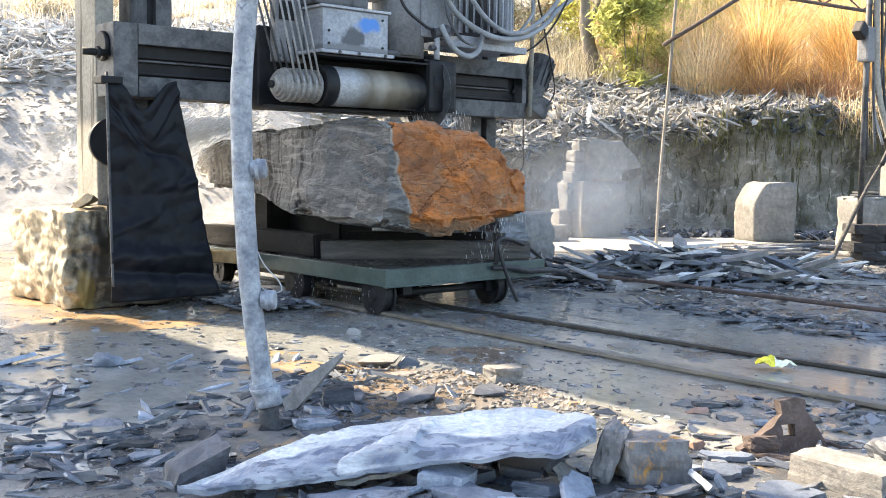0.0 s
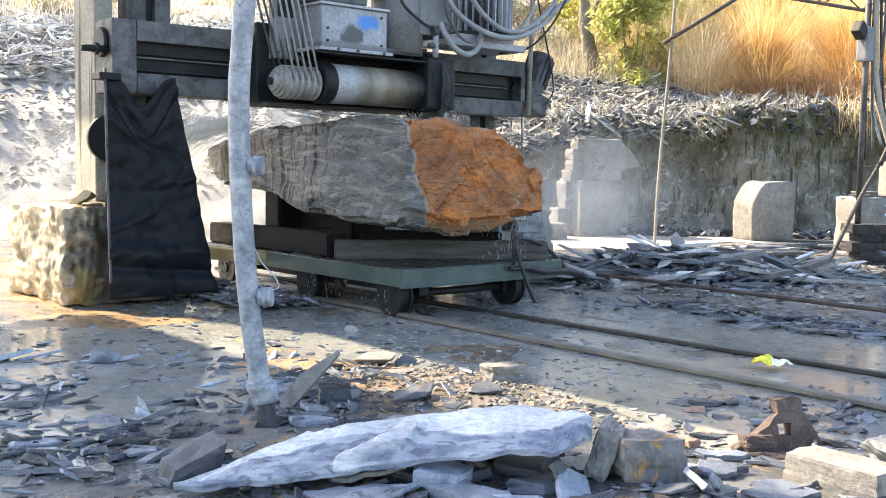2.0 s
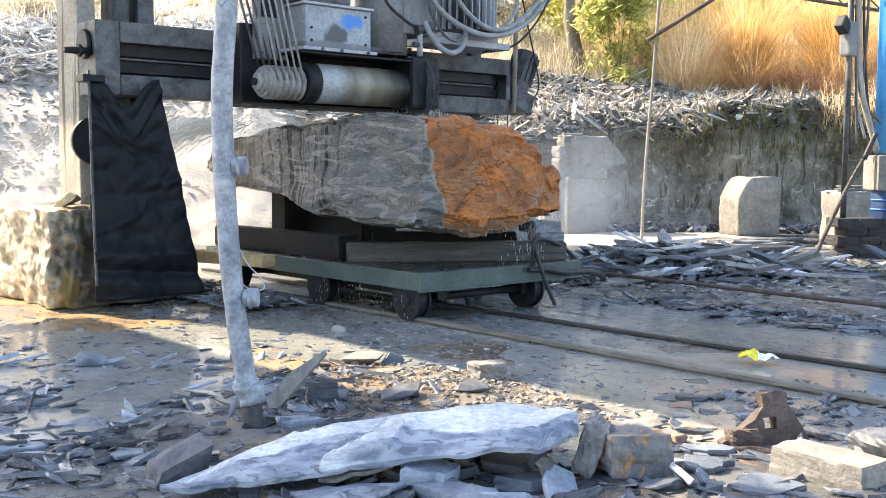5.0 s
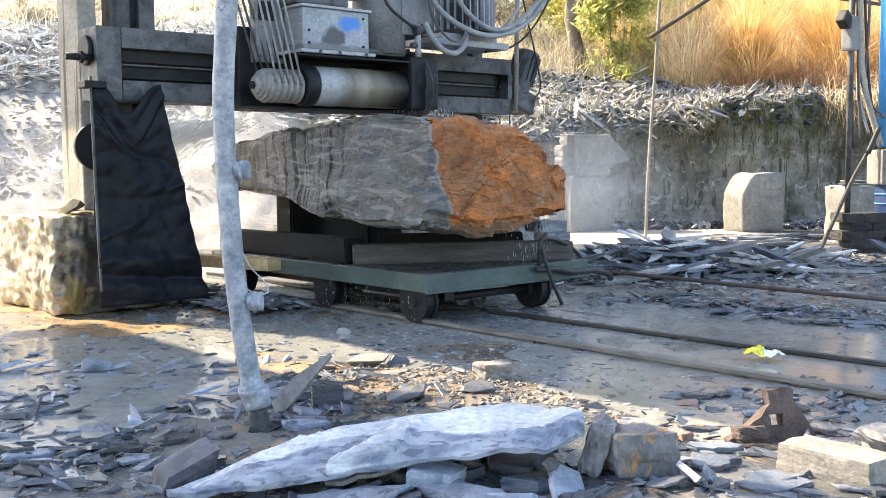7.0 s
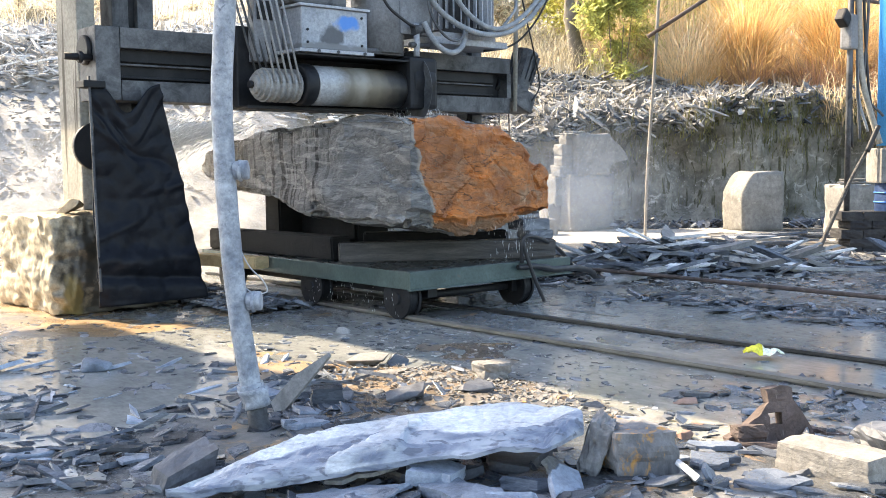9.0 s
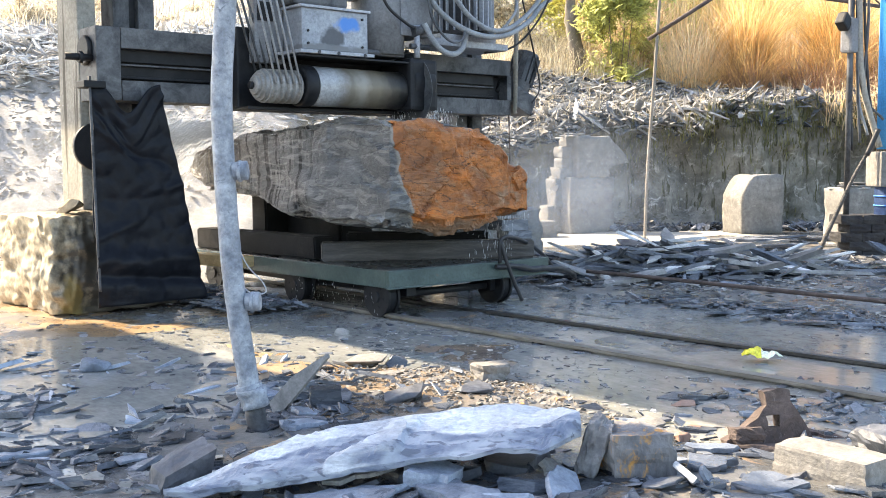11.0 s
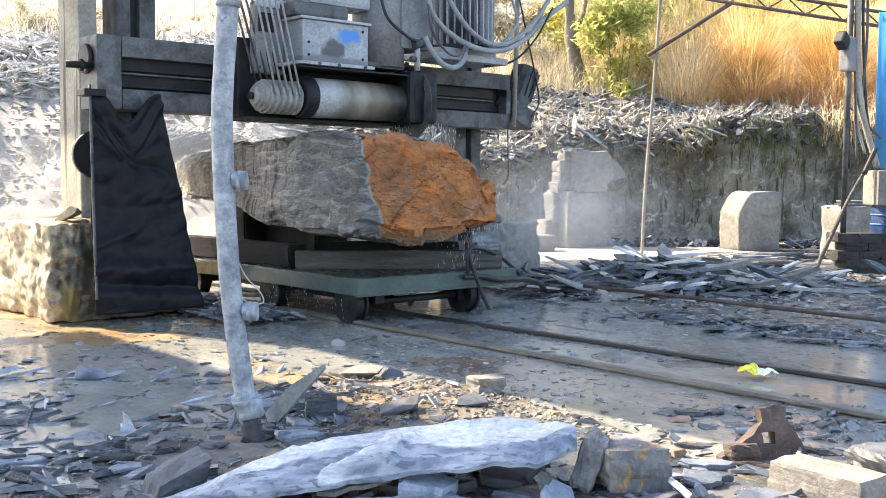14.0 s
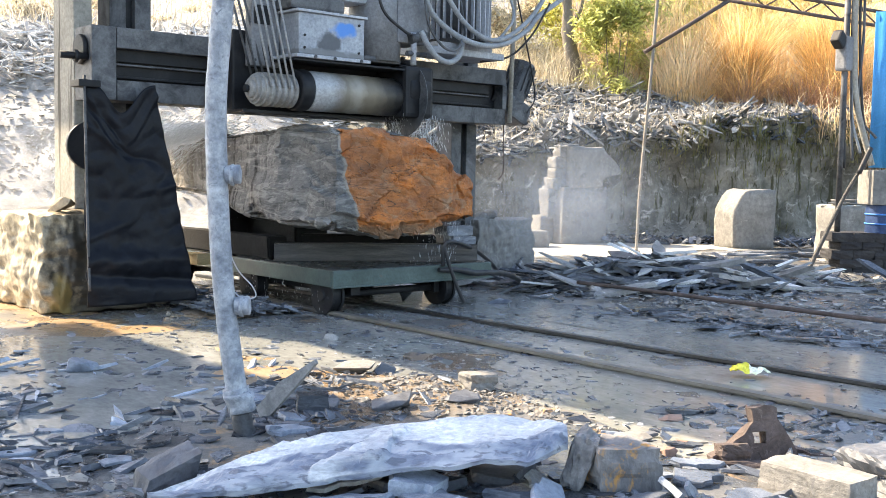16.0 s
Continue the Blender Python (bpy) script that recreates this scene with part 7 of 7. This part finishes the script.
def haze_material(name, reach, density):
    """Fine mist: a thin white scatter that fades out towards the rim of its puff."""
    m = bpy.data.materials.new(name)
    m.use_nodes = True
    t = m.node_tree
    n, link = t.nodes, t.links.new
    tc = n.new("ShaderNodeTexCoord")
    mp = n.new("ShaderNodeMapping")
    mp.inputs["Scale"].default_value = (1 / reach[0], 0.0, 1 / reach[1])
    link(tc.outputs["Object"], mp.inputs["Vector"])
    ball = n.new("ShaderNodeTexGradient")
    ball.gradient_type = "QUADRATIC_SPHERE"
    link(mp.outputs[0], ball.inputs[0])
    ns = n.new("ShaderNodeTexNoise")
    ns.inputs["Scale"].default_value, ns.inputs["Detail"].default_value, ns.inputs["Distortion"].default_value = 1.1, 5.0, 0.6
    link(tc.outputs["Object"], ns.inputs["Vector"])
    r = n.new("ShaderNodeMapRange")
    r.inputs[1].default_value, r.inputs[2].default_value, r.inputs[3].default_value, r.inputs[4].default_value = 0.3, 0.7, 0.5 * density, 1.5 * density
    link(ns.outputs[0], r.inputs[0])
    mul = n.new("ShaderNodeMath")
    mul.operation = "MULTIPLY"
    link(ball.outputs["Fac"], mul.inputs[0])
    link(r.outputs[0], mul.inputs[1])
    d, tl, tr = n.new("ShaderNodeBsdfDiffuse"), n.new("ShaderNodeBsdfTranslucent"), n.new("ShaderNodeBsdfTransparent")
    d.inputs[0].default_value = tl.inputs[0].default_value = (0.92, 0.93, 0.94, 1)
    body, out = n.new("ShaderNodeMixShader"), n.new("ShaderNodeMixShader")
    link(d.outputs[0], body.inputs[1])
    link(tl.outputs[0], body.inputs[2])
    link(mul.outputs[0], out.inputs[0])
    link(tr.outputs[0], out.inputs[1])
    link(body.outputs[0], out.inputs[2])
    link(out.outputs[0], n["Material Output"].inputs[0])
    return m


def puff(side, ahead, z, wide, deep, high, density, seed, label):
    bm = bmesh.new()
    bmesh.ops.create_uvsphere(bm, u_segments=40, v_segments=24, radius=1)
    for v in bm.verts:
        v.co *= 1 + 0.10 * noise.noise(v.co * 1.7 + Vector((seed * 5, 0, 0)))
        v.co = Vector((v.co.x * wide * 1.12, v.co.y * deep, v.co.z * high * 1.12))
    for f in bm.faces:
        f.smooth = True
    ob = part("mist_puff", bm, haze_material("fine_mist", (wide, high), density))
    ob.matrix_basis = Matrix.Translation(spot(side, ahead, z)) @ Matrix.Rotation(radians(-41), 4, "Z")
    return tagged(ob, label, "mist", kind="stuff")


PUFFS = (puff(1.4, 14.2, 1.2, 1.7, 0.4, 1.5, 0.24, 1, "thin grey mist beyond the boulder"),
         puff(2.4, 16.2, 1.0, 2.0, 0.5, 1.6, 0.17, 2, "thin pale mist before the stone blocks"),
         puff(-4.6, 13.4, 1.3, 2.2, 0.5, 1.4, 0.09, 3, "white mist drifting past the pier"),
         puff(-5.4, 15.2, 1.6, 2.8, 0.6, 1.7, 0.10, 4, "thin white mist below the scree"),
         puff(-3.1, 14.2, 1.80, 1.5, 0.4, 0.75, 0.9, 5, "dense white mist thrown back from the cut"),
         puff(-2.8, 15.4, 1.4, 1.8, 0.5, 1.2, 0.45, 6, "white mist settling behind the trolley"))
SWAY = (SPRAYS[0], SPRAYS[3], *MISTS, *PUFFS)

motions()
